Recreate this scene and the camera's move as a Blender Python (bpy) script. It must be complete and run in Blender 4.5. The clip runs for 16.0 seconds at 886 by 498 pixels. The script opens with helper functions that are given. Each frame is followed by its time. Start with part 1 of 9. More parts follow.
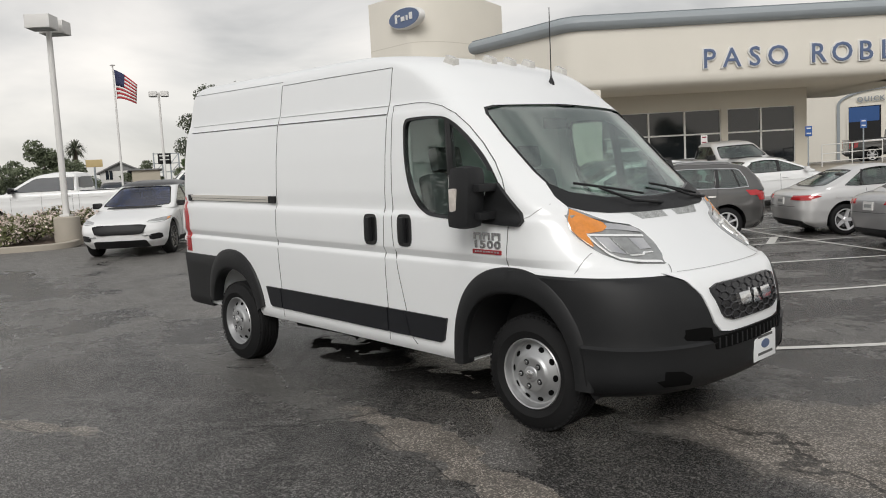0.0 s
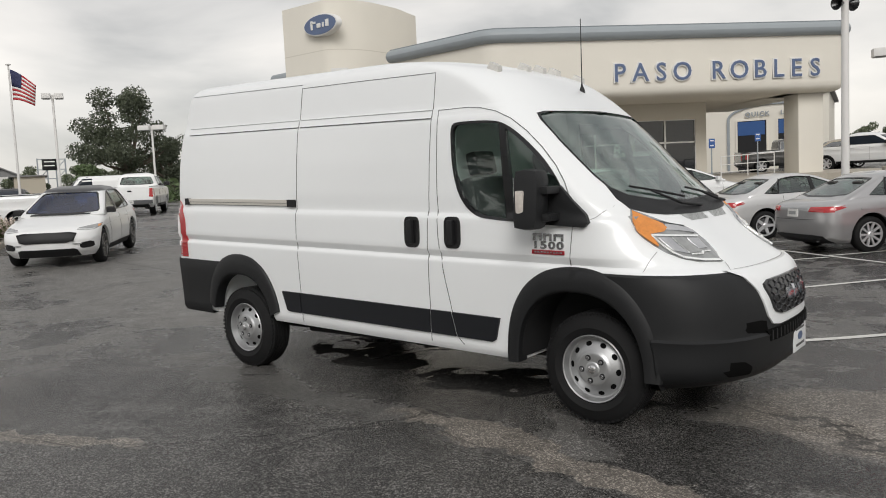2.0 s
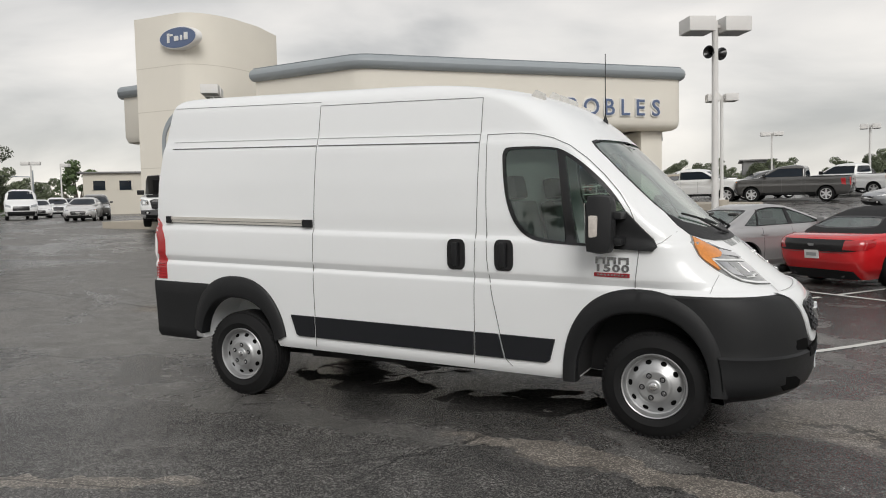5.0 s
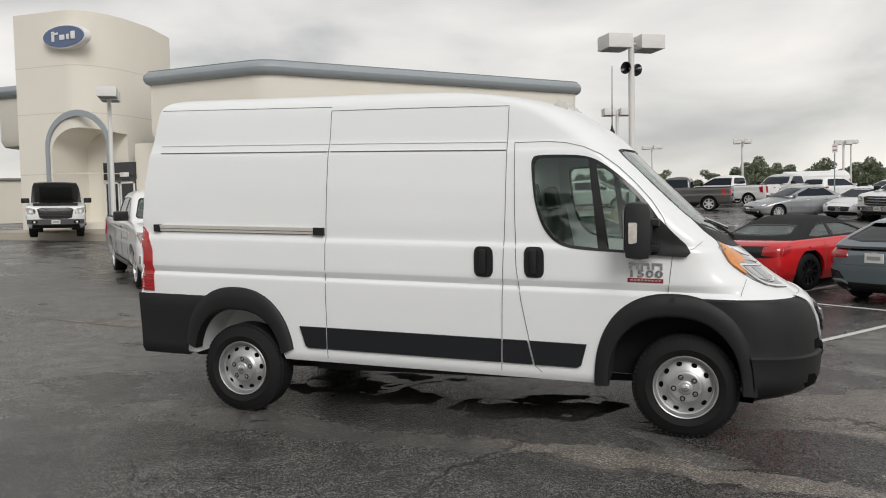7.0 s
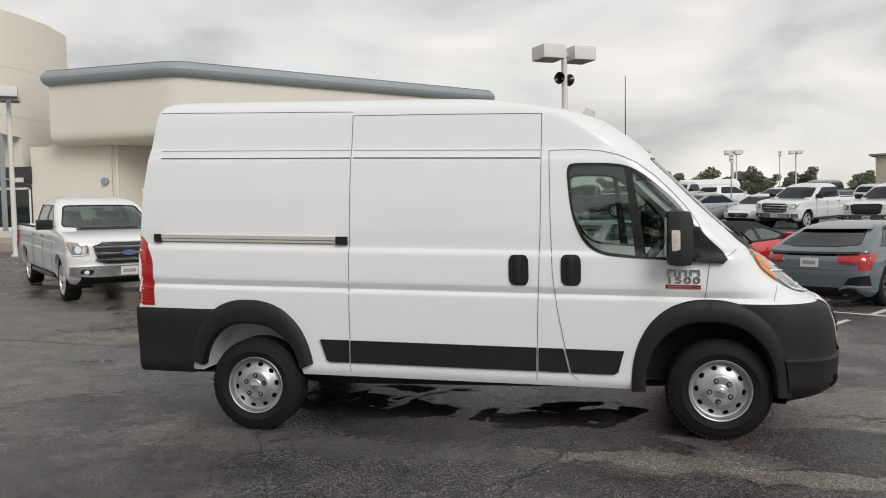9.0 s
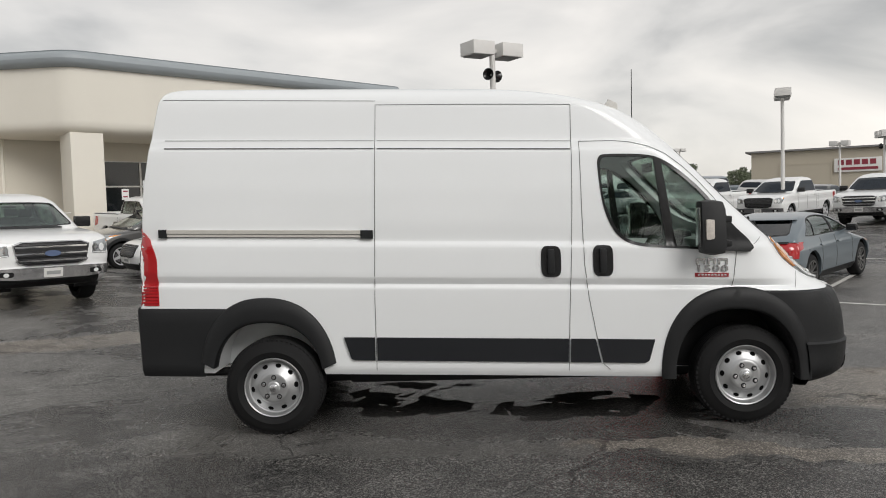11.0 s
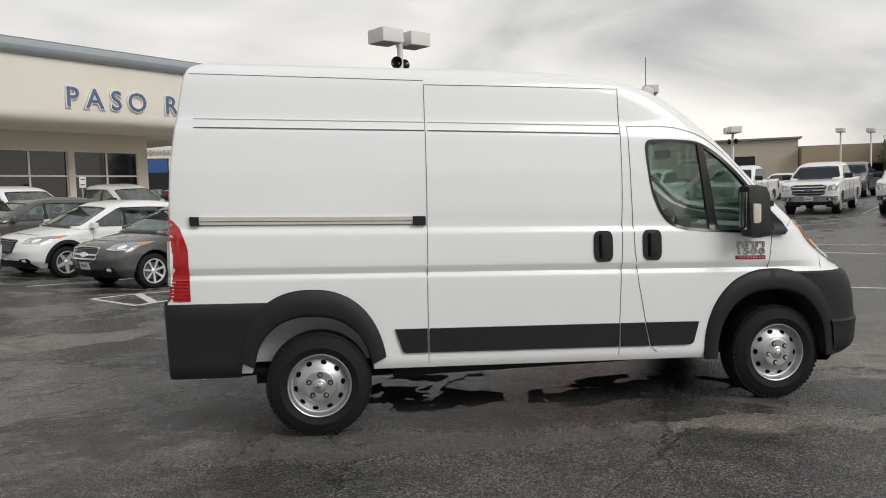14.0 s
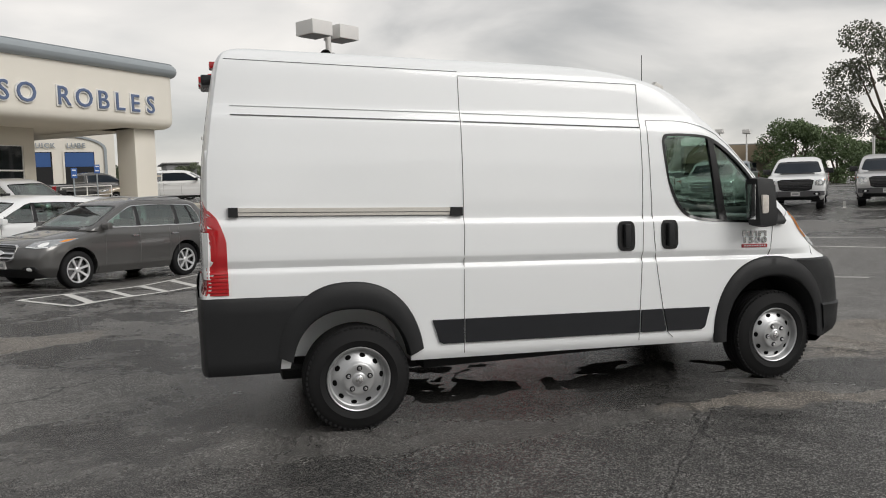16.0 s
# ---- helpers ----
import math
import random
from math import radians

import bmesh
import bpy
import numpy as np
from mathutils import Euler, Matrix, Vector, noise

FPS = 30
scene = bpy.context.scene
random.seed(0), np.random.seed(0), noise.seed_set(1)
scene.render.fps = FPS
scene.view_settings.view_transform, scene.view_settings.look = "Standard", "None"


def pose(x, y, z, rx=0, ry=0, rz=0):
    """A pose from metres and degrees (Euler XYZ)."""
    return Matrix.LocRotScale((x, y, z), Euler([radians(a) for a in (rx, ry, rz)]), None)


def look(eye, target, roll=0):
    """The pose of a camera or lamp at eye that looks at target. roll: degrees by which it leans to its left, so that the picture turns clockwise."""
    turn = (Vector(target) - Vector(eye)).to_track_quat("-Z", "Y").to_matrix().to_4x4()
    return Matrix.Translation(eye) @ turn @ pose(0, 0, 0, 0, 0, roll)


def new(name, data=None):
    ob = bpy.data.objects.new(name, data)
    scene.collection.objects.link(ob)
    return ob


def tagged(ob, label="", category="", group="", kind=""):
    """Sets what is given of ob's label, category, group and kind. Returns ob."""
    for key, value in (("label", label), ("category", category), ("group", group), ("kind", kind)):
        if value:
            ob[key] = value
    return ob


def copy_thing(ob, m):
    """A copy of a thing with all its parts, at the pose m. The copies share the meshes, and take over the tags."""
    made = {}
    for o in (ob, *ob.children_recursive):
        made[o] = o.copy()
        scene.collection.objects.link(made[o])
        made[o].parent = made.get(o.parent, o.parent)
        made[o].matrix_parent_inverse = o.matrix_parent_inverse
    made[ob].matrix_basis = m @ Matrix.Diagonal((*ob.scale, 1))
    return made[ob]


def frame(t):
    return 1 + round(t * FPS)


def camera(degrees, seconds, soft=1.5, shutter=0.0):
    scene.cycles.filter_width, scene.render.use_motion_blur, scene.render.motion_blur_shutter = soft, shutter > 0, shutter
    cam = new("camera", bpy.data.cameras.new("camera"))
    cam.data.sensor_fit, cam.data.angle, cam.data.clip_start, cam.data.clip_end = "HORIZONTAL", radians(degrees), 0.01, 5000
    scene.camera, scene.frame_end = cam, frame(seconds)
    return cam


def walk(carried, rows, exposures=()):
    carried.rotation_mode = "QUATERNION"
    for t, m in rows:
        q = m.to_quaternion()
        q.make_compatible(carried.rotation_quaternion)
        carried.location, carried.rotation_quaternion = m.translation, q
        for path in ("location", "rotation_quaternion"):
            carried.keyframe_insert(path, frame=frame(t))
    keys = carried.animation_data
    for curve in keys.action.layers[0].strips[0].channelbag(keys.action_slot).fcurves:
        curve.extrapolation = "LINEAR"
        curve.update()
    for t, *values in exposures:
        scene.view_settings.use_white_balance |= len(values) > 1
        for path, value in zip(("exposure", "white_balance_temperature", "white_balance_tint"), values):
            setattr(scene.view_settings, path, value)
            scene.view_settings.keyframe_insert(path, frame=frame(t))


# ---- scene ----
cam = camera(59.7, 16.0, soft=1.0)
PATH = [
    (0, (6.513, -4.503, 1.554), (5.072, -3.128, 1.372), -3.0),
    (0.5, (6.343, -4.722, 1.542), (4.949, -3.299, 1.369), -3.1),
    (1, (6.148, -4.878, 1.557), (4.806, -3.404, 1.387), -3.1),
    (1.5, (5.964, -5.087, 1.56), (4.671, -3.57, 1.391), -2.7),
    (2, (5.802, -5.291, 1.565), (4.558, -3.735, 1.393), -2.7),
    (2.5, (5.595, -5.425, 1.581), (4.403, -3.827, 1.421), -2.7),
    (3, (5.394, -5.637, 1.577), (4.261, -3.996, 1.423), -2.4),
    (3.5, (5.206, -5.83, 1.581), (4.134, -4.148, 1.429), -2.0),
    (4, (4.972, -5.921, 1.59), (3.961, -4.201, 1.452), -1.7),
    (6.5, (3.769, -6.44, 1.611), (3.1, -4.558, 1.497), -1.1),
    (7, (3.506, -6.487, 1.61), (2.905, -4.583, 1.505), -1.2),
    (7.5, (3.248, -6.551, 1.625), (2.706, -4.629, 1.522), -1.3),
    (8, (2.996, -6.647, 1.627), (2.517, -4.707, 1.529), -1.3),
    (8.5, (2.751, -6.626, 1.62), (2.337, -4.672, 1.528), -1.3),
    (9, (2.506, -6.616, 1.64), (2.163, -4.647, 1.547), -1.3),
    (11.5, (1.243, -6.595, 1.625), (1.249, -4.598, 1.516), -1.8),
    (12, (1.023, -6.5, 1.639), (1.092, -4.504, 1.526), -1.8),
    (12.5, (0.76, -6.484, 1.641), (0.885, -4.491, 1.519), -1.8),
    (13, (0.531, -6.464, 1.618), (0.724, -4.478, 1.494), -1.7),
    (13.5, (0.3, -6.373, 1.615), (0.56, -4.394, 1.482), -1.8),
    (14, (0.043, -6.316, 1.619), (0.362, -4.347, 1.48), -1.8),
    (14.5, (-0.229, -6.285, 1.611), (0.165, -4.329, 1.468), -1.9),
    (15, (-0.446, -6.194, 1.604), (0.016, -4.254, 1.452), -1.8),
    (15.5, (-0.674, -6.12, 1.61), (-0.146, -4.197, 1.456), -1.8),
    (16, (-0.965, -6.101, 1.606), (-0.368, -4.198, 1.451), -1.7),
]
walk(cam, [(t, look(eye, target, roll)) for t, eye, target, roll in PATH])

# ---- sky and light: an overcast afternoon ----
SUN_EL, SUN_ROT = radians(36), radians(142)
world = bpy.data.worlds.new("sky")
scene.world = world
world.use_nodes = True
wn, wl = world.node_tree.nodes, world.node_tree.links
wn.clear()
w_out = wn.new("ShaderNodeOutputWorld")
w_bg = wn.new("ShaderNodeBackground")
w_sky = wn.new("ShaderNodeTexSky")
w_sky.sky_type, w_sky.sun_disc = "NISHITA", False
w_sky.sun_elevation, w_sky.sun_rotation = SUN_EL, SUN_ROT
w_tc = wn.new("ShaderNodeTexCoord")
w_map = wn.new("ShaderNodeMapping")
w_map.inputs["Scale"].default_value = (1.0, 1.0, 2.7)
w_n1 = wn.new("ShaderNodeTexNoise")
w_n1.inputs["Scale"].default_value = 2.7
w_n1.inputs["Detail"].default_value = 7
w_n1.inputs["Roughness"].default_value = 0.47
w_n1.inputs["Distortion"].default_value = 0.35
w_ramp = wn.new("ShaderNodeValToRGB")
cr = w_ramp.color_ramp
cr.elements[0].position, cr.elements[0].color = 0.33, (3.4, 3.45, 3.5, 1)
cr.elements[1].position, cr.elements[1].color = 0.66, (7.3, 7.1, 6.9, 1)
e = cr.elements.new(0.47)
e.color = (5.45, 5.4, 5.35, 1)
w_mix = wn.new("ShaderNodeMix")
w_mix.data_type = "RGBA"
w_mix.inputs[0].default_value = 0.93
wl.new(w_tc.outputs["Generated"], w_map.inputs["Vector"])
wl.new(w_map.outputs["Vector"], w_n1.inputs["Vector"])
wl.new(w_n1.outputs["Fac"], w_ramp.inputs["Fac"])
wl.new(w_sky.outputs["Color"], w_mix.inputs[6])
wl.new(w_ramp.outputs["Color"], w_mix.inputs[7])
# thinner, brighter cloud towards the horizon
w_sep = wn.new("ShaderNodeSeparateXYZ")
wl.new(w_tc.outputs["Generated"], w_sep.inputs[0])
w_low = wn.new("ShaderNodeMapRange")
w_low.interpolation_type = "SMOOTHSTEP"
for k, x in (("From Min", 0.0), ("From Max", 0.50), ("To Min", 1.0), ("To Max", 0.0)):
    w_low.inputs[k].default_value = x
wl.new(w_sep.outputs[2], w_low.inputs["Value"])
w_hor = wn.new("ShaderNodeMix")
w_hor.data_type, w_hor.blend_type = "RGBA", "MULTIPLY"
w_hor.inputs[7].default_value = (1.42, 1.38, 1.32, 1)
wl.new(w_low.outputs[0], w_hor.inputs[0])
wl.new(w_mix.outputs[2], w_hor.inputs[6])
wl.new(w_hor.outputs[2], w_bg.inputs["Color"])
w_bg.inputs["Strength"].default_value = 0.11
wl.new(w_bg.outputs["Background"], w_out.inputs["Surface"])

sun = new("sun", bpy.data.lights.new("sun", "SUN"))
sun.data.energy, sun.data.angle, sun.data.color = 1.75, radians(30), (1.0, 0.975, 0.94)
sun.matrix_world = look((0, 0, 50), (-43, 54, 0))


# ---- materials ----
def mat(name, color, rough=0.5, metal=0.0, var=0.0, scale=8.0, bump=0.0, bscale=60.0, coat=0.0, rvar=0.0, spec=0.5):
    """A surface with colour variation at two sizes and a fine relief."""
    m = bpy.data.materials.new(name)
    m.use_nodes = True
    n, l = m.node_tree.nodes, m.node_tree.links
    b = n["Principled BSDF"]
    b.inputs["Roughness"].default_value, b.inputs["Metallic"].default_value = rough, metal
    b.inputs["Coat Weight"].default_value = coat
    b.inputs["Coat Roughness"].default_value = 0.06
    b.inputs["Specular IOR Level"].default_value = spec
    b.inputs["Base Color"].default_value = (*color, 1)
    if var or bump or rvar:
        tc = n.new("ShaderNodeTexCoord")
        big, fine = n.new("ShaderNodeTexNoise"), n.new("ShaderNodeTexNoise")
        for tex, s in ((big, scale), (fine, bscale)):
            tex.inputs["Scale"].default_value, tex.inputs["Detail"].default_value = s, 6
            l.new(tc.outputs["Object"], tex.inputs["Vector"])
        if var:
            mx = n.new("ShaderNodeMix")
            mx.data_type = "RGBA"
            add = n.new("ShaderNodeMath")
            add.operation = "MULTIPLY_ADD"
            add.inputs[1].default_value, add.inputs[2].default_value = 0.35, 0.0
            sm = n.new("ShaderNodeMath")
            sm.operation = "MULTIPLY_ADD"
            sm.inputs[1].default_value = 0.65
            l.new(fine.outputs["Fac"], add.inputs[0])
            l.new(big.outputs["Fac"], sm.inputs[0])
            l.new(add.outputs[0], sm.inputs[2])
            l.new(sm.outputs[0], mx.inputs[0])
            mx.inputs[6].default_value = (*[max(0, c * (1 - var)) for c in color], 1)
            mx.inputs[7].default_value = (*[min(1, c * (1 + var)) for c in color], 1)
            l.new(mx.outputs[2], b.inputs["Base Color"])
        if rvar:
            mr = n.new("ShaderNodeMapRange")
            mr.inputs["To Min"].default_value, mr.inputs["To Max"].default_value = max(0, rough - rvar), min(1, rough + rvar)
            l.new(big.outputs["Fac"], mr.inputs["Value"])
            l.new(mr.outputs[0], b.inputs["Roughness"])
        if bump:
            bp = n.new("ShaderNodeBump")
            bp.inputs["Strength"].default_value, bp.inputs["Distance"].default_value = bump, 0.01
            l.new(fine.outputs["Fac"], bp.inputs["Height"])
            l.new(bp.outputs["Normal"], b.inputs["Normal"])
    return m


M_WHITE = mat("white_paint", (0.845, 0.86, 0.865), 0.36, var=0.012, scale=3, coat=0.5)
M_PLASTIC = mat("black_textured_plastic", (0.0125, 0.013, 0.014), 0.52, var=0.25, scale=5, bump=0.2, bscale=300, spec=0.36)
M_COMB = mat("satin_grey_plastic", (0.04, 0.04, 0.043), 0.35, var=0.1)
M_MOULD = mat("black_side_plastic", (0.007, 0.008, 0.011), 0.5, var=0.15, scale=5, bump=0.1, bscale=400)
M_GLOSSBLK = mat("black_gloss_plastic", (0.012, 0.012, 0.013), 0.25)
M_TYRE = mat("tyre_rubber", (0.0095, 0.0095, 0.010), 0.75, var=0.3, scale=12, bump=0.2, bscale=150, spec=0.28)
M_STEEL = mat("silver_painted_steel", (0.47, 0.475, 0.48), 0.42, metal=0.8, var=0.06, scale=20)
M_DARK = mat("dark_underbody", (0.012, 0.012, 0.013), 0.8, var=0.4, scale=10)
M_CHROME = mat("chrome", (0.75, 0.75, 0.76), 0.12, metal=1.0)
M_HOLE = mat("black_opening", (0.003, 0.003, 0.003), 0.9, spec=0.1)
M_JOINT = mat("grey_joint", (0.30, 0.30, 0.30), 0.7)
M_SEAM = mat("dark_gap", (0.10, 0.10, 0.10), 0.8)
M_STUCCO = mat("cream_stucco", (0.74, 0.705, 0.63), 0.9, var=0.06, scale=0.6, bump=0.2, bscale=40)
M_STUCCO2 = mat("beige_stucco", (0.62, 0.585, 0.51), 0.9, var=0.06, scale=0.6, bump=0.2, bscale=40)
M_TUBE = mat("grey_painted_metal", (0.30, 0.33, 0.35), 0.45, var=0.08, scale=1.5)
M_SHOWGLASS = mat("dark_showroom_glass", (0.012, 0.015, 0.018), 0.05, var=0.5, scale=0.8, spec=0.6)
M_GLASSD = mat("dark_window_glass", (0.014, 0.020, 0.028), 0.05, var=0.6, scale=1.5, spec=0.22)
M_BLUE = mat("blue_letter_face", (0.10, 0.14, 0.245), 0.4, var=0.1)
M_WHITEP = mat("white_painted_metal", (0.74, 0.73, 0.71), 0.45, var=0.05, scale=4)
M_CONC = mat("concrete", (0.42, 0.38, 0.32), 0.85, var=0.15, scale=3, bump=0.3, bscale=50)
M_LINE = mat("worn_road_paint", (0.62, 0.61, 0.58), 0.7, var=0.2, scale=9)


def asphalt():
    """Coarse worn asphalt with dampness in patches, puddles under the van and dry patches in front of it; the van's
    shade and a sky sheen are painted into the tone.
    """
    m = bpy.data.materials.new("wet_asphalt")
    m.use_nodes = True
    n, l = m.node_tree.nodes, m.node_tree.links
    b = n["Principled BSDF"]
    tc = n.new("ShaderNodeTexCoord")

    def op(kind, a, c=None, d=None):
        q = n.new("ShaderNodeMath")
        q.operation = kind
        for k, v in enumerate((a, c, d)):
            if v is None:
                continue
            if isinstance(v, (int, float)):
                q.inputs[k].default_value = v
            else:
                l.new(v, q.inputs[k])
        return q.outputs[0]

    def noise(scale, detail=5, rough=0.55, dist=0.0, vec=None):
        t = n.new("ShaderNodeTexNoise")
        t.inputs["Scale"].default_value, t.inputs["Detail"].default_value = scale, detail
        t.inputs["Roughness"].default_value, t.inputs["Distortion"].default_value = rough, dist
        l.new(vec or tc.outputs["Object"], t.inputs["Vector"])
        return t

    def step(v, a, c, lo=0.0, hi=1.0):
        r = n.new("ShaderNodeMapRange")
        r.interpolation_type = "SMOOTHSTEP"
        for k, x in (("From Min", a), ("From Max", c), ("To Min", lo), ("To Max", hi)):
            r.inputs[k].default_value = x
        l.new(v, r.inputs["Value"])
        return r.outputs[0]

    def mix(f, a, c, blend="MIX"):
        q = n.new("ShaderNodeMix")
        q.data_type, q.blend_type = "RGBA", blend
        for k, v in ((0, f), (6, a), (7, c)):
            if isinstance(v, (int, float)):
                q.inputs[k].default_value = v
            elif isinstance(v, tuple):
                q.inputs[k].default_value = (*v, 1)
            else:
                l.new(v, q.inputs[k])
        return q.outputs[2]

    # plan coordinates with ragged edges
    wob = noise(1.6, 6, 0.62)
    sep = n.new("ShaderNodeSeparateXYZ")
    l.new(tc.outputs["Object"], sep.inputs[0])
    wsep = n.new("ShaderNodeSeparateXYZ")
    l.new(wob.outputs["Color"], wsep.inputs[0])
    X = op("ADD", sep.outputs[0], op("MULTIPLY_ADD", wsep.outputs[0], 0.9, -0.45))
    Y = op("ADD", sep.outputs[1], op("MULTIPLY_ADD", wsep.outputs[1], 0.9, -0.45))

    def oval(cx, cy, rx, ry, turn, soft=0.12):
        """1 inside an oval patch, 0 outside."""
        c, s = math.cos(radians(turn)), math.sin(radians(turn))
        dx, dy = op("SUBTRACT", X, cx), op("SUBTRACT", Y, cy)
        u = op("DIVIDE", op("ADD", op("MULTIPLY", dx, c), op("MULTIPLY", dy, s)), rx)
        v = op("DIVIDE", op("SUBTRACT", op("MULTIPLY", dy, c), op("MULTIPLY", dx, s)), ry)
        d = op("SQRT", op("ADD", op("MULTIPLY", u, u), op("MULTIPLY", v, v)))
        return step(d, 1.0 + soft, 1.0 - soft, 0.0, 1.0)

    big = noise(0.20, 5, 0.6, 0.6)
    mid = noise(0.8, 6, 0.7, 0.4)
    blot = noise(3.2, 5, 0.6)
    damp_and_light = step(op("ADD", op("MULTIPLY", big.outputs["Fac"], 0.55), op("MULTIPLY", mid.outputs["Fac"], 0.45)), 0.455, 0.545)
    damp_and_light = op("MULTIPLY", damp_and_light, op("SUBTRACT", 1.0, op("MULTIPLY", oval(1.6, -2.6, 4.2, 1.3, -6, 0.35), 0.75)))
    dry = op("MAXIMUM", oval(3.42, -1.57, 1.30, 0.17, -14), oval(5.75, 0.25, 1.75, 0.95, 12))
    dry = op("MAXIMUM", dry, oval(-3.6, 3.2, 1.6, 0.5, 25))
    dry = op("MAXIMUM", dry, oval(0.25, -3.15, 0.95, 0.11, 22))
    # sky sheen beyond the van's nose, painted as a wide paler oval
    damp_and_light = op("MAXIMUM", damp_and_light, op("MULTIPLY", oval(11.0, 4.2, 6.2, 4.6, 45, 0.5), 0.85))
    # the van's soft shadow, painted as a darker oval of ground beneath it
    damp_and_light = op("MULTIPLY", damp_and_light, op("SUBTRACT", 1.0, oval(1.6, -0.1, 2.6, 1.05, 0, 0.25)))
    # another darker patch, off the front corner
    damp_and_light = op("MULTIPLY", damp_and_light, op("SUBTRACT", 1.0, op("MULTIPLY", oval(4.35, -1.0, 1.0, 0.42, -12, 0.2), 0.9)))
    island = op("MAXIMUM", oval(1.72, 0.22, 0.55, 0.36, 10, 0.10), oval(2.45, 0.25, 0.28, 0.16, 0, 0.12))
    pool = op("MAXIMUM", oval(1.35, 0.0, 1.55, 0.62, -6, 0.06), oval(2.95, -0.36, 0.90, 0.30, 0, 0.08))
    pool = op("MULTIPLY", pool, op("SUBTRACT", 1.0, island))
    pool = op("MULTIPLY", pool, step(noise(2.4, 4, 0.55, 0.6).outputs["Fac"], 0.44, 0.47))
    # stones
    stone = n.new("ShaderNodeTexVoronoi")
    stone.inputs["Scale"].default_value = 125
    stone.inputs["Randomness"].default_value = 1
    l.new(tc.outputs["Object"], stone.inputs["Vector"])
    ssep = n.new("ShaderNodeSeparateColor")
    l.new(stone.outputs["Color"], ssep.inputs[0])
    pale = step(ssep.outputs[0], 0.55, 1.0)
    grit = noise(30, 4, 0.75)
    base = mix(damp_and_light, (0.063, 0.0605, 0.0580), (0.185, 0.178, 0.168))
    base = mix(dry, base, (0.215, 0.194, 0.170))
    base = mix(island, base, (0.175, 0.167, 0.157))
    gain = op("ADD", op("MULTIPLY", pale, 1.55), op("MULTIPLY_ADD", grit.outputs["Fac"], 1.2, -0.05))
    gain = op("MULTIPLY", gain, step(blot.outputs["Fac"], 0.3, 0.7, 0.80, 1.15))
    gain = op("MAXIMUM", gain, 0.18)
    comb = n.new("ShaderNodeCombineColor")
    for k in range(3):
        l.new(gain, comb.inputs[k])
    col = mix(1.0, base, comb.outputs[0], "MULTIPLY")
    # hairline cracks
    ck = n.new("ShaderNodeTexVoronoi")
    ck.feature = "DISTANCE_TO_EDGE"
    ck.inputs["Scale"].default_value = 0.22
    vm = n.new("ShaderNodeVectorMath")
    vm.operation = "MULTIPLY_ADD"
    l.new(noise(0.9, 6, 0.6).outputs["Color"], vm.inputs[0])
    vm.inputs[1].default_value = (1.6, 1.6, 0.0)
    l.new(tc.outputs["Object"], vm.inputs[2])
    l.new(vm.outputs[0], ck.inputs["Vector"])
    crack = op("MULTIPLY", step(ck.outputs["Distance"], 0.0035, 0.0015), step(noise(0.3, 3).outputs["Fac"], 0.50, 0.58))
    # joints and cracks of the paving, along known lines
    SX = op("ADD", sep.outputs[0], op("MULTIPLY_ADD", wsep.outputs[0], 0.16, -0.08))
    SY = op("ADD", sep.outputs[1], op("MULTIPLY_ADD", wsep.outputs[1], 0.16, -0.08))
    for ax, ay, bx, by, wide in ((-3.5, -4.0, 1.05, -2.95, 0.011), (1.05, -2.95, 2.46, -1.47, 0.009), (2.46, -1.47, 4.4, -2.0, 0.007), (-4.23, 3.92, -3.45, 3.25, 0.014), (-3.45, 3.25, -2.2, 1.98, 0.012), (-3.67, 2.67, -3.3, 3.0, 0.012), (-2.2, 1.98, -1.2, 1.6, 0.009), (-14.0, 3.6, -1.4, 2.3, 0.03), (-9.0, -1.2, -1.5, -0.2, 0.012)):
        ux, uy = bx - ax, by - ay
        ln = math.hypot(ux, uy)
        ux, uy = ux / ln, uy / ln
        px, py = op("SUBTRACT", SX, ax), op("SUBTRACT", SY, ay)
        along = op("ADD", op("MULTIPLY", px, ux), op("MULTIPLY", py, uy))
        across = op("ABSOLUTE", op("SUBTRACT", op("MULTIPLY", py, ux), op("MULTIPLY", px, uy)))
        line = op("MULTIPLY", step(across, wide, wide * 0.35), op("MULTIPLY", op("GREATER_THAN", along, 0.0), op("LESS_THAN", along, ln)))
        crack = op("MAXIMUM", crack, line)
    col = mix(op("MULTIPLY", crack, 0.7), col, (0.012, 0.012, 0.012))
    # puddles darkened further, for the underbody's dark reflection and shade
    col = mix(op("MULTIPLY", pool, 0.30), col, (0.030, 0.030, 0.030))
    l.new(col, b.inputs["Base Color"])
    r = step(damp_and_light, 0.0, 1.0, 0.19, 0.50)
    r = op("ADD", r, op("MULTIPLY", dry, 0.2))
    l.new(r, b.inputs["Roughness"])
    bp = n.new("ShaderNodeBump")
    bp.inputs["Distance"].default_value = 0.006
    l.new(op("MULTIPLY_ADD", pool, -0.35, 0.58), bp.inputs["Strength"])
    # gloss fades out in the puddles, so their painted dark tone stays
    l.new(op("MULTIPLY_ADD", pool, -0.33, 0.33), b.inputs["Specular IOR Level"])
    l.new(op("ADD", op("SUBTRACT", 0.6, stone.outputs["Distance"]), op("MULTIPLY", crack, -1.0)), bp.inputs["Height"])
    l.new(bp.outputs["Normal"], b.inputs["Normal"])
    return m


M_ASPHALT = asphalt()


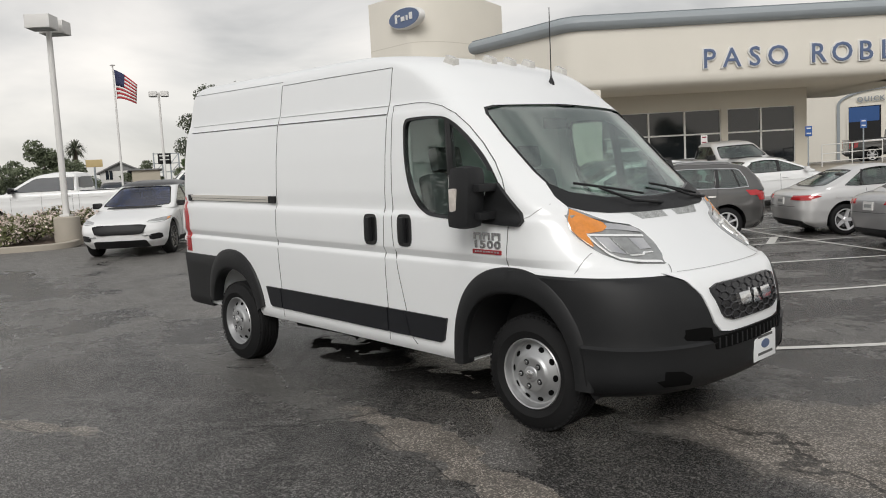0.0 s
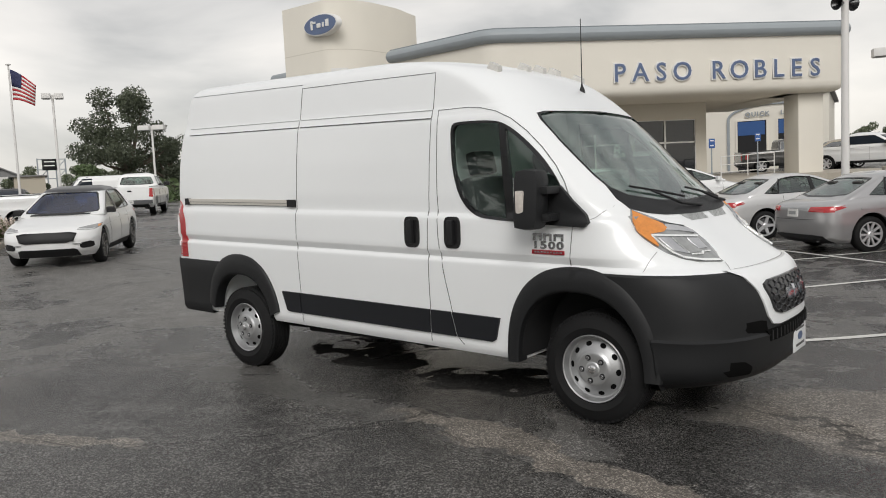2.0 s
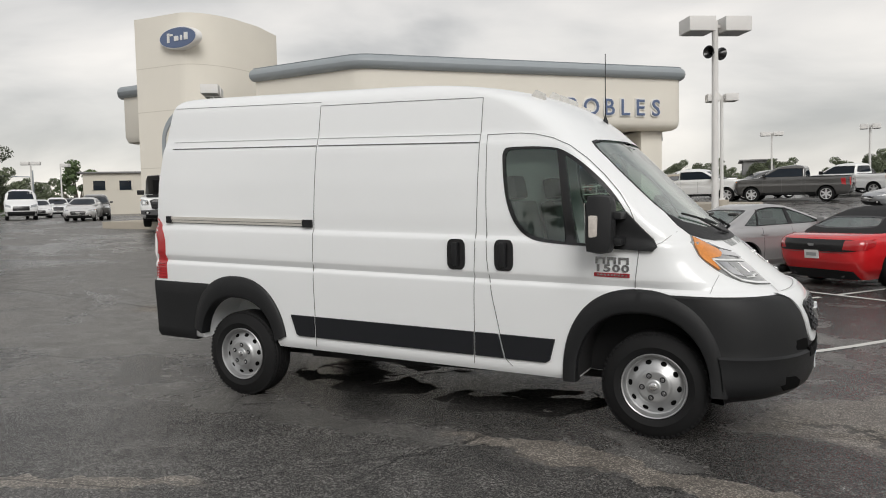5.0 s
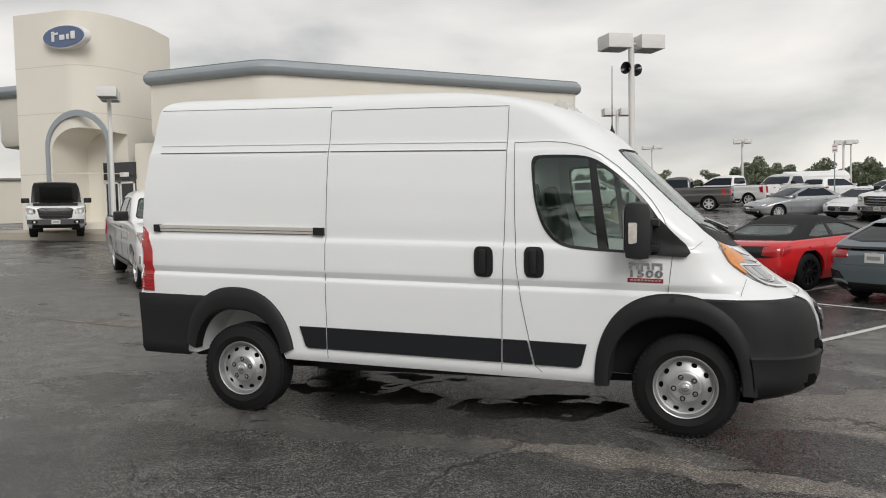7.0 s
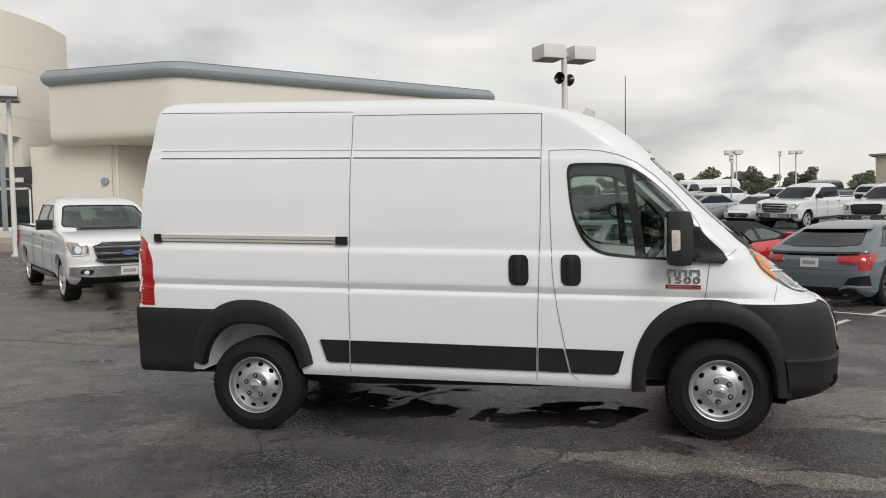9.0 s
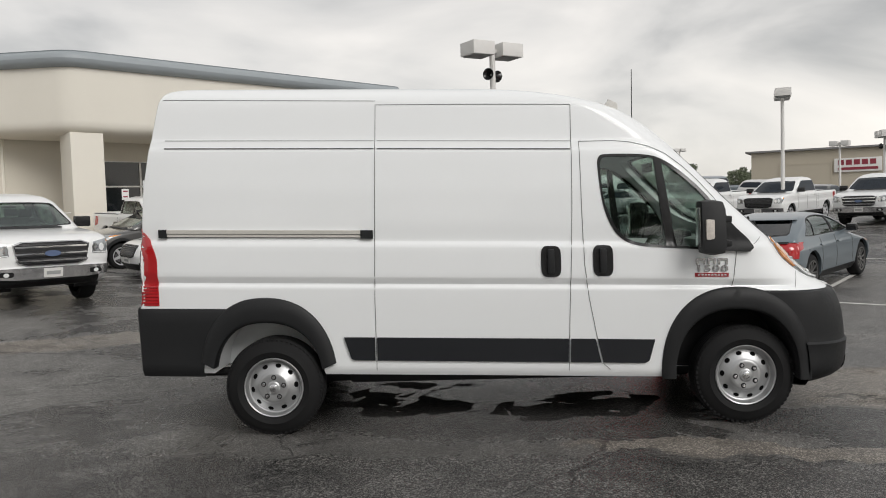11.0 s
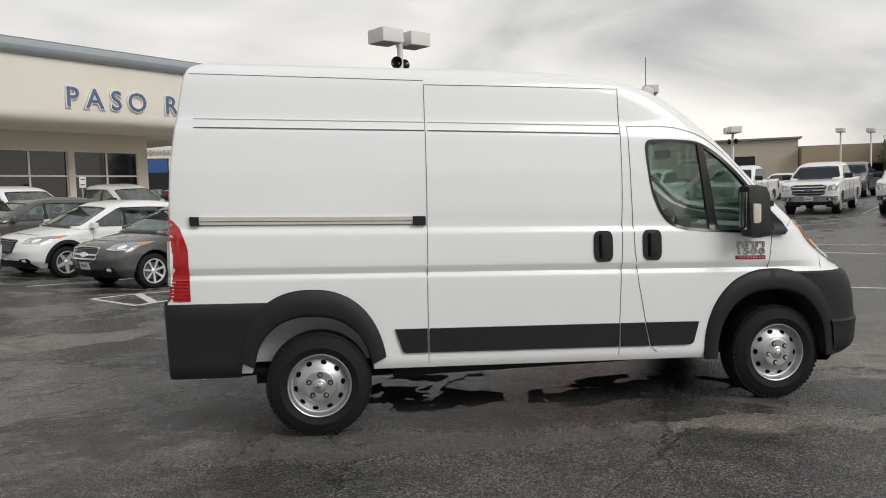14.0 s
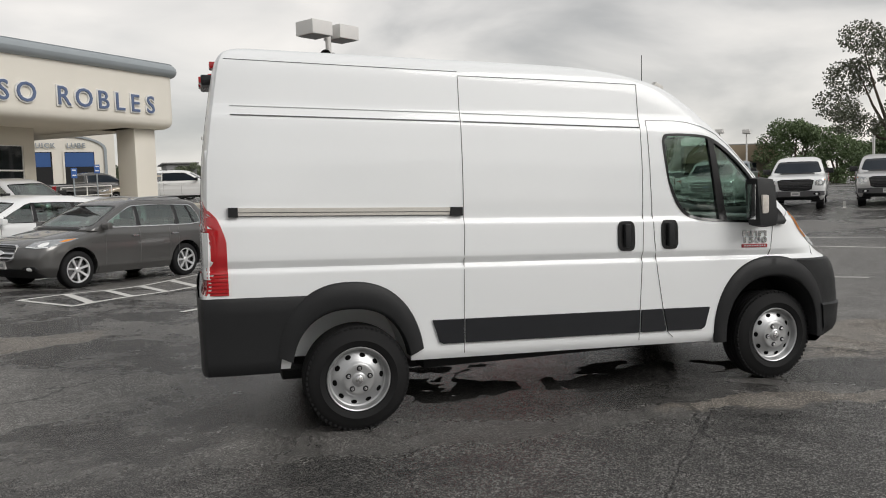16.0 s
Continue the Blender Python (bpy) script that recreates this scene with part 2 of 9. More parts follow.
# ---- building tools ----
def gz(x, y):
    """Height of the lot: level round the van, rising behind it and towards the showroom, with a shallow drain before the far rows."""
    def ramp(d, slope, soft, most):
        h = slope * (d + math.sqrt(d * d + soft * soft)) / 2
        return most * math.tanh(h / most)
    def ease(v):
        v = min(1.0, max(0.0, v))
        return v * v * (3 - 2 * v)
    u, s = 0.7071 * (x + y), 0.7071 * (x - y)
    left = ramp(-s - 4.2, 0.032, 2.0, 0.95) + ramp(-u - 1.0, 0.010, 1.0, 0.10) * ease((-s - 2.0) / 5.0)
    right = ramp(u - 10.2, 0.036, 1.0, 1.2) + ramp(-s - 10.2, 0.050, 1.2, 0.95) - 0.10 * ease((u - 2.0) / 4.0)
    k = ease((u - 0.5) / 5.0)
    dip = 0.032 * (1 - ease((math.hypot(x - 1.7, y + 1.5) - 6.0) / 5.0))
    return left * (1 - k) + right * k - dip


def finish(ob, smooth=None):
    if smooth is not None:
        ob.data.shade_smooth()
        if smooth < 180:
            ob.data.set_sharp_from_angle(angle=radians(smooth))
    return ob


def part(name, bm, material, parent=None, label="", smooth=40):
    """Links a bmesh as one mesh object, under a thing or under a part."""
    me = bpy.data.meshes.new(name)
    bmesh.ops.recalc_face_normals(bm, faces=bm.faces)
    bm.to_mesh(me)
    bm.free()
    for m in material if isinstance(material, (list, tuple)) else [material]:
        me.materials.append(m)
    ob = new(name, me)
    finish(ob, smooth)
    if parent:
        ob.parent = parent
    if label:
        tagged(ob, label)
    return ob


def thing(name, m, label, category, group="", kind=""):
    ob = new(name)
    ob.empty_display_size = 0.2
    ob.matrix_world = m
    return tagged(ob, label, category, group, kind)


def box(bm, x0, x1, y0, y1, z0, z1, bevel=0.0, m=None):
    r = bmesh.ops.create_cube(bm, size=1)
    vs = r["verts"]
    for v in vs:
        v.co = Vector((x0 + (v.co.x + 0.5) * (x1 - x0), y0 + (v.co.y + 0.5) * (y1 - y0), z0 + (v.co.z + 0.5) * (z1 - z0)))
    if bevel:
        es = {e for v in vs for e in v.link_edges}
        r = bmesh.ops.bevel(bm, geom=list(es), offset=bevel, segments=2, affect="EDGES", profile=0.7)
        vs = list({v for f in r["faces"] for v in f.verts} | {v for v in vs if v.is_valid})
    if m:
        bmesh.ops.transform(bm, matrix=m, verts=[v for v in vs if v.is_valid])
    return bm


def cyl(bm, r0, r1, p0, p1, seg=16, caps=True):
    a, b = Vector(p0), Vector(p1)
    m = Matrix.Translation((a + b) / 2) @ (b - a).to_track_quat("Z", "Y").to_matrix().to_4x4()
    bmesh.ops.create_cone(bm, cap_ends=caps, segments=seg, radius1=r0, radius2=r1, depth=(b - a).length, matrix=m)
    return bm


def lathe(bm, prof, seg=32, axis="Y", at=(0, 0, 0), close=False, caps=True):
    """Spins a profile of (radius, offset along the axis)."""
    rings = []
    for r, o in prof:
        ring = []
        for i in range(seg):
            a = 2 * math.pi * i / seg
            c, s = r * math.cos(a), r * math.sin(a)
            p = (c, o, s) if axis == "Y" else (c, s, o) if axis == "Z" else (o, c, s)
            ring.append(bm.verts.new(Vector(p) + Vector(at)))
        rings.append(ring)
    pairs = list(zip(rings, rings[1:])) + ([(rings[-1], rings[0])] if close else [])
    for p, q in pairs:
        for i in range(seg):
            j = (i + 1) % seg
            bm.faces.new((p[i], p[j], q[j], q[i]))
    if not close and caps:
        for ring in (rings[0], rings[-1]):
            if (ring[0].co - ring[seg // 2].co).length > 1e-4:
                bm.faces.new(ring)
    return bm


def grid(bm, rows, wrap=False):
    """A sheet of quads through rows of points."""
    vs = [[bm.verts.new(p) for p in r] for r in rows]
    for a, b in zip(vs, vs[1:]):
        k = len(a)
        for i in range(k if wrap else k - 1):
            j = (i + 1) % k
            bm.faces.new((a[i], a[j], b[j], b[i]))
    return vs


def prism(bm, poly, z0, z1):
    """A plan polygon pulled up from z0 to z1."""
    lo = [bm.verts.new((x, y, z0)) for x, y in poly]
    hi = [bm.verts.new((x, y, z1)) for x, y in poly]
    k = len(poly)
    for i in range(k):
        j = (i + 1) % k
        bm.faces.new((lo[i], lo[j], hi[j], hi[i]))
    bm.faces.new(lo[::-1])
    bm.faces.new(hi)
    return bm


def lerp(tab, z):
    return float(np.interp(z, [a for a, _ in tab], [b for _, b in tab]))


def smooth_tab(tab, n=60):
    """Rounds the corners of a table a little."""
    zs = np.linspace(tab[0][0], tab[-1][0], n)
    v = np.interp(zs, [a for a, _ in tab], [b for _, b in tab])
    for _ in range(2):
        v[1:-1] = (v[:-2] + 2 * v[1:-1] + v[2:]) / 4
    return list(zip(zs.tolist(), v.tolist()))


class Shell:
    """A vehicle's skin as a stack of level outlines: front F(z), rear R(z), half width W(z), rounded ends."""

    def __init__(self, F, R, W, nose=0.7, tail=0.4, pf=2.6, pr=3.4, shear=0.0, xref=0.0):
        self.F, self.R, self.W, self.nose, self.tail, self.pf, self.pr = smooth_tab(F), smooth_tab(R), smooth_tab(W), nose, tail, pf, pr
        self.shear, self.xref = shear, xref

    def ends(self, z):
        f, r, w = lerp(self.F, z), lerp(self.R, z), lerp(self.W, z)
        span = f - r
        nose, tail = self.nose(z) if callable(self.nose) else self.nose, self.tail(z) if callable(self.tail) else self.tail
        k = min(1.0, 0.95 * span / (nose + tail))
        return f, r, w, nose * k, tail * k

    def half(self, x, z):
        f, r, w, nose, tail = self.ends(z)
        if x > f - nose:
            t = min(1.0, (x - f + nose) / nose)
            return w * (1 - t**self.pf) ** (1 / self.pf)
        if x < r + tail:
            t = min(1.0, (r + tail - x) / tail)
            return w * (1 - t**self.pr) ** (1 / self.pr)
        return w

    def front(self, y, z):
        f, r, w, nose, tail = self.ends(z)
        t = min(1.0, abs(y) / w)
        return f - nose + nose * (1 - t**self.pf) ** (1 / self.pf)

    def rear(self, y, z):
        f, r, w, nose, tail = self.ends(z)
        t = min(1.0, abs(y) / w)
        return r + tail - tail * (1 - t**self.pr) ** (1 / self.pr)

    def tilt(self, p):
        return Vector((p[0], p[1], p[2] + self.shear * (p[0] - self.xref)))

    def ring(self, z, nf=12, nr=8, ns=8, inset=0.0):
        f, r, w, nose, tail = self.ends(z)
        f, r, w = f - inset, r + inset, w - inset
        pts = []
        for i in range(-nf, nf + 1):
            a = math.pi / 2 * i / nf
            c, s = math.cos(a), math.sin(a)
            pts.append((f - nose + nose * max(0, c) ** (2 / self.pf), w * math.copysign(abs(s) ** (2 / self.pf), s), z))
        for i in range(1, ns):
            pts.append((f - nose + (r + tail - f + nose) * i / ns, w, z))
        for i in range(nr, -nr - 1, -1):
            a = math.pi / 2 * i / nr
            c, s = math.cos(a), math.sin(a)
            pts.append((r + tail - tail * max(0, c) ** (2 / self.pr), w * math.copysign(abs(s) ** (2 / self.pr), s), z))
        for i in range(ns - 1, 0, -1):
            pts.append((f - nose + (r + tail - f + nose) * i / ns, -w, z))
        return [self.tilt(p) for p in pts]

    def stack(self, bm, zs, inset=0.0, cap=True, **kw):
        vs = grid(bm, [self.ring(z, inset=inset, **kw) for z in zs], wrap=True)
        if cap:
            bm.faces.new(vs[0][::-1])
            bm.faces.new(vs[-1])
        return bm

    def side_patch(self, bm, poly, side, off=0.003, thick=0.012, nx=16, nz=6, flat=None):
        """A panel on the flank, its outline given in x and z, as a thin solid that follows the skin."""
        xs = [p[0] for p in poly]
        a, b = min(xs), max(xs)
        outer, inner = [], []
        stops = sorted(set([a + 1e-4 + (b - a - 2e-4) * i / nx for i in range(nx + 1)] + [min(max(x, a + 1e-4), b - 1e-4) for x in xs]))
        for x in stops:
            cut = []
            for (x0, z0), (x1, z1) in zip(poly, poly[1:] + poly[:1]):
                if (x0 - x) * (x1 - x) <= 0 and x0 != x1:
                    cut.append(z0 + (z1 - z0) * (x - x0) / (x1 - x0))
            lo, hi = min(cut), max(cut)
            zs = [lo + (hi - lo) * j / nz for j in range(nz + 1)]
            ys = [(self.half(x, z) if flat is None else flat) for z in zs]
            outer.append([self.tilt((x, side * (y + off), z)) for y, z in zip(ys, zs)])
            inner.append([self.tilt((x, side * (y + off - thick), z)) for y, z in zip(ys, zs)])
        return self._solid(bm, outer, inner)

    def end_patch(self, bm, poly, which="front", off=0.003, thick=0.012, ny=12, nz=6):
        """The same on the front or the rear, its outline given in y and z."""
        ys_ = [p[0] for p in poly]
        a, b = min(ys_), max(ys_)
        sgn = 1 if which == "front" else -1
        at = self.front if which == "front" else self.rear
        outer, inner = [], []
        stops = sorted(set([a + 1e-4 + (b - a - 2e-4) * i / ny for i in range(ny + 1)] + [min(max(y, a + 1e-4), b - 1e-4) for y in ys_]))
        for y in stops:
            cut = []
            for (y0, z0), (y1, z1) in zip(poly, poly[1:] + poly[:1]):
                if (y0 - y) * (y1 - y) <= 0 and y0 != y1:
                    cut.append(z0 + (z1 - z0) * (y - y0) / (y1 - y0))
            lo, hi = min(cut), max(cut)
            zs = [lo + (hi - lo) * j / nz for j in range(nz + 1)]
            outer.append([self.tilt((at(y, z) + sgn * off, y, z)) for z in zs])
            inner.append([self.tilt((at(y, z) + sgn * (off - thick), y, z)) for z in zs])
        return self._solid(bm, outer, inner)

    def _solid(self, bm, outer, inner):
        o, i = grid(bm, outer), grid(bm, inner)
        n, k = len(o), len(o[0])
        loop = [(0, j) for j in range(k)] + [(r, k - 1) for r in range(1, n)] + [(n - 1, j) for j in range(k - 2, -1, -1)] + [(r, 0) for r in range(n - 2, 0, -1)]
        for (a, b), (c, d) in zip(loop, loop[1:] + loop[:1]):
            if o[a][b] is not o[c][d]:
                bm.faces.new((o[a][b], o[c][d], i[c][d], i[a][b]))
        bmesh.ops.remove_doubles(bm, verts=[v for r in o + i for v in r], dist=1e-5)
        return bm


def carve(ob, cutters):
    """Cuts solids out of a mesh for good, so that copies can share it."""
    scratch = []
    for bm in cutters:
        me = bpy.data.meshes.new("cut")
        bmesh.ops.recalc_face_normals(bm, faces=bm.faces)
        bm.to_mesh(me)
        bm.free()
        c = new("cut", me)
        c.parent = ob.parent
        mod = ob.modifiers.new("cut", "BOOLEAN")
        mod.object, mod.operation, mod.solver = c, "DIFFERENCE", "EXACT"
        scratch.append(c)
    keep = ob.data.materials[:]
    dg = bpy.context.evaluated_depsgraph_get()
    me = bpy.data.meshes.new_from_object(ob.evaluated_get(dg))
    ob.modifiers.clear()
    old, ob.data = ob.data, me
    bpy.data.meshes.remove(old)
    if not me.materials:
        for m in keep:
            me.materials.append(m)
    for c in scratch:
        d = c.data
        bpy.data.objects.remove(c)
        bpy.data.meshes.remove(d)
    return ob


# ---- ground ----
def ground():
    bm = bmesh.new()
    def axis(near, far, step):
        out = list(np.arange(-near, near + 0.1, step))
        k, d = near, step
        while k < far:
            d *= 1.12
            k += d
            out += [k, -k]
        return sorted(out)
    xs, ys = axis(36, 2500, 0.5), axis(36, 2500, 0.5)
    grid(bm, [[(x, y, gz(x, y)) for x in xs] for y in ys])
    return tagged(part("ground", bm, M_ASPHALT, smooth=180), "dark grey asphalt parking lot with dampened patches, painted shade and sheen", "ground", kind="structure")


ground()


# ---- the van ----
def van_shell():
    F = [(0.30, 4.22), (0.36, 4.37), (0.42, 4.425), (0.55, 4.44), (0.68, 4.44), (0.85, 4.42), (0.98, 4.37), (1.02, 4.33), (1.08, 4.23), (1.18, 4.09), (1.30, 3.95), (1.39, 3.84), (1.45, 3.775), (1.50, 3.72), (1.60, 3.61), (1.70, 3.505), (1.92, 3.28), (2.08, 3.12), (2.20, 2.99), (2.28, 2.88), (2.36, 2.76), (2.42, 2.60), (2.465, 2.42), (2.505, 2.15), (2.535, 1.75), (2.55, 1.3)]
    R = [(0.30, -0.92), (0.38, -0.985), (0.86, -0.995), (0.90, -0.965), (1.5, -0.95), (1.75, -0.935), (2.0, -0.90), (2.15, -0.875), (2.30, -0.85), (2.40, -0.83), (2.46, -0.80), (2.50, -0.74), (2.52, -0.62), (2.538, -0.45), (2.55, -0.2)]
    W = [(0.30, 0.90), (0.36, 0.95), (0.42, 0.985), (0.50, 0.985), (0.66, 0.992), (0.90, 1.005), (1.03, 1.008), (1.046, 0.990), (1.055, 0.986), (1.10, 1.016), (1.34, 1.010), (1.368, 0.988), (1.50, 0.99), (1.75, 0.975), (2.00, 0.946), (2.045, 0.938), (2.06, 0.926), (2.10, 0.920), (2.115, 0.908), (2.36, 0.872), (2.40, 0.862), (2.44, 0.843), (2.48, 0.806), (2.505, 0.75), (2.52, 0.68), (2.538, 0.52), (2.55, 0.30)]
    s = Shell(F, R, W, tail=0.075, pf=2.5, pr=5.5, shear=-0.031, xref=1.7)
    s.F, s.R, s.W = smooth_tab(F, 150), smooth_tab(R, 150), smooth_tab(W, 300)
    s.nose = lambda z: float(np.interp(z, [0.3, 0.95, 1.10, 1.25, 1.40, 1.56, 1.75, 1.9, 2.1, 2.38, 2.52], [0.66, 0.70, 0.74, 0.60, 0.38, 0.39, 0.37, 0.34, 0.36, 0.42, 0.50]))
    return s


VS = van_shell()
VAN_ZS = sorted(set(np.round(np.concatenate([np.arange(0.375, 2.40, 0.035), np.arange(2.40, 2.551, 0.010), [1.02, 1.03, 1.046, 1.055, 1.368, 1.10, 1.34, 1.372, 2.045, 2.06, 2.10, 2.115]]), 4).tolist()))
VAN_Y = 0.02
van = thing("cargo_van", pose(0, VAN_Y, 0), "white high-roof cargo van with black plastic lower cladding", "van")
HUB_Z, TYRE_R = 0.331, 0.364
ARCHES = {"rear": (-0.02, 0.30, 0.42, 0.475, 0.515, 0.65), "front": (3.42, 0.385, 0.455, 0.51, 0.545, 0.66)}


def super_pt(a, rx, rz, n=2.3):
    c, s = math.cos(a), math.sin(a)
    return rx * math.copysign(abs(c) ** (2 / n), c), rz * math.copysign(abs(s) ** (2 / n), s)


def arch_cut(which, side):
    cx, cz, ix, iz, _, _ = ARCHES[which]
    bm = bmesh.new()
    k = 48
    pts = [super_pt(2 * math.pi * i / k, ix, iz) for i in range(k)]
    a = [bm.verts.new(VS.tilt((cx + x, side * 0.58, cz + z))) for x, z in pts]
    b = [bm.verts.new(VS.tilt((cx + x, side * 1.4, cz + z))) for x, z in pts]
    for i in range(k):
        j = (i + 1) % k
        bm.faces.new((a[i], a[j], b[j], b[i]))
    bm.faces.new(a)
    bm.faces.new(b)
    return bm


def rounded(poly, r=0.3, times=2):
    """Cuts the corners of an outline."""
    for _ in range(times):
        out = []
        for (x0, y0), (x1, y1) in zip(poly, poly[1:] + poly[:1]):
            out += [(x0 + (x1 - x0) * r, y0 + (y1 - y0) * r), (x1 + (x0 - x1) * r, y1 + (y0 - y1) * r)]
        poly = out
    return poly


WIN = [(2.435, 1.93), (2.445, 1.985), (2.48, 2.008), (2.80, 2.006), (2.915, 1.968), (3.055, 1.87), (3.215, 1.72), (3.335, 1.55), (3.395, 1.42), (3.41, 1.335), (3.37, 1.312), (3.16, 1.315), (2.78, 1.332), (2.66, 1.352), (2.58, 1.40), (2.51, 1.50), (2.46, 1.66)]
WIN = rounded(WIN, 0.25, 2)
WIND = [(-0.72, 1.485), (-0.795, 1.54), (-0.81, 1.62), (-0.815, 1.85), (-0.80, 2.0), (-0.775, 2.045), (-0.70, 2.06), (0.0, 2.08), (0.70, 2.06), (0.775, 2.045), (0.80, 2.0), (0.815, 1.85), (0.81, 1.62), (0.795, 1.54), (0.72, 1.485), (0.46, 1.44), (0.0, 1.425), (-0.46, 1.44)]


def shrink(poly, d):
    cx, cz = sum(p[0] for p in poly) / len(poly), sum(p[1] for p in poly) / len(poly)
    return [(x + math.copysign(min(abs(cx - x), d), cx - x), z + math.copysign(min(abs(cz - z), d), cz - z)) for x, z in poly]


def build_van_body():
    bm = bmesh.new()
    VS.stack(bm, VAN_ZS, nf=18, nr=8, ns=12)
    body = part("body", bm, M_WHITE, van, "white painted steel body", smooth=30)
    room = Shell([(0, 1), (1, 1)], [(0, 1), (1, 1)], [(0, 1), (1, 1)], tail=0.05, pf=2.5, pr=4, shear=-0.031, xref=1.7)
    room.F = [(z, f - 0.07) for z, f in VS.F]
    room.R = [(0.3, 2.30), (2.52, 2.30)]
    room.W = [(z, w - 0.06) for z, w in VS.W]
    room.nose = VS.nose
    cab = bmesh.new()
    room.stack(cab, [0.62 + 0.05 * i for i in range(34)], nf=12, nr=3, ns=4)
    cuts = [arch_cut(w, s) for w in ARCHES for s in (-1, 1)]
    cuts.append(cab)
    for s in (-1, 1):
        b = bmesh.new()
        VS.side_patch(b, WIN, s, off=0.06, thick=0.22, nx=24, nz=8)
        cuts.append(b)
    b = bmesh.new()
    VS.end_patch(b, WIND, "front", off=0.10, thick=0.30, ny=24, nz=10)
    cuts.append(b)
    carve(body, cuts)
    return finish(body, 30)


build_van_body()


def strip(bm, pts, side, w=0.009, off=0.0015, thick=0.006):
    """A narrow band along a line on the flank."""
    fine = []
    for (x0, z0), (x1, z1) in zip(pts, pts[1:]):
        k = max(2, int(math.hypot(x1 - x0, z1 - z0) / 0.04))
        fine += [(x0 + (x1 - x0) * i / k, z0 + (z1 - z0) * i / k) for i in range(k)]
    fine.append(pts[-1])
    rows = []
    for i, (x, z) in enumerate(fine):
        a, b = fine[max(0, i - 1)], fine[min(len(fine) - 1, i + 1)]
        dx, dz = b[0] - a[0], b[1] - a[1]
        ln = math.hypot(dx, dz) or 1
        nx, nz = -dz / ln * w / 2, dx / ln * w / 2
        p, q = (x + nx, z + nz), (x - nx, z - nz)
        rows.append([VS.tilt((p[0], side * (VS.half(*p) + off - thick), p[1])), VS.tilt((p[0], side * (VS.half(*p) + off), p[1])), VS.tilt((q[0], side * (VS.half(*q) + off), q[1])), VS.tilt((q[0], side * (VS.half(*q) + off - thick), q[1]))])
    grid(bm, rows)
    return bm


def flare(which, side):
    cx, cz, ix, iz, ox, oz = ARCHES[which]
    bm = bmesh.new()
    prof = [(0.0, -0.004), (0.02, 0.010), (0.10, 0.022), (0.5, 0.030), (0.86, 0.034), (0.96, 0.030), (1.0, 0.016), (1.01, -0.07)]
    rows = []
    k = 56
    for i in range(k + 1):
        a = math.radians(-1 if which == "front" else 12) + math.radians(182 if which == "front" else 156) * i / k
        row = []
        for s, off in prof:
            rx, rz = ox + (ix - 0.012 - ox) * s, oz + (iz - 0.012 - oz) * s
            x, z = super_pt(a, rx, rz)
            x, z = cx + x, cz + z
            row.append(VS.tilt((x, side * (VS.half(min(x, 3.95), max(0.45, z)) + off), z)))
        rows.append(row)
    grid(bm, rows)
    return part("wheel_arch_trim", bm, M_PLASTIC, van, "black textured plastic wheel arch trim", smooth=50)


for which in ARCHES:
    for side in (-1, 1):
        flare(which, side)


def liner(side):
    cx, cz, ix, iz, _, _ = ARCHES["front"]
    bm = bmesh.new()
    rows = []
    for i in range(31):
        a = math.radians(2 + 177 * i / 30)
        x, z = super_pt(a, ix - 0.006, iz - 0.006)
        x2, z2 = super_pt(a, ix - 0.014, iz - 0.014)
        rows.append([VS.tilt((cx + x, side * y, cz + z)) for y in (0.60, 0.75, 0.97)] + [VS.tilt((cx + x2, side * y, cz + z2)) for y in (0.97, 0.6)])
    grid(bm, rows)
    wall = [VS.tilt((cx + super_pt(math.radians(180 * i / 24), ix - 0.01, iz - 0.01)[0], side * 0.61, cz + super_pt(math.radians(180 * i / 24), ix - 0.01, iz - 0.01)[1])) for i in range(25)]
    bm.faces.new([bm.verts.new(p) for p in wall])
    return part("arch_liner", bm, M_DARK, van, "dark wheel arch liner")


for side in (-1, 1):
    liner(side)


def rear_corner(side):
    """Black bumper end behind the rear wheel, wrapped on to the tail."""
    bm = bmesh.new()
    rows = []
    for z in [0.35, 0.40, 0.45, 0.55, 0.62, 0.64, 0.75, 0.84, 0.865]:
        f, r, w, nose, tail = VS.ends(max(z, 0.45))
        row = []
        k = min(0.999, max(0.0, (z - 0.30) / 0.585))
        x0 = -0.02 - 0.485 * (1 - k**2.3) ** (1 / 2.3)
        for x in [x0 + (-0.87 - x0) * i / 8 for i in range(9)]:
            row.append((x, side * (w + (0.012 if z < 0.86 else 0.0)), z))
        for i in range(1, 9):
            a = math.pi / 2 * (1 - i / 8)
            c, s = math.cos(a), math.sin(a)
            row.append((r + tail - (tail + 0.02) * max(0, c) ** (2 / VS.pr), side * (w + 0.012) * max(0, s) ** (2 / VS.pr) if i < 8 else side * 0.35, z))
        if z == 0.35:
            row = [(x, y * 0.97, z) for x, y, z in row]
        rows.append([VS.tilt(p) for p in row])
    inner = [VS.tilt((x, side * max(0.3, abs(y) - 0.12), 0.38)) for x, y, z in [(p.x, p.y, p.z) for p in rows[0]]]
    grid(bm, [inner] + rows)
    return part("rear_bumper_corner", bm, M_PLASTIC, van, "black textured plastic bumper corner", smooth=40)


for side in (-1, 1):
    rear_corner(side)


def rear_bumper():
    bm = bmesh.new()
    box(bm, -1.005, -0.93, -0.62, 0.62, 0.36, 0.50, 0.02)
    ob = part("rear_step_bumper", bm, M_PLASTIC, van)
    ob.location.z = 0.08
    return ob


rear_bumper()


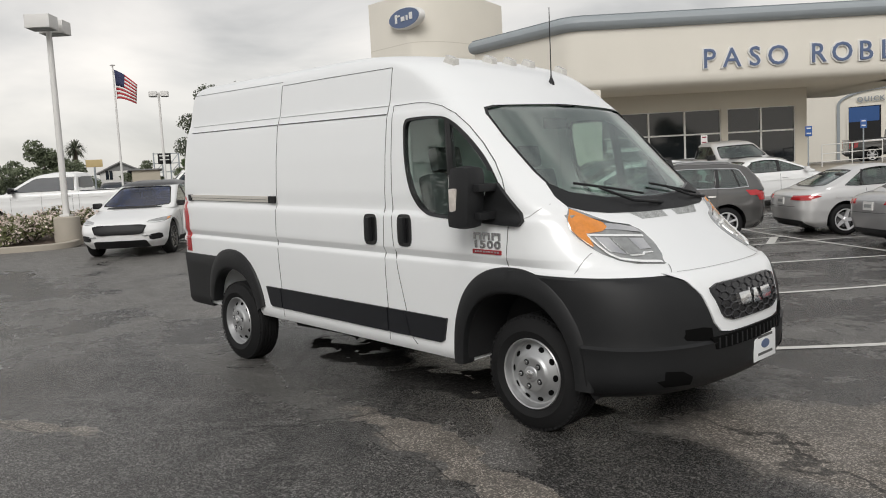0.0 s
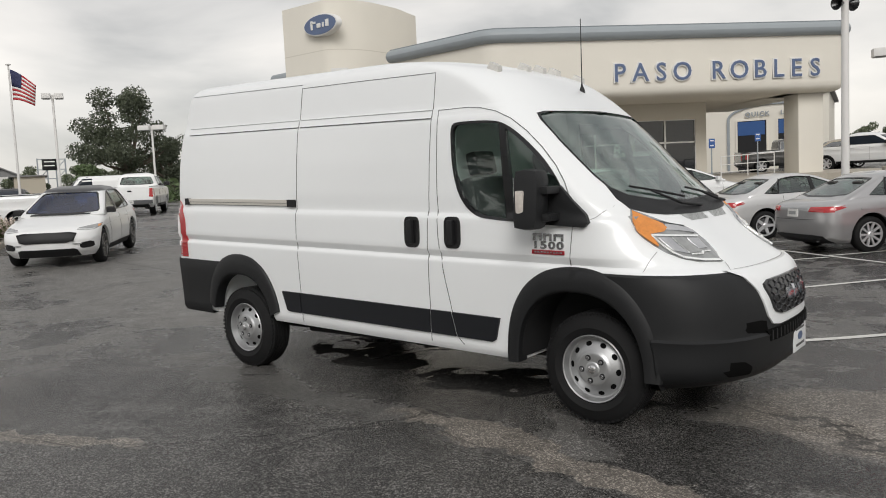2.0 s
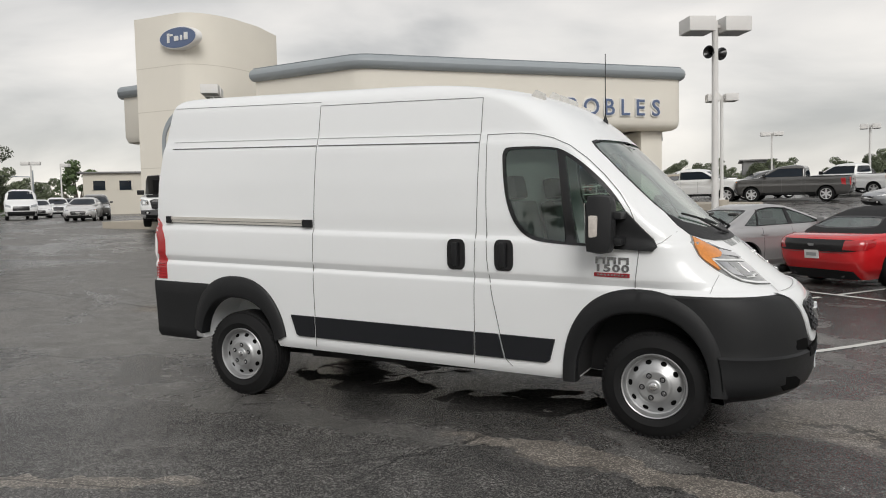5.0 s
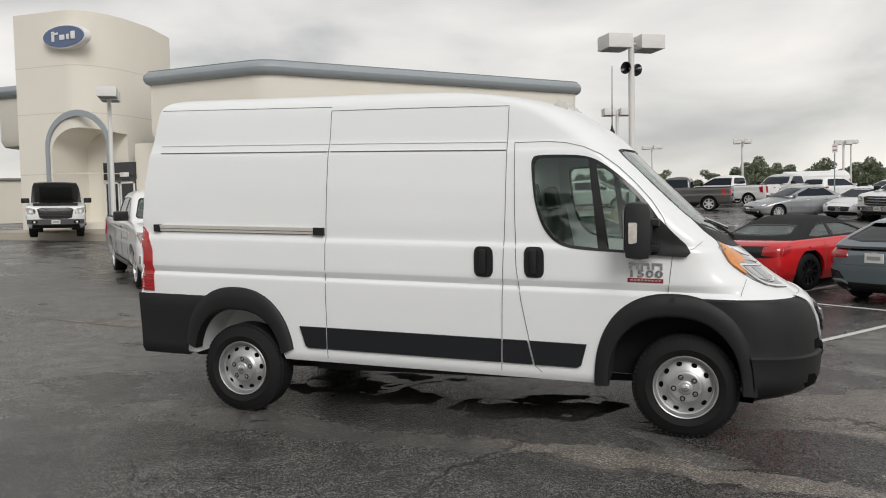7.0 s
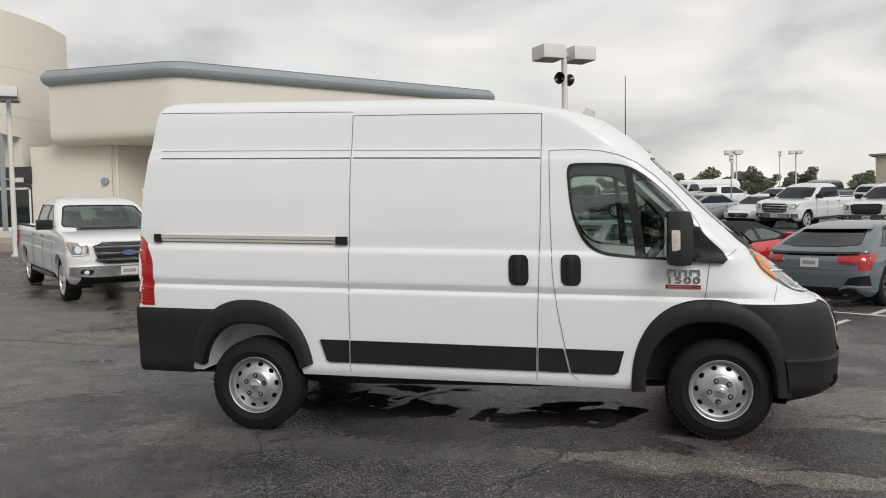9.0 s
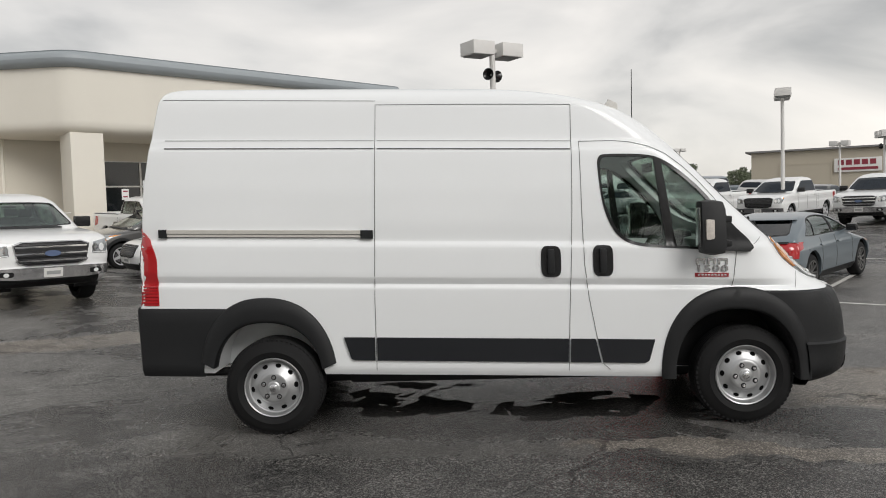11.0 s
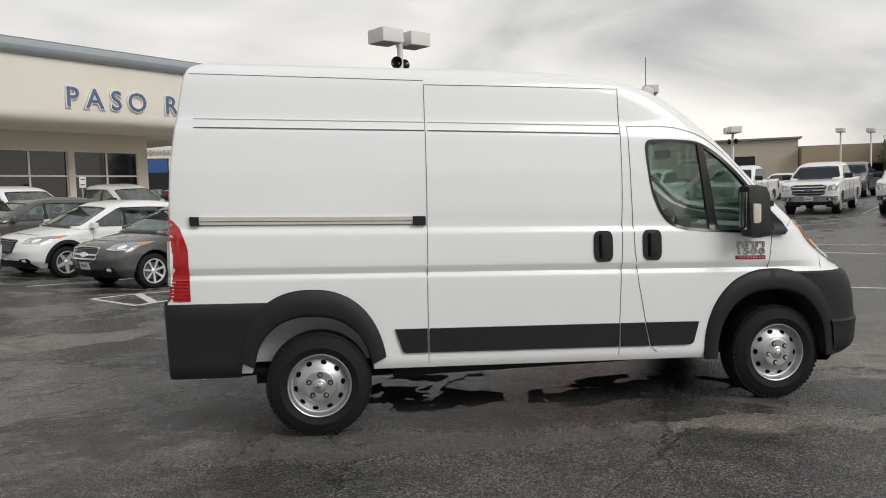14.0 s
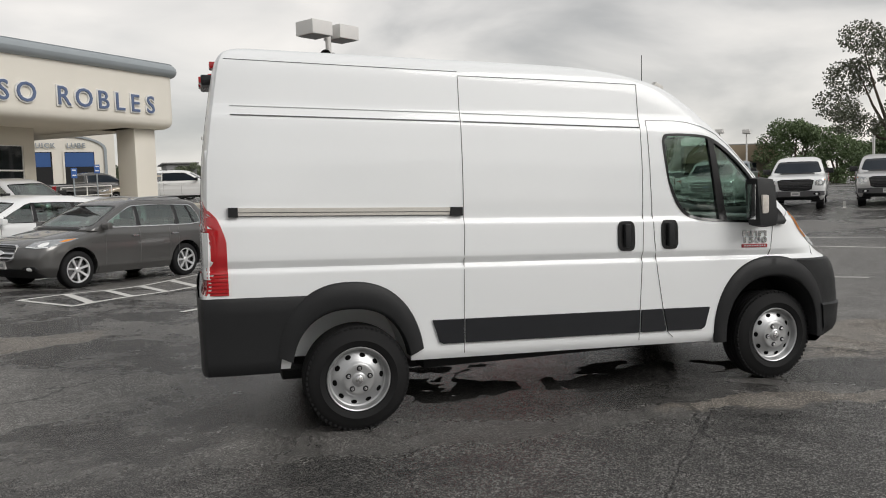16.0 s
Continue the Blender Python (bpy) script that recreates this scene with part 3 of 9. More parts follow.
def front_bumper():
    """The black lower front, wrapped round from arch to arch."""
    bm = bmesh.new()
    zs = [0.305, 0.33, 0.36, 0.40, 0.45, 0.50, 0.55, 0.60, 0.625, 0.64, 0.66, 0.70, 0.76, 0.82, 0.88, 0.94, 0.98, 1.005, 1.018]
    rows = []
    for n, z in enumerate(zs):
        f, r, w, nose, tail = VS.ends(z)
        off = 0.014 if 0.32 < z < 1.01 else 0.0
        # a shallow ledge runs across at knee height
        off += {0.60: 0.012, 0.625: 0.016, 0.64: 0.002}.get(z, 0.010 if z < 0.6 else 0.0)
        row = []
        for i in range(-26, 27):
            a = math.pi / 2 * i / 26
            c, s = math.cos(a), math.sin(a)
            row.append((f + off - nose + nose * max(0, c) ** (2 / 2.5), (w + off) * math.copysign(abs(s) ** (2 / 2.5), s), z))
        k = min(0.999, max(0.0, (z - 0.385) / 0.635))
        xm = 3.42 + 0.52 * (1 - k**2.3) ** (1 / 2.3)
        row = [(max(x, xm), y, z) for x, y, z in row]
        rows.append([VS.tilt(p) for p in row])
    under = [VS.tilt((x - 0.25 * (x > 3.9), y * 0.9, 0.30)) for x, y, z in [(p.x, p.y, 0) for p in rows[0]]]
    grid(bm, [under] + rows)
    ob = part("front_bumper", bm, M_PLASTIC, van, "black textured plastic front bumper", smooth=32)
    # dark side openings of the bumper
    for s in (-1, 1):
        for poly, nm in (([(s * 0.425, 0.625), (s * 0.435, 0.71), (s * 0.50, 0.722), (s * 0.70, 0.722), (s * 0.69, 0.640)], "air_inlet"), ([(s * 0.60, 0.405), (s * 0.60, 0.455), (s * 0.66, 0.492), (s * 0.79, 0.503), (s * 0.80, 0.45), (s * 0.74, 0.405)], "air_inlet")):
            b = bmesh.new()
            VS.end_patch(b, poly, "front", off=0.0175 if poly[0][1] > 0.6 else 0.036, thick=0.03, ny=14, nz=4)
            part(nm, b, M_HOLE, ob, "dark air inlet")
    b = bmesh.new()
    VS.end_patch(b, [(-0.42, 0.585), (-0.46, 0.655), (0.46, 0.655), (0.42, 0.585)], "front", off=0.032, thick=0.03)
    part("lower_grille", b, M_HOLE, ob, "dark lower grille")
    for i in range(15):
        b = bmesh.new()
        y = -0.40 + 0.8 * i / 14
        VS.end_patch(b, [(y - 0.006, 0.59), (y - 0.006, 0.65), (y + 0.006, 0.65), (y + 0.006, 0.59)], "front", off=0.036, thick=0.02, ny=1, nz=1)
        part("grille_bar", b, M_PLASTIC, ob)
    return ob


front_bumper()


def nose_panel():
    """The white panel round the grille, with its honeycomb."""
    bm = bmesh.new()
    VS.end_patch(bm, [(-0.63, 1.03), (-0.55, 0.99), (-0.475, 0.90), (-0.415, 0.735), (-0.37, 0.685), (-0.28, 0.672), (0.28, 0.672), (0.37, 0.685), (0.415, 0.735), (0.475, 0.90), (0.55, 0.99), (0.63, 1.03)], "front", off=0.026, thick=0.05, ny=40, nz=10)
    panel = part("grille_surround", bm, M_WHITE, van, "white painted grille surround", smooth=35)
    gp = rounded([(-0.425, 0.955), (-0.335, 0.735), (0.335, 0.735), (0.425, 0.955)], 0.12, 2)
    bm = bmesh.new()
    VS.end_patch(bm, gp, "front", off=0.040, thick=0.03, ny=24, nz=6)
    g = part("grille", bm, M_GLOSSBLK, panel, "black honeycomb grille")
    bm = bmesh.new()
    hw, hh = 0.098, 0.046
    for r in range(10):
        for c in range(-5, 6):
            y, z = c * hw * 1.5 * 1.06 + (hw * 0.795 if r % 2 else 0), 0.742 + r * hh * 0.5
            edge = 0.335 + (z - 0.735) * 0.41 - 0.02
            if abs(y) > edge or z > 0.940 or z < 0.755:
                continue
            out, inn = [], []
            for k in range(6):
                a = math.radians(60 * k)
                ux, uz = math.cos(a), math.sin(a)
                out.append((max(-edge - 0.02, min(edge + 0.02, y + hw * 0.52 * ux)), z + hh * 0.56 * uz))
                inn.append((max(-edge - 0.012, min(edge + 0.012, y + hw * 0.47 * ux)), z + hh * 0.475 * uz))
            rows = []
            for ring, o in ((out, 0.038), (out, 0.047), (inn, 0.045), (inn, 0.036)):
                rows.append([bm.verts.new(VS.tilt((VS.front(p[0], p[1]) + o, p[0], p[1]))) for p in ring])
            for a, b in zip(rows, rows[1:]):
                for k in range(6):
                    bm.faces.new((a[k], a[(k + 1) % 6], b[(k + 1) % 6], b[k]))
    part("honeycomb", bm, M_COMB, panel, "dark grey honeycomb mesh", smooth=None)
    # maker's mark as plain chrome shapes
    for poly in ([(-0.20, 0.815), (-0.20, 0.885), (-0.07, 0.885), (-0.07, 0.815)], [(-0.05, 0.81), (-0.015, 0.89), (0.015, 0.89), (0.05, 0.81)], [(0.07, 0.815), (0.07, 0.885), (0.20, 0.885), (0.20, 0.815)]):
        bm = bmesh.new()
        VS.end_patch(bm, poly, "front", off=0.066, thick=0.03, ny=3, nz=2)
        part("emblem_bar", bm, M_CHROME, panel, "chrome emblem bar")
    return panel


nose_panel()


def number_plate():
    bm = bmesh.new()
    box(bm, 4.456, 4.464, 0.0, 0.30, 0.34, 0.51, 0.003)
    p = part("front_plate", bm, M_WHITE, van, "white plate insert with a blue oval")
    bm = bmesh.new()
    lathe(bm, [(0.001, 4.467), (0.055, 4.467), (0.055, 4.463)], 24, axis="X", at=(0, 0.15, 0.435))
    for v in bm.verts:
        v.co.z = 0.435 + (v.co.z - 0.435) * 0.5
    part("plate_mark", bm, M_BLUE, p, "blue oval")
    for z in (0.485, 0.378):
        bm = bmesh.new()
        box(bm, 4.463, 4.466, 0.05, 0.25, z - 0.008, z + 0.008)
        part("plate_writing", bm, M_SEAM, p, "dark bar of writing")


number_plate()

M_AMBER = mat("amber_lens", (0.78, 0.25, 0.035), 0.12, coat=1.0, var=0.45, scale=26, bscale=90)
M_LENS = mat("clear_lamp_inside", (0.42, 0.44, 0.45), 0.15, metal=0.6, coat=1.0, var=0.5, scale=14)
M_LAMPIN = mat("grey_lamp_inside", (0.36, 0.37, 0.365), 0.12, metal=0.5, coat=1.0, var=0.5, scale=22)
M_LENSW = mat("white_light_guide", (0.85, 0.86, 0.86), 0.2, coat=1.0)
M_RED = mat("red_lamp_lens", (0.42, 0.012, 0.016), 0.12, coat=1.0, var=0.2, scale=20)
M_ALU = mat("brushed_aluminium", (0.70, 0.67, 0.62), 0.4, metal=0.35, var=0.08, scale=30)
M_SEAT = mat("grey_seat_cloth", (0.10, 0.105, 0.11), 0.9, var=0.2, scale=30, bump=0.3, bscale=300)
M_TRIM = mat("grey_interior_plastic", (0.34, 0.35, 0.345), 0.7, var=0.1, scale=6, bump=0.1, bscale=200)


def glass_mat(name, tint, gloss=0.05, rough=0.0):
    """Thin tinted glass whose mirror share grows towards grazing angles."""
    m = bpy.data.materials.new(name)
    m.use_nodes = True
    n, l = m.node_tree.nodes, m.node_tree.links
    n.remove(n["Principled BSDF"])
    out = n["Material Output"]
    tr, gl, mx, lw = n.new("ShaderNodeBsdfTransparent"), n.new("ShaderNodeBsdfGlossy"), n.new("ShaderNodeMixShader"), n.new("ShaderNodeLayerWeight")
    tr.inputs["Color"].default_value = (*tint, 1)
    gl.inputs["Roughness"].default_value = rough
    pw, ma = n.new("ShaderNodeMath"), n.new("ShaderNodeMath")
    pw.operation, ma.operation = "POWER", "MULTIPLY_ADD"
    pw.inputs[1].default_value = 4.0
    ma.inputs[1].default_value, ma.inputs[2].default_value = 1 - gloss, gloss
    l.new(lw.outputs["Facing"], pw.inputs[0])
    l.new(pw.outputs[0], ma.inputs[0])
    l.new(ma.outputs[0], mx.inputs[0])
    l.new(tr.outputs[0], mx.inputs[1])
    l.new(gl.outputs[0], mx.inputs[2])
    l.new(mx.outputs[0], out.inputs["Surface"])
    return m


M_GLASS = glass_mat("tinted_side_glass", (0.76, 0.82, 0.79), 0.06)
M_WSGLASS = glass_mat("windscreen_glass", (0.80, 0.92, 0.86), 0.24, 0.01)


def corner_pt(t, z, side, o):
    """A point on the rounded front corner, t degrees from straight ahead."""
    f, r, w, nose, tail = VS.ends(z)
    c, s = math.cos(radians(t)), math.sin(radians(t))
    return VS.tilt((f + o * c - nose + nose * c**0.8, side * (w * s**0.8 + o * s), z + o * 0.45))


def resample(line, n):
    d = [0.0]
    for (a, b), (c, e) in zip(line, line[1:]):
        d.append(d[-1] + math.hypot((c - a) * 0.012, e - b))
    q = np.linspace(0, d[-1], n)
    return list(zip(np.interp(q, d, [p[0] for p in line]).tolist(), np.interp(q, d, [p[1] for p in line]).tolist()))


def ribbon(bm, one, two, side, off, thick=0.012, n=26, k=6, dome=0.0):
    """A thin solid on the front corner between two lines."""
    a, b = resample(one, n), resample(two, n)
    outer, inner = [], []
    for p, q in zip(a, b):
        ro, ri = [], []
        for j in range(k + 1):
            u = j / k
            t, z = p[0] + (q[0] - p[0]) * u, p[1] + (q[1] - p[1]) * u
            ro.append(corner_pt(t, z, side, off + dome * 4 * u * (1 - u)))
            ri.append(corner_pt(t, z, side, off - thick))
        outer.append(ro)
        inner.append(ri)
    return VS._solid(bm, outer, inner)


def stroke(bm, line, side, off, w=0.011, n=24):
    """A raised light guide along a line on the front corner."""
    pts = resample(line, n)
    one, two = [], []
    for i, (t, z) in enumerate(pts):
        a, b = pts[max(0, i - 1)], pts[min(n - 1, i + 1)]
        dx, dz = (b[0] - a[0]) * 0.012, b[1] - a[1]
        ln = math.hypot(dx, dz) or 1
        one.append((t - dz / ln * w / 2 / 0.012, z + dx / ln * w / 2))
        two.append((t + dz / ln * w / 2 / 0.012, z - dx / ln * w / 2))
    outer = [[corner_pt(*p, side, off), corner_pt((p[0] + q[0]) / 2, (p[1] + q[1]) / 2, side, off + 0.004), corner_pt(*q, side, off)] for p, q in zip(one, two)]
    inner = [[corner_pt(*p, side, off - 0.01), corner_pt((p[0] + q[0]) / 2, (p[1] + q[1]) / 2, side, off - 0.01), corner_pt(*q, side, off - 0.01)] for p, q in zip(one, two)]
    return VS._solid(bm, outer, inner)


def headlight(side):
    """Swept-back lamp: amber outer corner, clear inner lamp with white light guides."""
    top = [(50.6, 1.402), (45.5, 1.382), (40.7, 1.358), (32.3, 1.310), (24.4, 1.289), (20.9, 1.252), (20.2, 1.183), (22.5, 1.12), (26.6, 1.072)]
    low = [(50.6, 1.402), (53.6, 1.365), (54.9, 1.33), (55.8, 1.275), (54.4, 1.233), (51.5, 1.18), (48.9, 1.143), (44.5, 1.106), (38.5, 1.082), (26.6, 1.072)]
    bm = bmesh.new()
    ribbon(bm, top, low, side, 0.004, 0.03, 34, 10, 0.010)
    lamp = part("headlight", bm, M_LAMPIN, van, "clear headlight with an amber corner", smooth=60)
    bm = bmesh.new()
    ribbon(bm, [(50.9, 1.392), (44.0, 1.352), (37.2, 1.306)], [(50.9, 1.392), (54.3, 1.33), (55.3, 1.272), (48.9, 1.250), (40.4, 1.258), (36.8, 1.280)], side, 0.019, 0.02, 26, 8)
    ribbon(bm, [(55.3, 1.273), (53.8, 1.235), (51.3, 1.19), (50.4, 1.178)], [(48.9, 1.251), (49.2, 1.22), (49.6, 1.186), (50.1, 1.178)], side, 0.019, 0.02, 12, 5)
    part("turn_signal", bm, M_AMBER, lamp, "amber turn signal lens", smooth=60)
    for k, (one, two, mt, nm) in enumerate((
        ([(36.2, 1.302), (30.0, 1.290), (24.0, 1.268)], [(38.5, 1.268), (31.0, 1.258), (22.6, 1.238)], M_CHROME, "lamp_reflector"),
        ([(46.3, 1.228), (40.0, 1.222)], [(44.6, 1.150), (38.8, 1.128)], M_CHROME, "lamp_reflector"),
        ([(39.0, 1.222), (32.5, 1.215)], [(38.0, 1.130), (32.0, 1.135)], M_LAMPIN, "lamp_projector"),
        ([(31.0, 1.214), (24.5, 1.206)], [(30.8, 1.150), (25.5, 1.150)], M_CHROME, "lamp_reflector"),
        ([(46.8, 1.345), (41.0, 1.335), (35.0, 1.312), (26.0, 1.285)], [(46.4, 1.352), (40.6, 1.350), (33.0, 1.306), (24.6, 1.283)], M_LENS, "lamp_bezel"))):
        bm = bmesh.new()
        ribbon(bm, one, two, side, 0.0175, 0.012, 12, 5)
        part(nm, bm, mt, lamp, smooth=60)
    for line, w in (([(49.2, 1.243), (42.0, 1.236), (32.0, 1.228), (23.7, 1.219)], 0.012), ([(49.0, 1.240), (47.4, 1.180), (46.0, 1.139), (43.1, 1.110), (36.0, 1.092), (27.7, 1.083)], 0.013), ([(37.5, 1.124), (32.0, 1.122), (30.5, 1.133), (26.7, 1.133)], 0.008)):
        bm = bmesh.new()
        stroke(bm, line, side, 0.020, w)
        part("light_guide", bm, M_LENSW, lamp, "white light guide", smooth=60)
    return lamp


for side in (-1, 1):
    headlight(side)


def van_lines():
    """Shut lines, painted shade of the swages, and mouldings of the flanks."""
    for s in (-1, 1):
        for pts in ([(0.825, 2.375), (0.805, 1.5), (0.79, 0.95), (0.785, 0.41)], [(0.825, 2.375), (1.5, 2.378), (2.262, 2.375)], [(2.262, 2.375), (2.245, 1.6), (2.215, 0.9), (2.20, 0.42)], [(2.312, 2.10), (2.315, 1.6), (2.325, 1.2), (2.355, 0.95), (2.41, 0.66), (2.455, 0.47), (2.50, 0.43)], [(2.312, 2.10), (2.56, 2.105), (2.68, 2.095), (2.81, 2.065), (2.93, 2.012), (3.055, 1.92), (3.17, 1.81), (3.275, 1.69), (3.348, 1.58), (3.405, 1.45), (3.415, 1.30), (3.385, 1.05)], [(3.50, 1.335), (3.56, 1.36), (3.64, 1.43)], [(3.90, 1.15), (3.87, 1.08), (3.848, 1.012)], [(-0.80, 2.415), (0.825, 2.405)]):
            bm = bmesh.new()
            strip(bm, pts, s, 0.0036, off=0.003)
            part("shut_line", bm, M_JOINT if pts[0][0] > 3.4 else M_SEAM, van, "thin shut line", smooth=None)
        # dark strips put the shade of the pressed upper creases into colour
        for z in (2.048, 2.108):
            bm = bmesh.new()
            strip(bm, [(-0.745, z), (0.81, z)], s, 0.008 if z < 2.1 else 0.005, off=0.004)
            strip(bm, [(0.835, z), (2.25, z - 0.004)], s, 0.008 if z < 2.1 else 0.005, off=0.004)
            part("swage_shade", bm, M_SEAM if z < 2.1 else M_TRIM, van, "thin dark strip drawn as crease shade", smooth=None)
        for poly in ([(0.552, 0.658), (0.60, 0.50), (0.625, 0.487), (0.777, 0.487), (0.780, 0.658)], [(0.796, 0.658), (0.793, 0.487), (2.196, 0.484), (2.202, 0.657)], [(2.218, 0.657), (2.213, 0.484), (2.435, 0.483), (2.395, 0.657)], [(2.412, 0.657), (2.452, 0.483), (2.755, 0.482), (2.785, 0.50), (2.826, 0.655)]):
            bm = bmesh.new()
            VS.side_patch(bm, poly, s, off=0.016, thick=0.02, nx=10, nz=4)
            part("side_moulding", bm, M_MOULD, van, "black textured plastic side moulding", smooth=40)


van_lines()


def van_rail(side):
    bm = bmesh.new()
    VS.side_patch(bm, [(-0.74, 1.39), (-0.74, 1.446), (0.765, 1.446), (0.765, 1.39)], side, off=0.004, thick=0.02, nx=8, nz=1)
    base = part("door_rail", bm, M_JOINT, van, "aluminium sliding door rail")
    for z0, z1, o in ((1.420, 1.447, 0.022), (1.396, 1.415, 0.016)):
        bm = bmesh.new()
        VS.side_patch(bm, [(-0.735, z0), (-0.735, z1), (0.70, z1), (0.70, z0)], side, off=o, thick=0.018, nx=8, nz=2)
        part("rail_bar", bm, M_ALU, base, "brushed aluminium bar", smooth=40)
    for x0, x1 in ((-0.79, -0.73), (0.70, 0.79)):
        bm = bmesh.new()
        VS.side_patch(bm, [(x0, 1.388), (x0, 1.449), (x1, 1.449), (x1, 1.388)], side, off=0.026, thick=0.03, nx=3, nz=2)
        part("rail_end", bm, M_PLASTIC, base, "black rail end cap")


for side in (-1, 1):
    van_rail(side)


def van_handle(x, z, side):
    bm = bmesh.new()
    VS.side_patch(bm, rounded([(x - 0.072, z - 0.112), (x - 0.072, z + 0.112), (x + 0.072, z + 0.112), (x + 0.072, z - 0.112)], 0.16, 3), side, off=0.008, thick=0.02, nx=20, nz=10)
    h = part("door_handle", bm, M_GLOSSBLK, van, "black upright door handle", smooth=40)
    bm = bmesh.new()
    y = VS.half(x, z)
    box(bm, x - 0.026, x + 0.022, -0.018, 0.016, z - 0.085, z + 0.09, 0.012)
    for v in bm.verts:
        v.co = VS.tilt((v.co.x, side * (y + 0.022 + (v.co.y if side > 0 else -v.co.y)), v.co.z))
    part("grip", bm, M_PLASTIC, h, "black grip")


for side in (-1, 1):
    van_handle(2.082, 1.225, side)
    van_handle(2.458, 1.232, side)


def van_windows(side):
    bm = bmesh.new()
    VS.side_patch(bm, WIN, side, off=-0.012, thick=0.005, nx=24, nz=6)
    g = part("side_window", bm, M_GLASS, van, "tinted door window", smooth=60)
    g.visible_shadow = False
    # black rubber round the glass
    bm = bmesh.new()
    inner = shrink(WIN, 0.018)
    rows = []
    for (x, z), (u, w) in zip(WIN + WIN[:1], inner + inner[:1]):
        rows.append([VS.tilt((x, side * (VS.half(x, z) - 0.03), z)), VS.tilt((x, side * (VS.half(x, z) + 0.004), z)), VS.tilt((u, side * (VS.half(u, w) + 0.004), w)), VS.tilt((u, side * (VS.half(u, w) - 0.03), w))])
    grid(bm, rows)
    part("window_rubber", bm, M_GLOSSBLK, g, "black window surround", smooth=40)
    bm = bmesh.new()
    VS.side_patch(bm, [(2.845, 1.985), (2.895, 1.965), (2.99, 1.325), (2.915, 1.328)], side, off=0.003, thick=0.03, nx=8, nz=10)
    part("window_post", bm, M_GLOSSBLK, g, "black window post", smooth=40)
    return g


for side in (-1, 1):
    van_windows(side)


def windscreen():
    bm = bmesh.new()
    VS.end_patch(bm, WIND, "front", off=-0.010, thick=0.006, ny=28, nz=12)
    g = part("windscreen", bm, M_WSGLASS, van, "clear greenish windscreen", smooth=60)
    g.visible_shadow = False
    bm = bmesh.new()
    inner = [(y * 0.982, 1.74 + (z - 1.74) * 0.97) for y, z in WIND]
    rows = []
    for (y, z), (u, w) in zip(WIND + WIND[:1], inner + inner[:1]):
        rows.append([VS.tilt((VS.front(p, q) + o, p, q)) for p, q, o in ((y, z, -0.03), (y, z, 0.003), (u, w, 0.002), (u, w, -0.03))])
    grid(bm, rows)
    part("screen_rubber", bm, M_GLOSSBLK, g, "black screen surround", smooth=50)
    bm = bmesh.new()
    VS.end_patch(bm, [(-0.80, 1.55), (-0.82, 1.47), (-0.80, 1.408), (-0.70, 1.378), (-0.558, 1.36), (-0.236, 1.350), (0.236, 1.350), (0.558, 1.36), (0.70, 1.378), (0.80, 1.408), (0.82, 1.47), (0.80, 1.55), (0.72, 1.49), (0.46, 1.445), (0.0, 1.43), (-0.46, 1.445), (-0.72, 1.49)], "front", off=0.006, thick=0.02, ny=30, nz=3)
    cowl = part("cowl", bm, M_PLASTIC, van, "black plastic cowl below the windscreen", smooth=40)
    for y0, y1, z1 in ((-0.62, 0.0, 1.53), (0.10, 0.70, 1.50)):
        bm = bmesh.new()
        def on(y, z, o):
            return VS.tilt((VS.front(y, z) + o, y, z))
        a, b, c = on(y1, 1.395, 0.03), on((y0 + y1) / 2, 1.425, 0.05), on(y0, z1, 0.035)
        cyl(bm, 0.012, 0.010, a, b, 8)
        cyl(bm, 0.010, 0.007, b, on(y0 + 0.12, z1 - 0.02, 0.045), 8)
        for k in range(6):
            q0, q1 = y0 - 0.02 + k * 0.09, y0 - 0.02 + (k + 1) * 0.09
            h = lambda y: z1 + 0.01 - (y - y0) * 0.16
            cyl(bm, 0.008, 0.008, on(q0, h(q0), 0.02), on(q1, h(q1), 0.02), 6)
        part("wiper", bm, M_PLASTIC, van, "black windscreen wiper")
    # bonnet shut line and its two vents
    for s in (-1, 1):
        bm = bmesh.new()
        for k in range(7):
            z = 1.312 + 0.006 * k
            VS.end_patch(bm, [(s * 0.06, z), (s * 0.06, z + 0.003), (s * (0.34 + 0.01 * k), z + 0.003), (s * (0.34 + 0.01 * k), z)], "front", off=0.0035, thick=0.006, ny=5, nz=1)
        part("bonnet_vent", bm, M_TRIM, van, "fine grey bonnet vent")
    bm = bmesh.new()
    n = 40
    rows = []
    for i in range(n + 1):
        y = -0.52 + 1.04 * i / n
        z = 1.028
        rows.append([VS.tilt((VS.front(y, zz) + o, y, zz)) for zz, o in ((z - 0.004, -0.002), (z - 0.003, 0.004), (z + 0.003, 0.004), (z + 0.004, -0.002))])
    grid(bm, rows)
    part("bonnet_gap", bm, M_JOINT, van, "thin grey bonnet gap", smooth=None)


windscreen()


def bonnet_edge(side):
    """Gap along the side of the bonnet, from the lamp to the screen."""
    bm = bmesh.new()
    rows = []
    for i in range(13):
        z = 1.02 + 0.05 * i / 12
        f, r, w, nose, tail = VS.ends(z)
        a = math.radians(29.5 - 4.0 * i / 12)
        p = Vector((f - nose + nose * math.cos(a) ** 0.8, side * w * math.sin(a) ** 0.8, z))
        rows.append([VS.tilt(p + Vector((0.003, -0.005 * side, 0))), VS.tilt(p + Vector((0.003, 0.005 * side, 0)))])
    grid(bm, rows)
    part("bonnet_gap", bm, M_JOINT, van, "thin grey bonnet gap", smooth=None)


for side in (-1, 1):
    bonnet_edge(side)


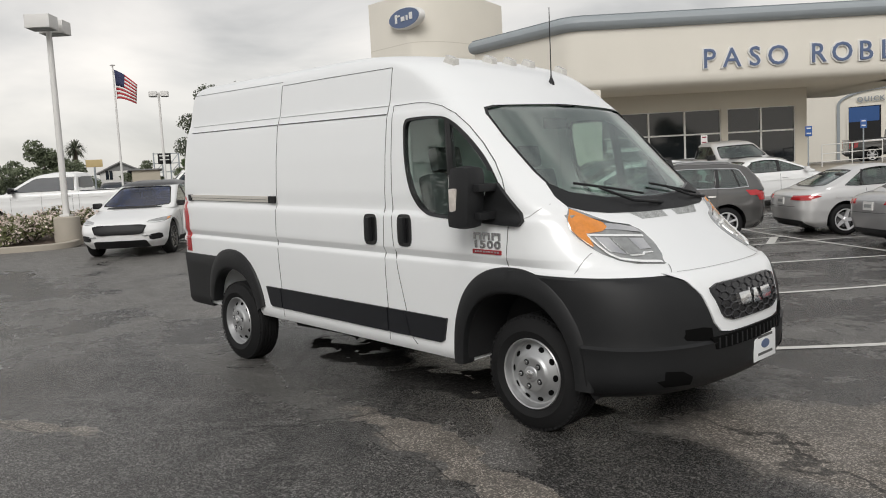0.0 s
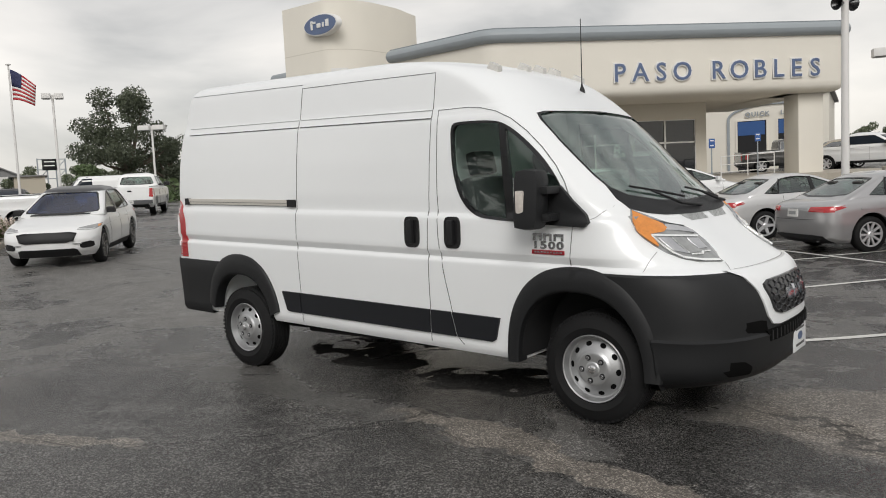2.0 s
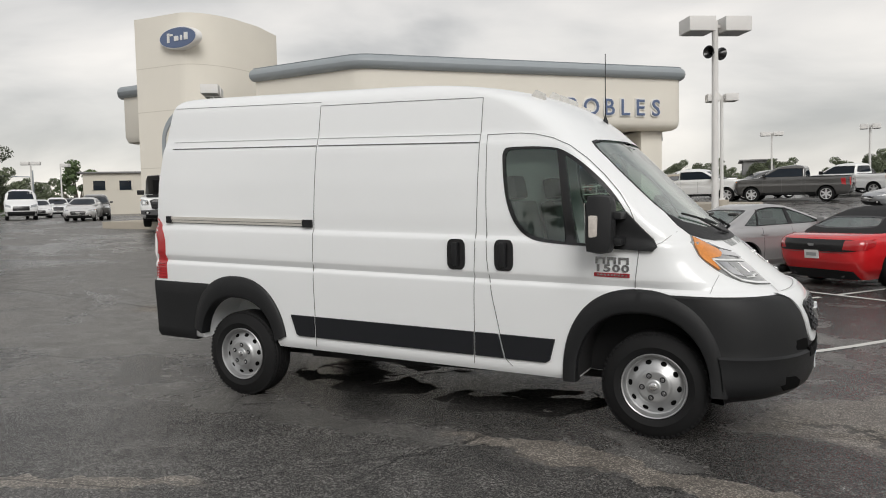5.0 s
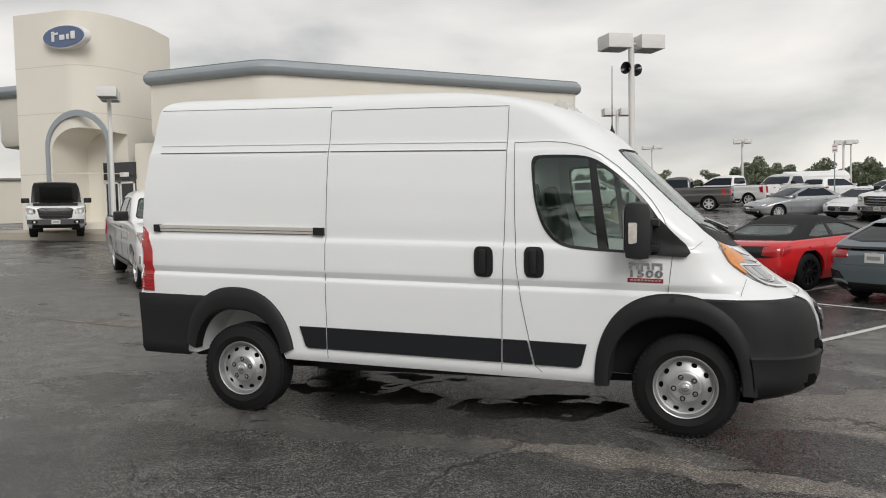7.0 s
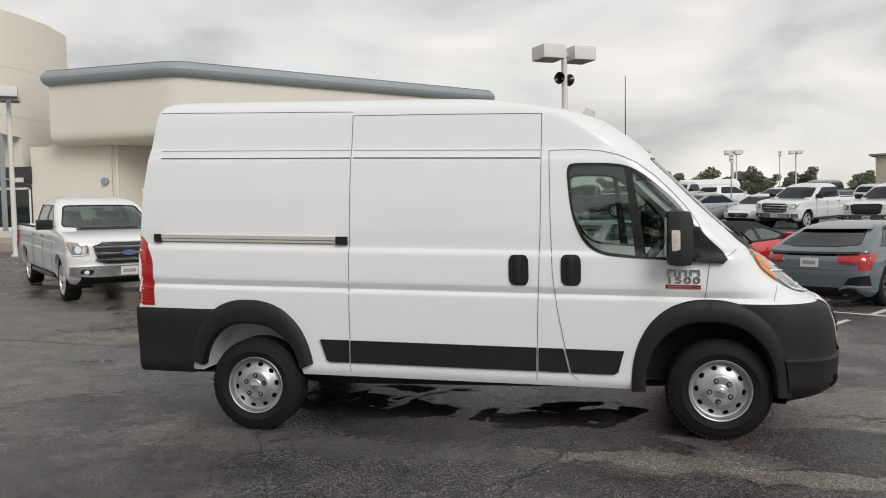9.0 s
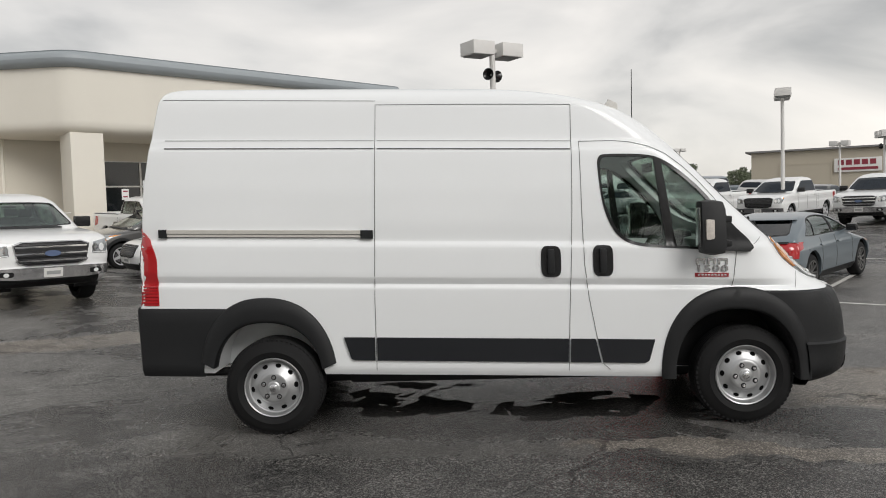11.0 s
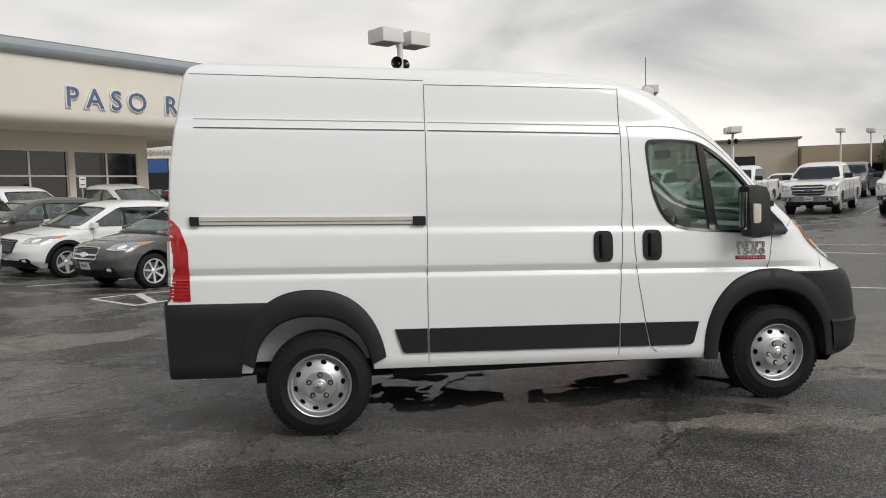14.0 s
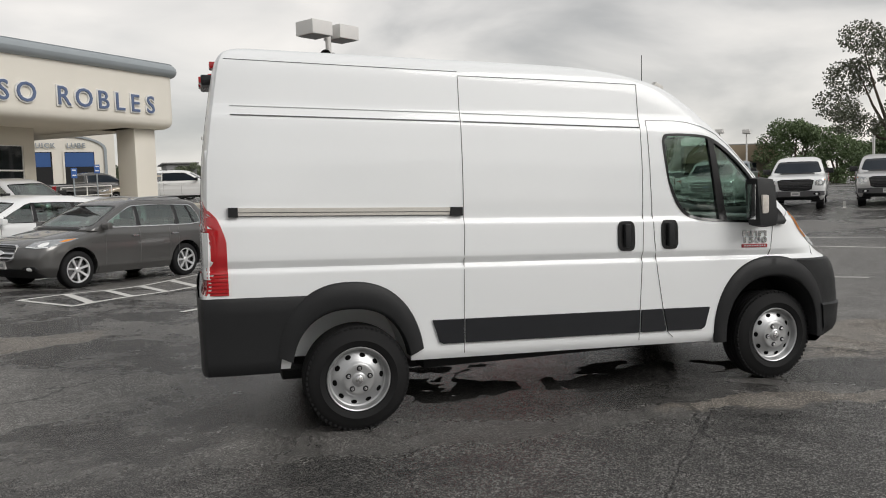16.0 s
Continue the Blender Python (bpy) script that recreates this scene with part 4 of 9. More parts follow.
M_MIRLAMP = mat("clear_lamp_over_amber", (0.62, 0.57, 0.52), 0.15, coat=1.0, var=0.35, scale=30)


def mirror(side):
    y = VS.half(3.35, 1.40)
    bm = bmesh.new()
    # triangular foot on the door corner
    VS.side_patch(bm, [(3.20, 1.312), (3.21, 1.43), (3.26, 1.53), (3.33, 1.56), (3.42, 1.465), (3.505, 1.385), (3.535, 1.33), (3.505, 1.300)], side, off=0.03, thick=0.06, nx=12, nz=6)
    foot = part("mirror", bm, M_PLASTIC, van, "large black towing mirror", smooth=50)
    for z in (1.365, 1.535):
        bm = bmesh.new()
        box(bm, 3.215, 3.335, 0.0, 0.20, z - 0.024, z + 0.024, 0.014)
        for v in bm.verts:
            v.co = VS.tilt((v.co.x, side * (y - 0.02 + v.co.y), v.co.z))
        part("mirror_arm", bm, M_PLASTIC, foot)
    bm = bmesh.new()
    box(bm, 3.105, 3.278, 0.070, 0.235, 1.285, 1.670, 0.066)
    for v in bm.verts:
        k = (v.co.z - 1.48) / 0.18
        v.co = VS.tilt((v.co.x + 0.022 * (1 - k * k) * (v.co.x > 3.2), side * (y + v.co.y - 0.02 * k), v.co.z))
    part("mirror_housing", bm, M_PLASTIC, foot, "black mirror housing", smooth=50)
    bm = bmesh.new()
    box(bm, 3.101, 3.106, 0.105, 0.205, 1.345, 1.615, 0.002)
    for v in bm.verts:
        v.co = VS.tilt((v.co.x, side * (y + v.co.y), v.co.z))
    part("mirror_glass", bm, M_CHROME, foot, "silvered mirror glass")
    bm = bmesh.new()
    box(bm, 3.135, 3.195, 0.215, 0.246, 1.39, 1.535, 0.016)
    for v in bm.verts:
        v.co = VS.tilt((v.co.x, side * (y + v.co.y), v.co.z))
    part("mirror_lamp", bm, M_MIRLAMP, foot, "clear side lamp", smooth=50)


for side in (-1, 1):
    mirror(side)


def letters(text, size, depth, m, material, name, parent=None, label="", space=1.0, bold=0.0):
    cu = bpy.data.curves.new(name, "FONT")
    cu.body, cu.size, cu.extrude, cu.space_character, cu.offset = text, size, depth / 2, space, bold
    cu.align_x, cu.align_y = "CENTER", "CENTER"
    cu.resolution_u = 3
    tmp = new("tmp", cu)
    me = bpy.data.meshes.new_from_object(tmp.evaluated_get(bpy.context.evaluated_depsgraph_get()))
    bpy.data.objects.remove(tmp)
    bpy.data.curves.remove(cu)
    me.materials.clear()
    me.materials.append(material)
    ob = new(name, me)
    ob.matrix_world = m
    if parent:
        ob.parent = parent
    if label:
        tagged(ob, label)
    return ob


M_BADGE = mat("dark_chrome", (0.42, 0.42, 0.43), 0.22, metal=0.9)
M_BADGERED = mat("red_badge", (0.28, 0.012, 0.02), 0.3)


def badge(side):
    y = VS.half(3.23, 1.17) + 0.004
    turn = pose(0, 0, 0, 90, 0, 0) if side < 0 else pose(0, 0, 0, 90, 0, 180)
    tz = lambda x, z: VS.tilt((x, side * y, z))
    bm = bmesh.new()
    x0, x1 = 3.115, 3.355
    VS.side_patch(bm, [(x0, 1.118), (x0, 1.145), (x1, 1.145), (x1, 1.118)], side, off=0.007, thick=0.01, nx=4, nz=1)
    b = part("badge", bm, M_BADGERED, van, "chrome and red model badge")
    for i in range(9):
        bm = bmesh.new()
        u = x0 + 0.02 + i * 0.0235
        VS.side_patch(bm, [(u, 1.126), (u, 1.138), (u + 0.016, 1.138), (u + 0.016, 1.126)], side, off=0.009, thick=0.006, nx=1, nz=1)
        part("badge_bar", bm, M_CHROME, b)
    for k, ch in enumerate("1500"):
        u = 3.143 + 0.061 * k if side < 0 else 3.326 - 0.061 * k
        letters(ch, 0.092, 0.008, Matrix.Translation(tz(u, 1.175)) @ turn @ Matrix.Diagonal((1.12, 0.72, 1, 1)), M_BADGE, "model_digit", b, "chrome digit", bold=0.003)
    # maker's mark as plain shapes
    for u0, u1 in ((3.125, 3.19), (3.205, 3.265), (3.28, 3.35)):
        bm = bmesh.new()
        for k, (a, c) in enumerate(((u0, u0 + 0.016), (u1 - 0.016, u1))):
            VS.side_patch(bm, [(a, 1.205), (a, 1.252), (c, 1.252), (c, 1.205)], side, off=0.008, thick=0.01, nx=1, nz=1)
        VS.side_patch(bm, [(u0 + 0.012, 1.236), (u0 + 0.012, 1.252), (u1 - 0.012, 1.252), (u1 - 0.012, 1.236)], side, off=0.0075, thick=0.01, nx=1, nz=1)
        part("badge_mark", bm, M_BADGE, b)


for side in (-1, 1):
    badge(side)


def tail_lamp(side):
    """Tall lamp on the rear corner."""
    bm = bmesh.new()
    def corner(z, u, o):
        f, r, w, nose, tail = VS.ends(z)
        # u from 0 on the flank to 1 on the tail
        if u < 0.5:
            return (-0.81 - (u / 0.5) * (abs(r) - 0.81 - tail), side * (w + o), z)
        a = math.pi / 2 * (1 - (u - 0.5) / 0.5 * 0.86)
        return (r + tail - (tail + o) * max(0, math.cos(a)) ** (2 / VS.pr), side * (w + o) * max(0, math.sin(a)) ** (2 / VS.pr), z)
    rows = []
    for i in range(17):
        z = 0.885 + (1.49 - 0.885) * i / 16
        cut = 0.0 if z < 1.22 else (z - 1.22) / 0.27
        us = [min(1.0, (0.0 + cut ** 1.4 * 0.8) + (1 - cut ** 1.4 * 0.8) * j / 8) for j in range(9)]
        rows.append([VS.tilt(corner(z, us[0], -0.01))] + [VS.tilt(corner(z, u, 0.006)) for u in us] + [VS.tilt(corner(z, us[-1], -0.01))])
    grid(bm, rows)
    lamp = part("tail_light", bm, M_RED, van, "tall red tail light with a clear middle", smooth=50)
    rows = []
    bm = bmesh.new()
    for i in range(17):
        z = 0.99 + 0.30 * i / 16
        rows.append([VS.tilt(corner(z, u, o)) for u, o in ((0.54, 0.0), (0.55, 0.012), (0.68, 0.014), (0.74, 0.014), (0.8, 0.014), (0.87, 0.014), (0.93, 0.014), (1.0, 0.012), (1.0, -0.004))])
    grid(bm, rows)
    part("reversing_lamp", bm, M_LENSW, lamp, "clear reversing lamp", smooth=50)
    for k in range(7):
        bm = bmesh.new()
        z = 0.90 + 0.024 * k
        grid(bm, [[VS.tilt(corner(zz, u, o)) for u in (0.0, 0.3, 0.5, 0.6)] for zz, o in ((z, 0.005), (z + 0.004, 0.011), (z + 0.012, 0.011), (z + 0.016, 0.005))])
        part("lens_rib", bm, M_RED, lamp)
    return lamp


for side in (-1, 1):
    tail_lamp(side)


def van_rear():
    bm = bmesh.new()
    VS.end_patch(bm, [(-0.006, 0.62), (-0.006, 2.30), (0.006, 2.30), (0.006, 0.62)], "rear", off=0.003, thick=0.01, ny=1, nz=30)
    part("door_gap", bm, M_SEAM, van, "dark gap between the rear doors")
    for s in (-1, 1):
        for z in (0.98, 0.76, 1.78):
            bm = bmesh.new()
            x = VS.rear(0, z)
            box(bm, x - 0.035, x + 0.02, -0.05, 0.05, z - 0.035, z + 0.035, 0.01)
            for v in bm.verts:
                v.co = VS.tilt((v.co.x + 0.05, s * (0.90 if z > 1.5 else 0.925) + v.co.y, v.co.z))
            part("door_hinge", bm, M_WHITE if z > 1.5 else M_CHROME, van, "rear door hinge")
    bm = bmesh.new()
    x = VS.rear(0, 2.36)
    box(bm, x - 0.07, x + 0.05, -0.20, 0.20, 2.325, 2.405, 0.02)
    for v in bm.verts:
        v.co = VS.tilt(v.co)
    cl = part("high_brake_light", bm, M_GLOSSBLK, van, "black housing with red high brake lamp")
    for y in (-0.13, 0.13):
        bm = bmesh.new()
        box(bm, x - 0.085, x - 0.06, y - 0.06, y + 0.06, 2.345, 2.39, 0.01)
        for v in bm.verts:
            v.co = VS.tilt(v.co)
        part("brake_lens", bm, M_RED, cl, "red lens")
    for y in (-0.55, 0.55, 0.0):
        bm = bmesh.new()
        xx = VS.rear(y, 2.41)
        box(bm, xx - 0.03, xx + 0.04, y - 0.05, y + 0.05, 2.385, 2.435, 0.015)
        for v in bm.verts:
            v.co = VS.tilt(v.co)
        part("marker_lamp", bm, M_RED, van, "red roof marker lamp")


van_rear()


M_MARKER = mat("clear_marker_lens", (0.60, 0.585, 0.55), 0.18, coat=0.6, var=0.3, scale=30)


def on_roof(x, y):
    """Height of the roof's front slope at a point of the plan."""
    a, b = 2.0, 2.6
    for _ in range(30):
        m = (a + b) / 2
        a, b = (m, b) if VS.front(y, m) > x else (a, m)
    return a


def roof_bits():
    for y in (-0.62, -0.22, 0.0, 0.22, 0.62):
        x = 2.605
        z = on_roof(x, y)
        bm = bmesh.new()
        box(bm, x - 0.055, x + 0.050, y - 0.032, y + 0.032, z - 0.02, z + 0.042, 0.013)
        for v in bm.verts:
            top = v.co.z > z + 0.01
            v.co = VS.tilt((v.co.x + 0.03 * (top and v.co.x < x), v.co.y, v.co.z - 0.30 * (v.co.x - x)))
        part("cab_marker_lamp", bm, M_MARKER, van, "clear cab roof marker lamp", smooth=60)
    p = VS.tilt((2.92, 0.10, on_roof(2.92, 0.10)))
    bm = bmesh.new()
    lathe(bm, [(0.024, -0.02), (0.022, 0.006), (0.010, 0.035), (0.005, 0.06)], 16, axis="Z", at=p)
    a = part("aerial", bm, M_PLASTIC, van, "thin black roof aerial")
    bm = bmesh.new()
    cyl(bm, 0.0045, 0.0030, p + Vector((0, 0, 0.05)), Vector((p.x + 0.004, p.y, 2.76)), 8)
    part("aerial_rod", bm, M_PLASTIC, a)


roof_bits()


# wheels
def wheel_parts():
    T = TYRE_R
    bm = bmesh.new()
    prof = [(0.212, 0.030), (0.222, 0.012), (0.235, 0.002), (0.262, -0.006), (0.268, -0.010), (0.274, -0.006), (0.305, 0.002), (0.325, 0.012), (T - 0.012, 0.026), (T - 0.003, 0.040)]
    for k in range(5):
        o = 0.042 + k * 0.033
        prof += [(T, o), (T, o + 0.024), (T - 0.009, o + 0.026), (T - 0.009, o + 0.031)]
    prof += [(T - 0.004, 0.212), (0.31, 0.226), (0.23, 0.222), (0.215, 0.19)]
    lathe(bm, prof, 72, close=True)
    # shoulder blocks
    for i in range(60):
        a = 2 * math.pi * i / 60
        box(bm, T - 0.020, T - 0.0065, 0.018, 0.044, -0.010, 0.010, 0, Matrix.Rotation(-a, 4, "Y"))
    tyre = part("wheel", bm, M_TYRE, None, "black tyre on a silver steel rim", smooth=40)
    bm = bmesh.new()
    lathe(bm, [(0.222, 0.018), (0.222, 0.006), (0.217, 0.000), (0.210, 0.004), (0.204, 0.022), (0.196, 0.048), (0.186, 0.052), (0.178, 0.046), (0.150, 0.030), (0.128, 0.018), (0.117, 0.012), (0.111, 0.004), (0.105, 0.001), (0.092, 0.0), (0.080, 0.001), (0.050, 0.001), (0.045, -0.004), (0.036, -0.007), (0.001, -0.007)], 64, caps=False)
    disc = part("rim", bm, M_STEEL, tyre, "silver painted steel rim", smooth=35)
    for i in range(10):
        a = 2 * math.pi * i / 10 + 0.2
        bm = bmesh.new()
        lathe(bm, [(0.001, -0.001), (0.0168, -0.001), (0.0168, 0.006), (0.001, 0.006)], 16)
        for v in bm.verts:
            v.co.z *= 1.25
        m = Matrix.Rotation(-a, 4, "Y") @ Matrix.Translation((0.163, 0.0362, 0)) @ Matrix.Rotation(0.52, 4, "Z")
        bm.transform(m)
        part("rim_hole", bm, M_HOLE, disc)
    for i in range(5):
        a = 2 * math.pi * i / 5 + 0.35
        for r0, o0, o1, mt, nm in ((0.020, -0.0015, 0.004, M_DARK, "nut_recess"), (0.011, -0.012, 0.004, M_CHROME, "wheel_nut")):
            bm = bmesh.new()
            lathe(bm, [(0.001, o0), (r0 * 0.9, o0), (r0, o0 + 0.002), (r0, o1)], 12)
            bm.transform(Matrix.Translation((0.078 * math.cos(a), 0, 0.078 * math.sin(a))))
            part(nm, bm, mt, disc)
    bm = bmesh.new()
    lathe(bm, [(0.001, -0.016), (0.020, -0.015), (0.027, -0.011), (0.028, -0.004)], 20)
    part("hub_cap", bm, M_CHROME, disc, "silver hub cap", smooth=50)
    return tyre


proto = wheel_parts()
spots = [(x, s) for x in (0.014, 3.495) for s in (-1, 1)]
for n, (x, s) in enumerate(spots):
    turn = Matrix.Rotation(0.0 if s < 0 else math.pi, 4, "Z")
    m = Matrix.Translation((x, s * (1.01 if x < 1 else 0.955), HUB_Z)) @ turn @ Matrix.Rotation(0.4 * n + 0.1, 4, "Y")
    w = proto if n == 0 else copy_thing(proto, m)
    w.parent = van
    w.matrix_basis = m


def underbody():
    bm = bmesh.new()
    box(bm, -0.45, 4.05, -0.50, 0.50, 0.26, 0.48)
    part("chassis", bm, M_DARK, van, "dark underbody")
    bm = bmesh.new()
    box(bm, 0.55, 2.85, -0.72, 0.72, 0.29, 0.42, 0.02)
    part("floor_pan", bm, M_DARK, van, "dark floor pan")
    bm = bmesh.new()
    cyl(bm, 0.05, 0.05, (0, -0.9, 0.33), (0, 0.9, 0.33), 14)
    part("rear_axle", bm, M_DARK, van, "dark rear axle beam")
    for s in (-1, 1):
        bm = bmesh.new()
        for k in range(12):
            x0, x1 = -0.72 + k * 0.12, -0.72 + (k + 1) * 0.12
            h = lambda x: 0.42 - 0.10 * math.exp(-((x) / 0.45) ** 2)
            cyl(bm, 0.028, 0.028, (x0, s * 0.62, h(x0)), (x1, s * 0.62, h(x1)), 8)
        part("leaf_spring", bm, M_DARK, van, "dark leaf spring")
    bm = bmesh.new()
    cyl(bm, 0.035, 0.035, (-0.75, -0.50, 0.36), (2.2, -0.45, 0.34), 10)
    part("exhaust", bm, M_DARK, van, "dark exhaust pipe")


underbody()


def cabin():
    def box_part(nm, a, m, lab="", bevel=0.03, parent=van):
        bm = bmesh.new()
        box(bm, *a, bevel)
        return part(nm, bm, m, parent, lab, smooth=50)
    dash = box_part("dashboard", (3.36, 3.78, -0.86, 0.86, 0.95, 1.31), M_TRIM, "grey dashboard", 0.06)
    box_part("dash_cowl", (3.26, 3.45, 0.18, 0.66, 1.20, 1.37), M_GLOSSBLK, "dark instrument cowl", 0.05, dash)
    for y in (-0.48, 0.46):
        w = 0.26
        base = box_part("seat", (2.52, 3.02, y - w, y + w, 0.86, 1.0), M_SEAT, "grey cloth cab seat", 0.05)
        bm = bmesh.new()
        box(bm, -0.07, 0.07, y - w, y + w, 0.0, 0.62, 0.05, Matrix.Translation((2.50, 0, 0.98)) @ Matrix.Rotation(-0.2, 4, "Y"))
        part("backrest", bm, M_SEAT, base, smooth=50)
        bm = bmesh.new()
        box(bm, -0.05, 0.05, y - 0.13, y + 0.13, 0.64, 0.82, 0.04, Matrix.Translation((2.50, 0, 0.98)) @ Matrix.Rotation(-0.2, 4, "Y"))
        part("headrest", bm, M_SEAT, base, smooth=50)
    m = Matrix.Translation((3.18, 0.44, 1.27)) @ Matrix.Rotation(radians(-52), 4, "Y")
    bm = bmesh.new()
    rows = []
    for i in range(33):
        a = 2 * math.pi * i / 32
        rows.append([((0.20 + 0.016 * math.cos(b)) * math.cos(a), (0.20 + 0.016 * math.cos(b)) * math.sin(a), 0.016 * math.sin(b)) for b in [2 * math.pi * j / 8 for j in range(8)]])
    grid(bm, rows, wrap=True)
    bm.transform(m)
    sw = part("steering_wheel", bm, M_GLOSSBLK, van, "black steering wheel", smooth=60)
    bm = bmesh.new()
    box(bm, -0.07, 0.07, -0.19, 0.19, -0.03, 0.01, 0.02, m)
    part("spokes", bm, M_GLOSSBLK, sw)
    bm = bmesh.new()
    p = VS.tilt((3.02, 0.0, 1.96))
    box(bm, p.x - 0.02, p.x + 0.02, -0.12, 0.12, p.z - 0.05, p.z + 0.03, 0.015)
    part("inside_mirror", bm, M_GLOSSBLK, van, "black inside mirror")


cabin()


# ---- the showroom ----
FL = 1.30
showroom = thing("showroom", pose(0, 0, 0), "cream stucco car showroom with an entrance tower", "building")


def sweep(bm, path, prof):
    """Carries a profile of (outward, up) along a plan path; outward is to the right of the way."""
    pts = [Vector((x, y, 0)) for x, y in path]
    rows = []
    for i, p in enumerate(pts):
        a = (pts[i] - pts[i - 1]).normalized() if i else (pts[1] - pts[0]).normalized()
        b = (pts[i + 1] - pts[i]).normalized() if i + 1 < len(pts) else a
        na, nb = Vector((a.y, -a.x, 0)), Vector((b.y, -b.x, 0))
        n = (na + nb).normalized()
        n = n / max(0.5, n.dot(na))
        rows.append([(p.x + n.x * d, p.y + n.y * d, z) for d, z in prof])
    grid(bm, rows)
    return bm


def corner(p0, p1, p2, r, k=6):
    """A rounded plan corner at p1."""
    a, b, c = Vector(p0), Vector(p1), Vector(p2)
    u, v = (a - b).normalized(), (c - b).normalized()
    s, e = b + u * r, b + v * r
    out = []
    for i in range(k + 1):
        t = i / k
        q = s * (1 - t) ** 2 + b * 2 * t * (1 - t) + e * t * t
        out.append((q.x, q.y))
    return out


TOW = [(-26.0, 28.5), (-26.0, 22.0)] + [(-23.2 + 1.45 * math.sin(a), 24.5 - 2.5 * math.cos(a)) for a in [math.pi / 2 * i / 10 for i in range(11)]] + [(-21.8, 26.2), (-22.4, 28.5)]
FAS = [(-19.5, 23.1), (-13.4, 22.55)] + corner((-13.4, 22.55), (-1.75, 34.45), (-9.0, 41.6), 0.7) + [(-9.0, 41.6)]
FAS[1:2] = corner((-19.5, 23.1), (-13.4, 22.55), (-1.75, 34.45), 0.6)


def showroom_shell():
    # entrance tower with its arch
    bm = bmesh.new()
    prism(bm, TOW, 0.6, 10.85)
    tower = part("tower", bm, M_STUCCO, showroom, "cream stucco entrance tower with a curved corner", smooth=30)
    ax, ah, aw = -22.62, 5.62, 1.50
    cut = bmesh.new()
    out = [(ax - aw, FL), (ax - aw, 4.55)] + [(ax - aw * math.cos(a), 4.55 + (ah - 4.55) * math.sin(a)) for a in [math.pi * i / 14 for i in range(1, 14)]] + [(ax + aw, 4.55), (ax + aw, FL)]
    lo = [cut.verts.new((x, 21.0, z)) for x, z in out]
    hi = [cut.verts.new((x, 24.2, z)) for x, z in out]
    for i in range(len(out)):
        j = (i + 1) % len(out)
        cut.faces.new((lo[i], lo[j], hi[j], hi[i]))
    cut.faces.new(lo)
    cut.faces.new(hi)
    carve(tower, [cut])
    finish(tower, 30)
    # grey raised band round the arch
    bm = bmesh.new()
    def ring(w, top, spring):
        return [(ax - w, FL)] + [(ax - w, spring)] + [(ax - w * math.cos(a), spring + (top - spring) * math.sin(a)) for a in [math.pi * i / 16 for i in range(1, 16)]] + [(ax + w, spring), (ax + w, FL)]
    o, n = ring(1.78, 6.38, 4.75), ring(1.60, 6.10, 4.72)
    rows = []
    for (x, z), (u, w) in zip(o, n):
        rows.append([(x, 22.0, z), (x, 21.9, z), (u, 21.9, w), (u, 22.0, w)])
    grid(bm, rows)
    part("arch_band", bm, M_TUBE, tower, "grey raised band round the arch")
    # shallow horizontal joints
    for z in (8.42, 6.30, 3.55):
        bm = bmesh.new()
        sweep(bm, TOW[1:-1], [(0.004, z - 0.02), (0.006, z - 0.02), (0.006, z + 0.02), (0.004, z + 0.02)])
        part("stucco_joint", bm, M_STUCCO2, tower, "shallow stucco joint")
    # door and transom in the niche
    bm = bmesh.new()
    box(bm, ax - 0.35, ax + 1.45, 23.9, 24.05, 3.30, 4.10)
    part("transom_window", bm, M_SHOWGLASS, tower, "dark transom window")
    bm = bmesh.new()
    box(bm, ax + 0.62, ax + 1.12, 23.86, 23.89, 3.42, 3.62)
    part("number_bar", bm, M_WHITEP, tower, "pale bar")
    for k in range(2):
        bm = bmesh.new()
        box(bm, ax - 0.30 + 0.88 * k, ax + 0.53 + 0.88 * k, 23.92, 24.05, FL, 3.18)
        d = part("door", bm, M_SHOWGLASS, tower, "glass entrance door")
        bm = bmesh.new()
        for x0, x1, z0, z1 in ((0, 0.07, FL, 3.18), (0.76, 0.83, FL, 3.18), (0, 0.83, 3.10, 3.18), (0, 0.83, FL, FL + 0.15)):
            box(bm, ax - 0.30 + 0.88 * k + x0, ax - 0.30 + 0.88 * k + x1, 23.88, 23.93, z0, z1)
        part("door_frame", bm, M_WHITEP, d, "pale metal door frame")
    # maker's oval: plain shapes
    bm = bmesh.new()
    lathe(bm, [(0.001, -0.28), (0.96, -0.28), (1.0, -0.22), (1.0, 0.05)], 48, at=(0, 0, 0))
    for v in bm.verts:
        v.co = Vector((-22.88 + v.co.x * 1.22, 21.97 + v.co.y, 9.60 + v.co.z * 0.53))
    sign = part("oval_sign", bm, M_WHITEP, showroom, "blue oval sign with a pale rim", smooth=40)
    bm = bmesh.new()
    lathe(bm, [(0.001, -0.31), (0.93, -0.31), (0.93, -0.27)], 48)
    for v in bm.verts:
        v.co = Vector((-22.88 + v.co.x * 1.2, 21.97 + v.co.y, 9.60 + v.co.z * 0.50))
    part("oval_face", bm, M_BLUE, sign, "blue oval face")
    for x, w, z, h in ((-0.55, 0.14, 0.02, 0.44), (-0.42, 0.30, 0.14, 0.10), (-0.05, 0.26, -0.04, 0.22), (0.26, 0.12, -0.03, 0.24), (0.55, 0.22, 0.02, 0.34)):
        bm = bmesh.new()
        box(bm, -22.88 + x - w / 2, -22.88 + x + w / 2, 21.62, 21.67, 9.60 + z - h / 2, 9.60 + z + h / 2, 0.02)
        part("sign_mark", bm, M_WHITEP, sign, "pale sign mark")
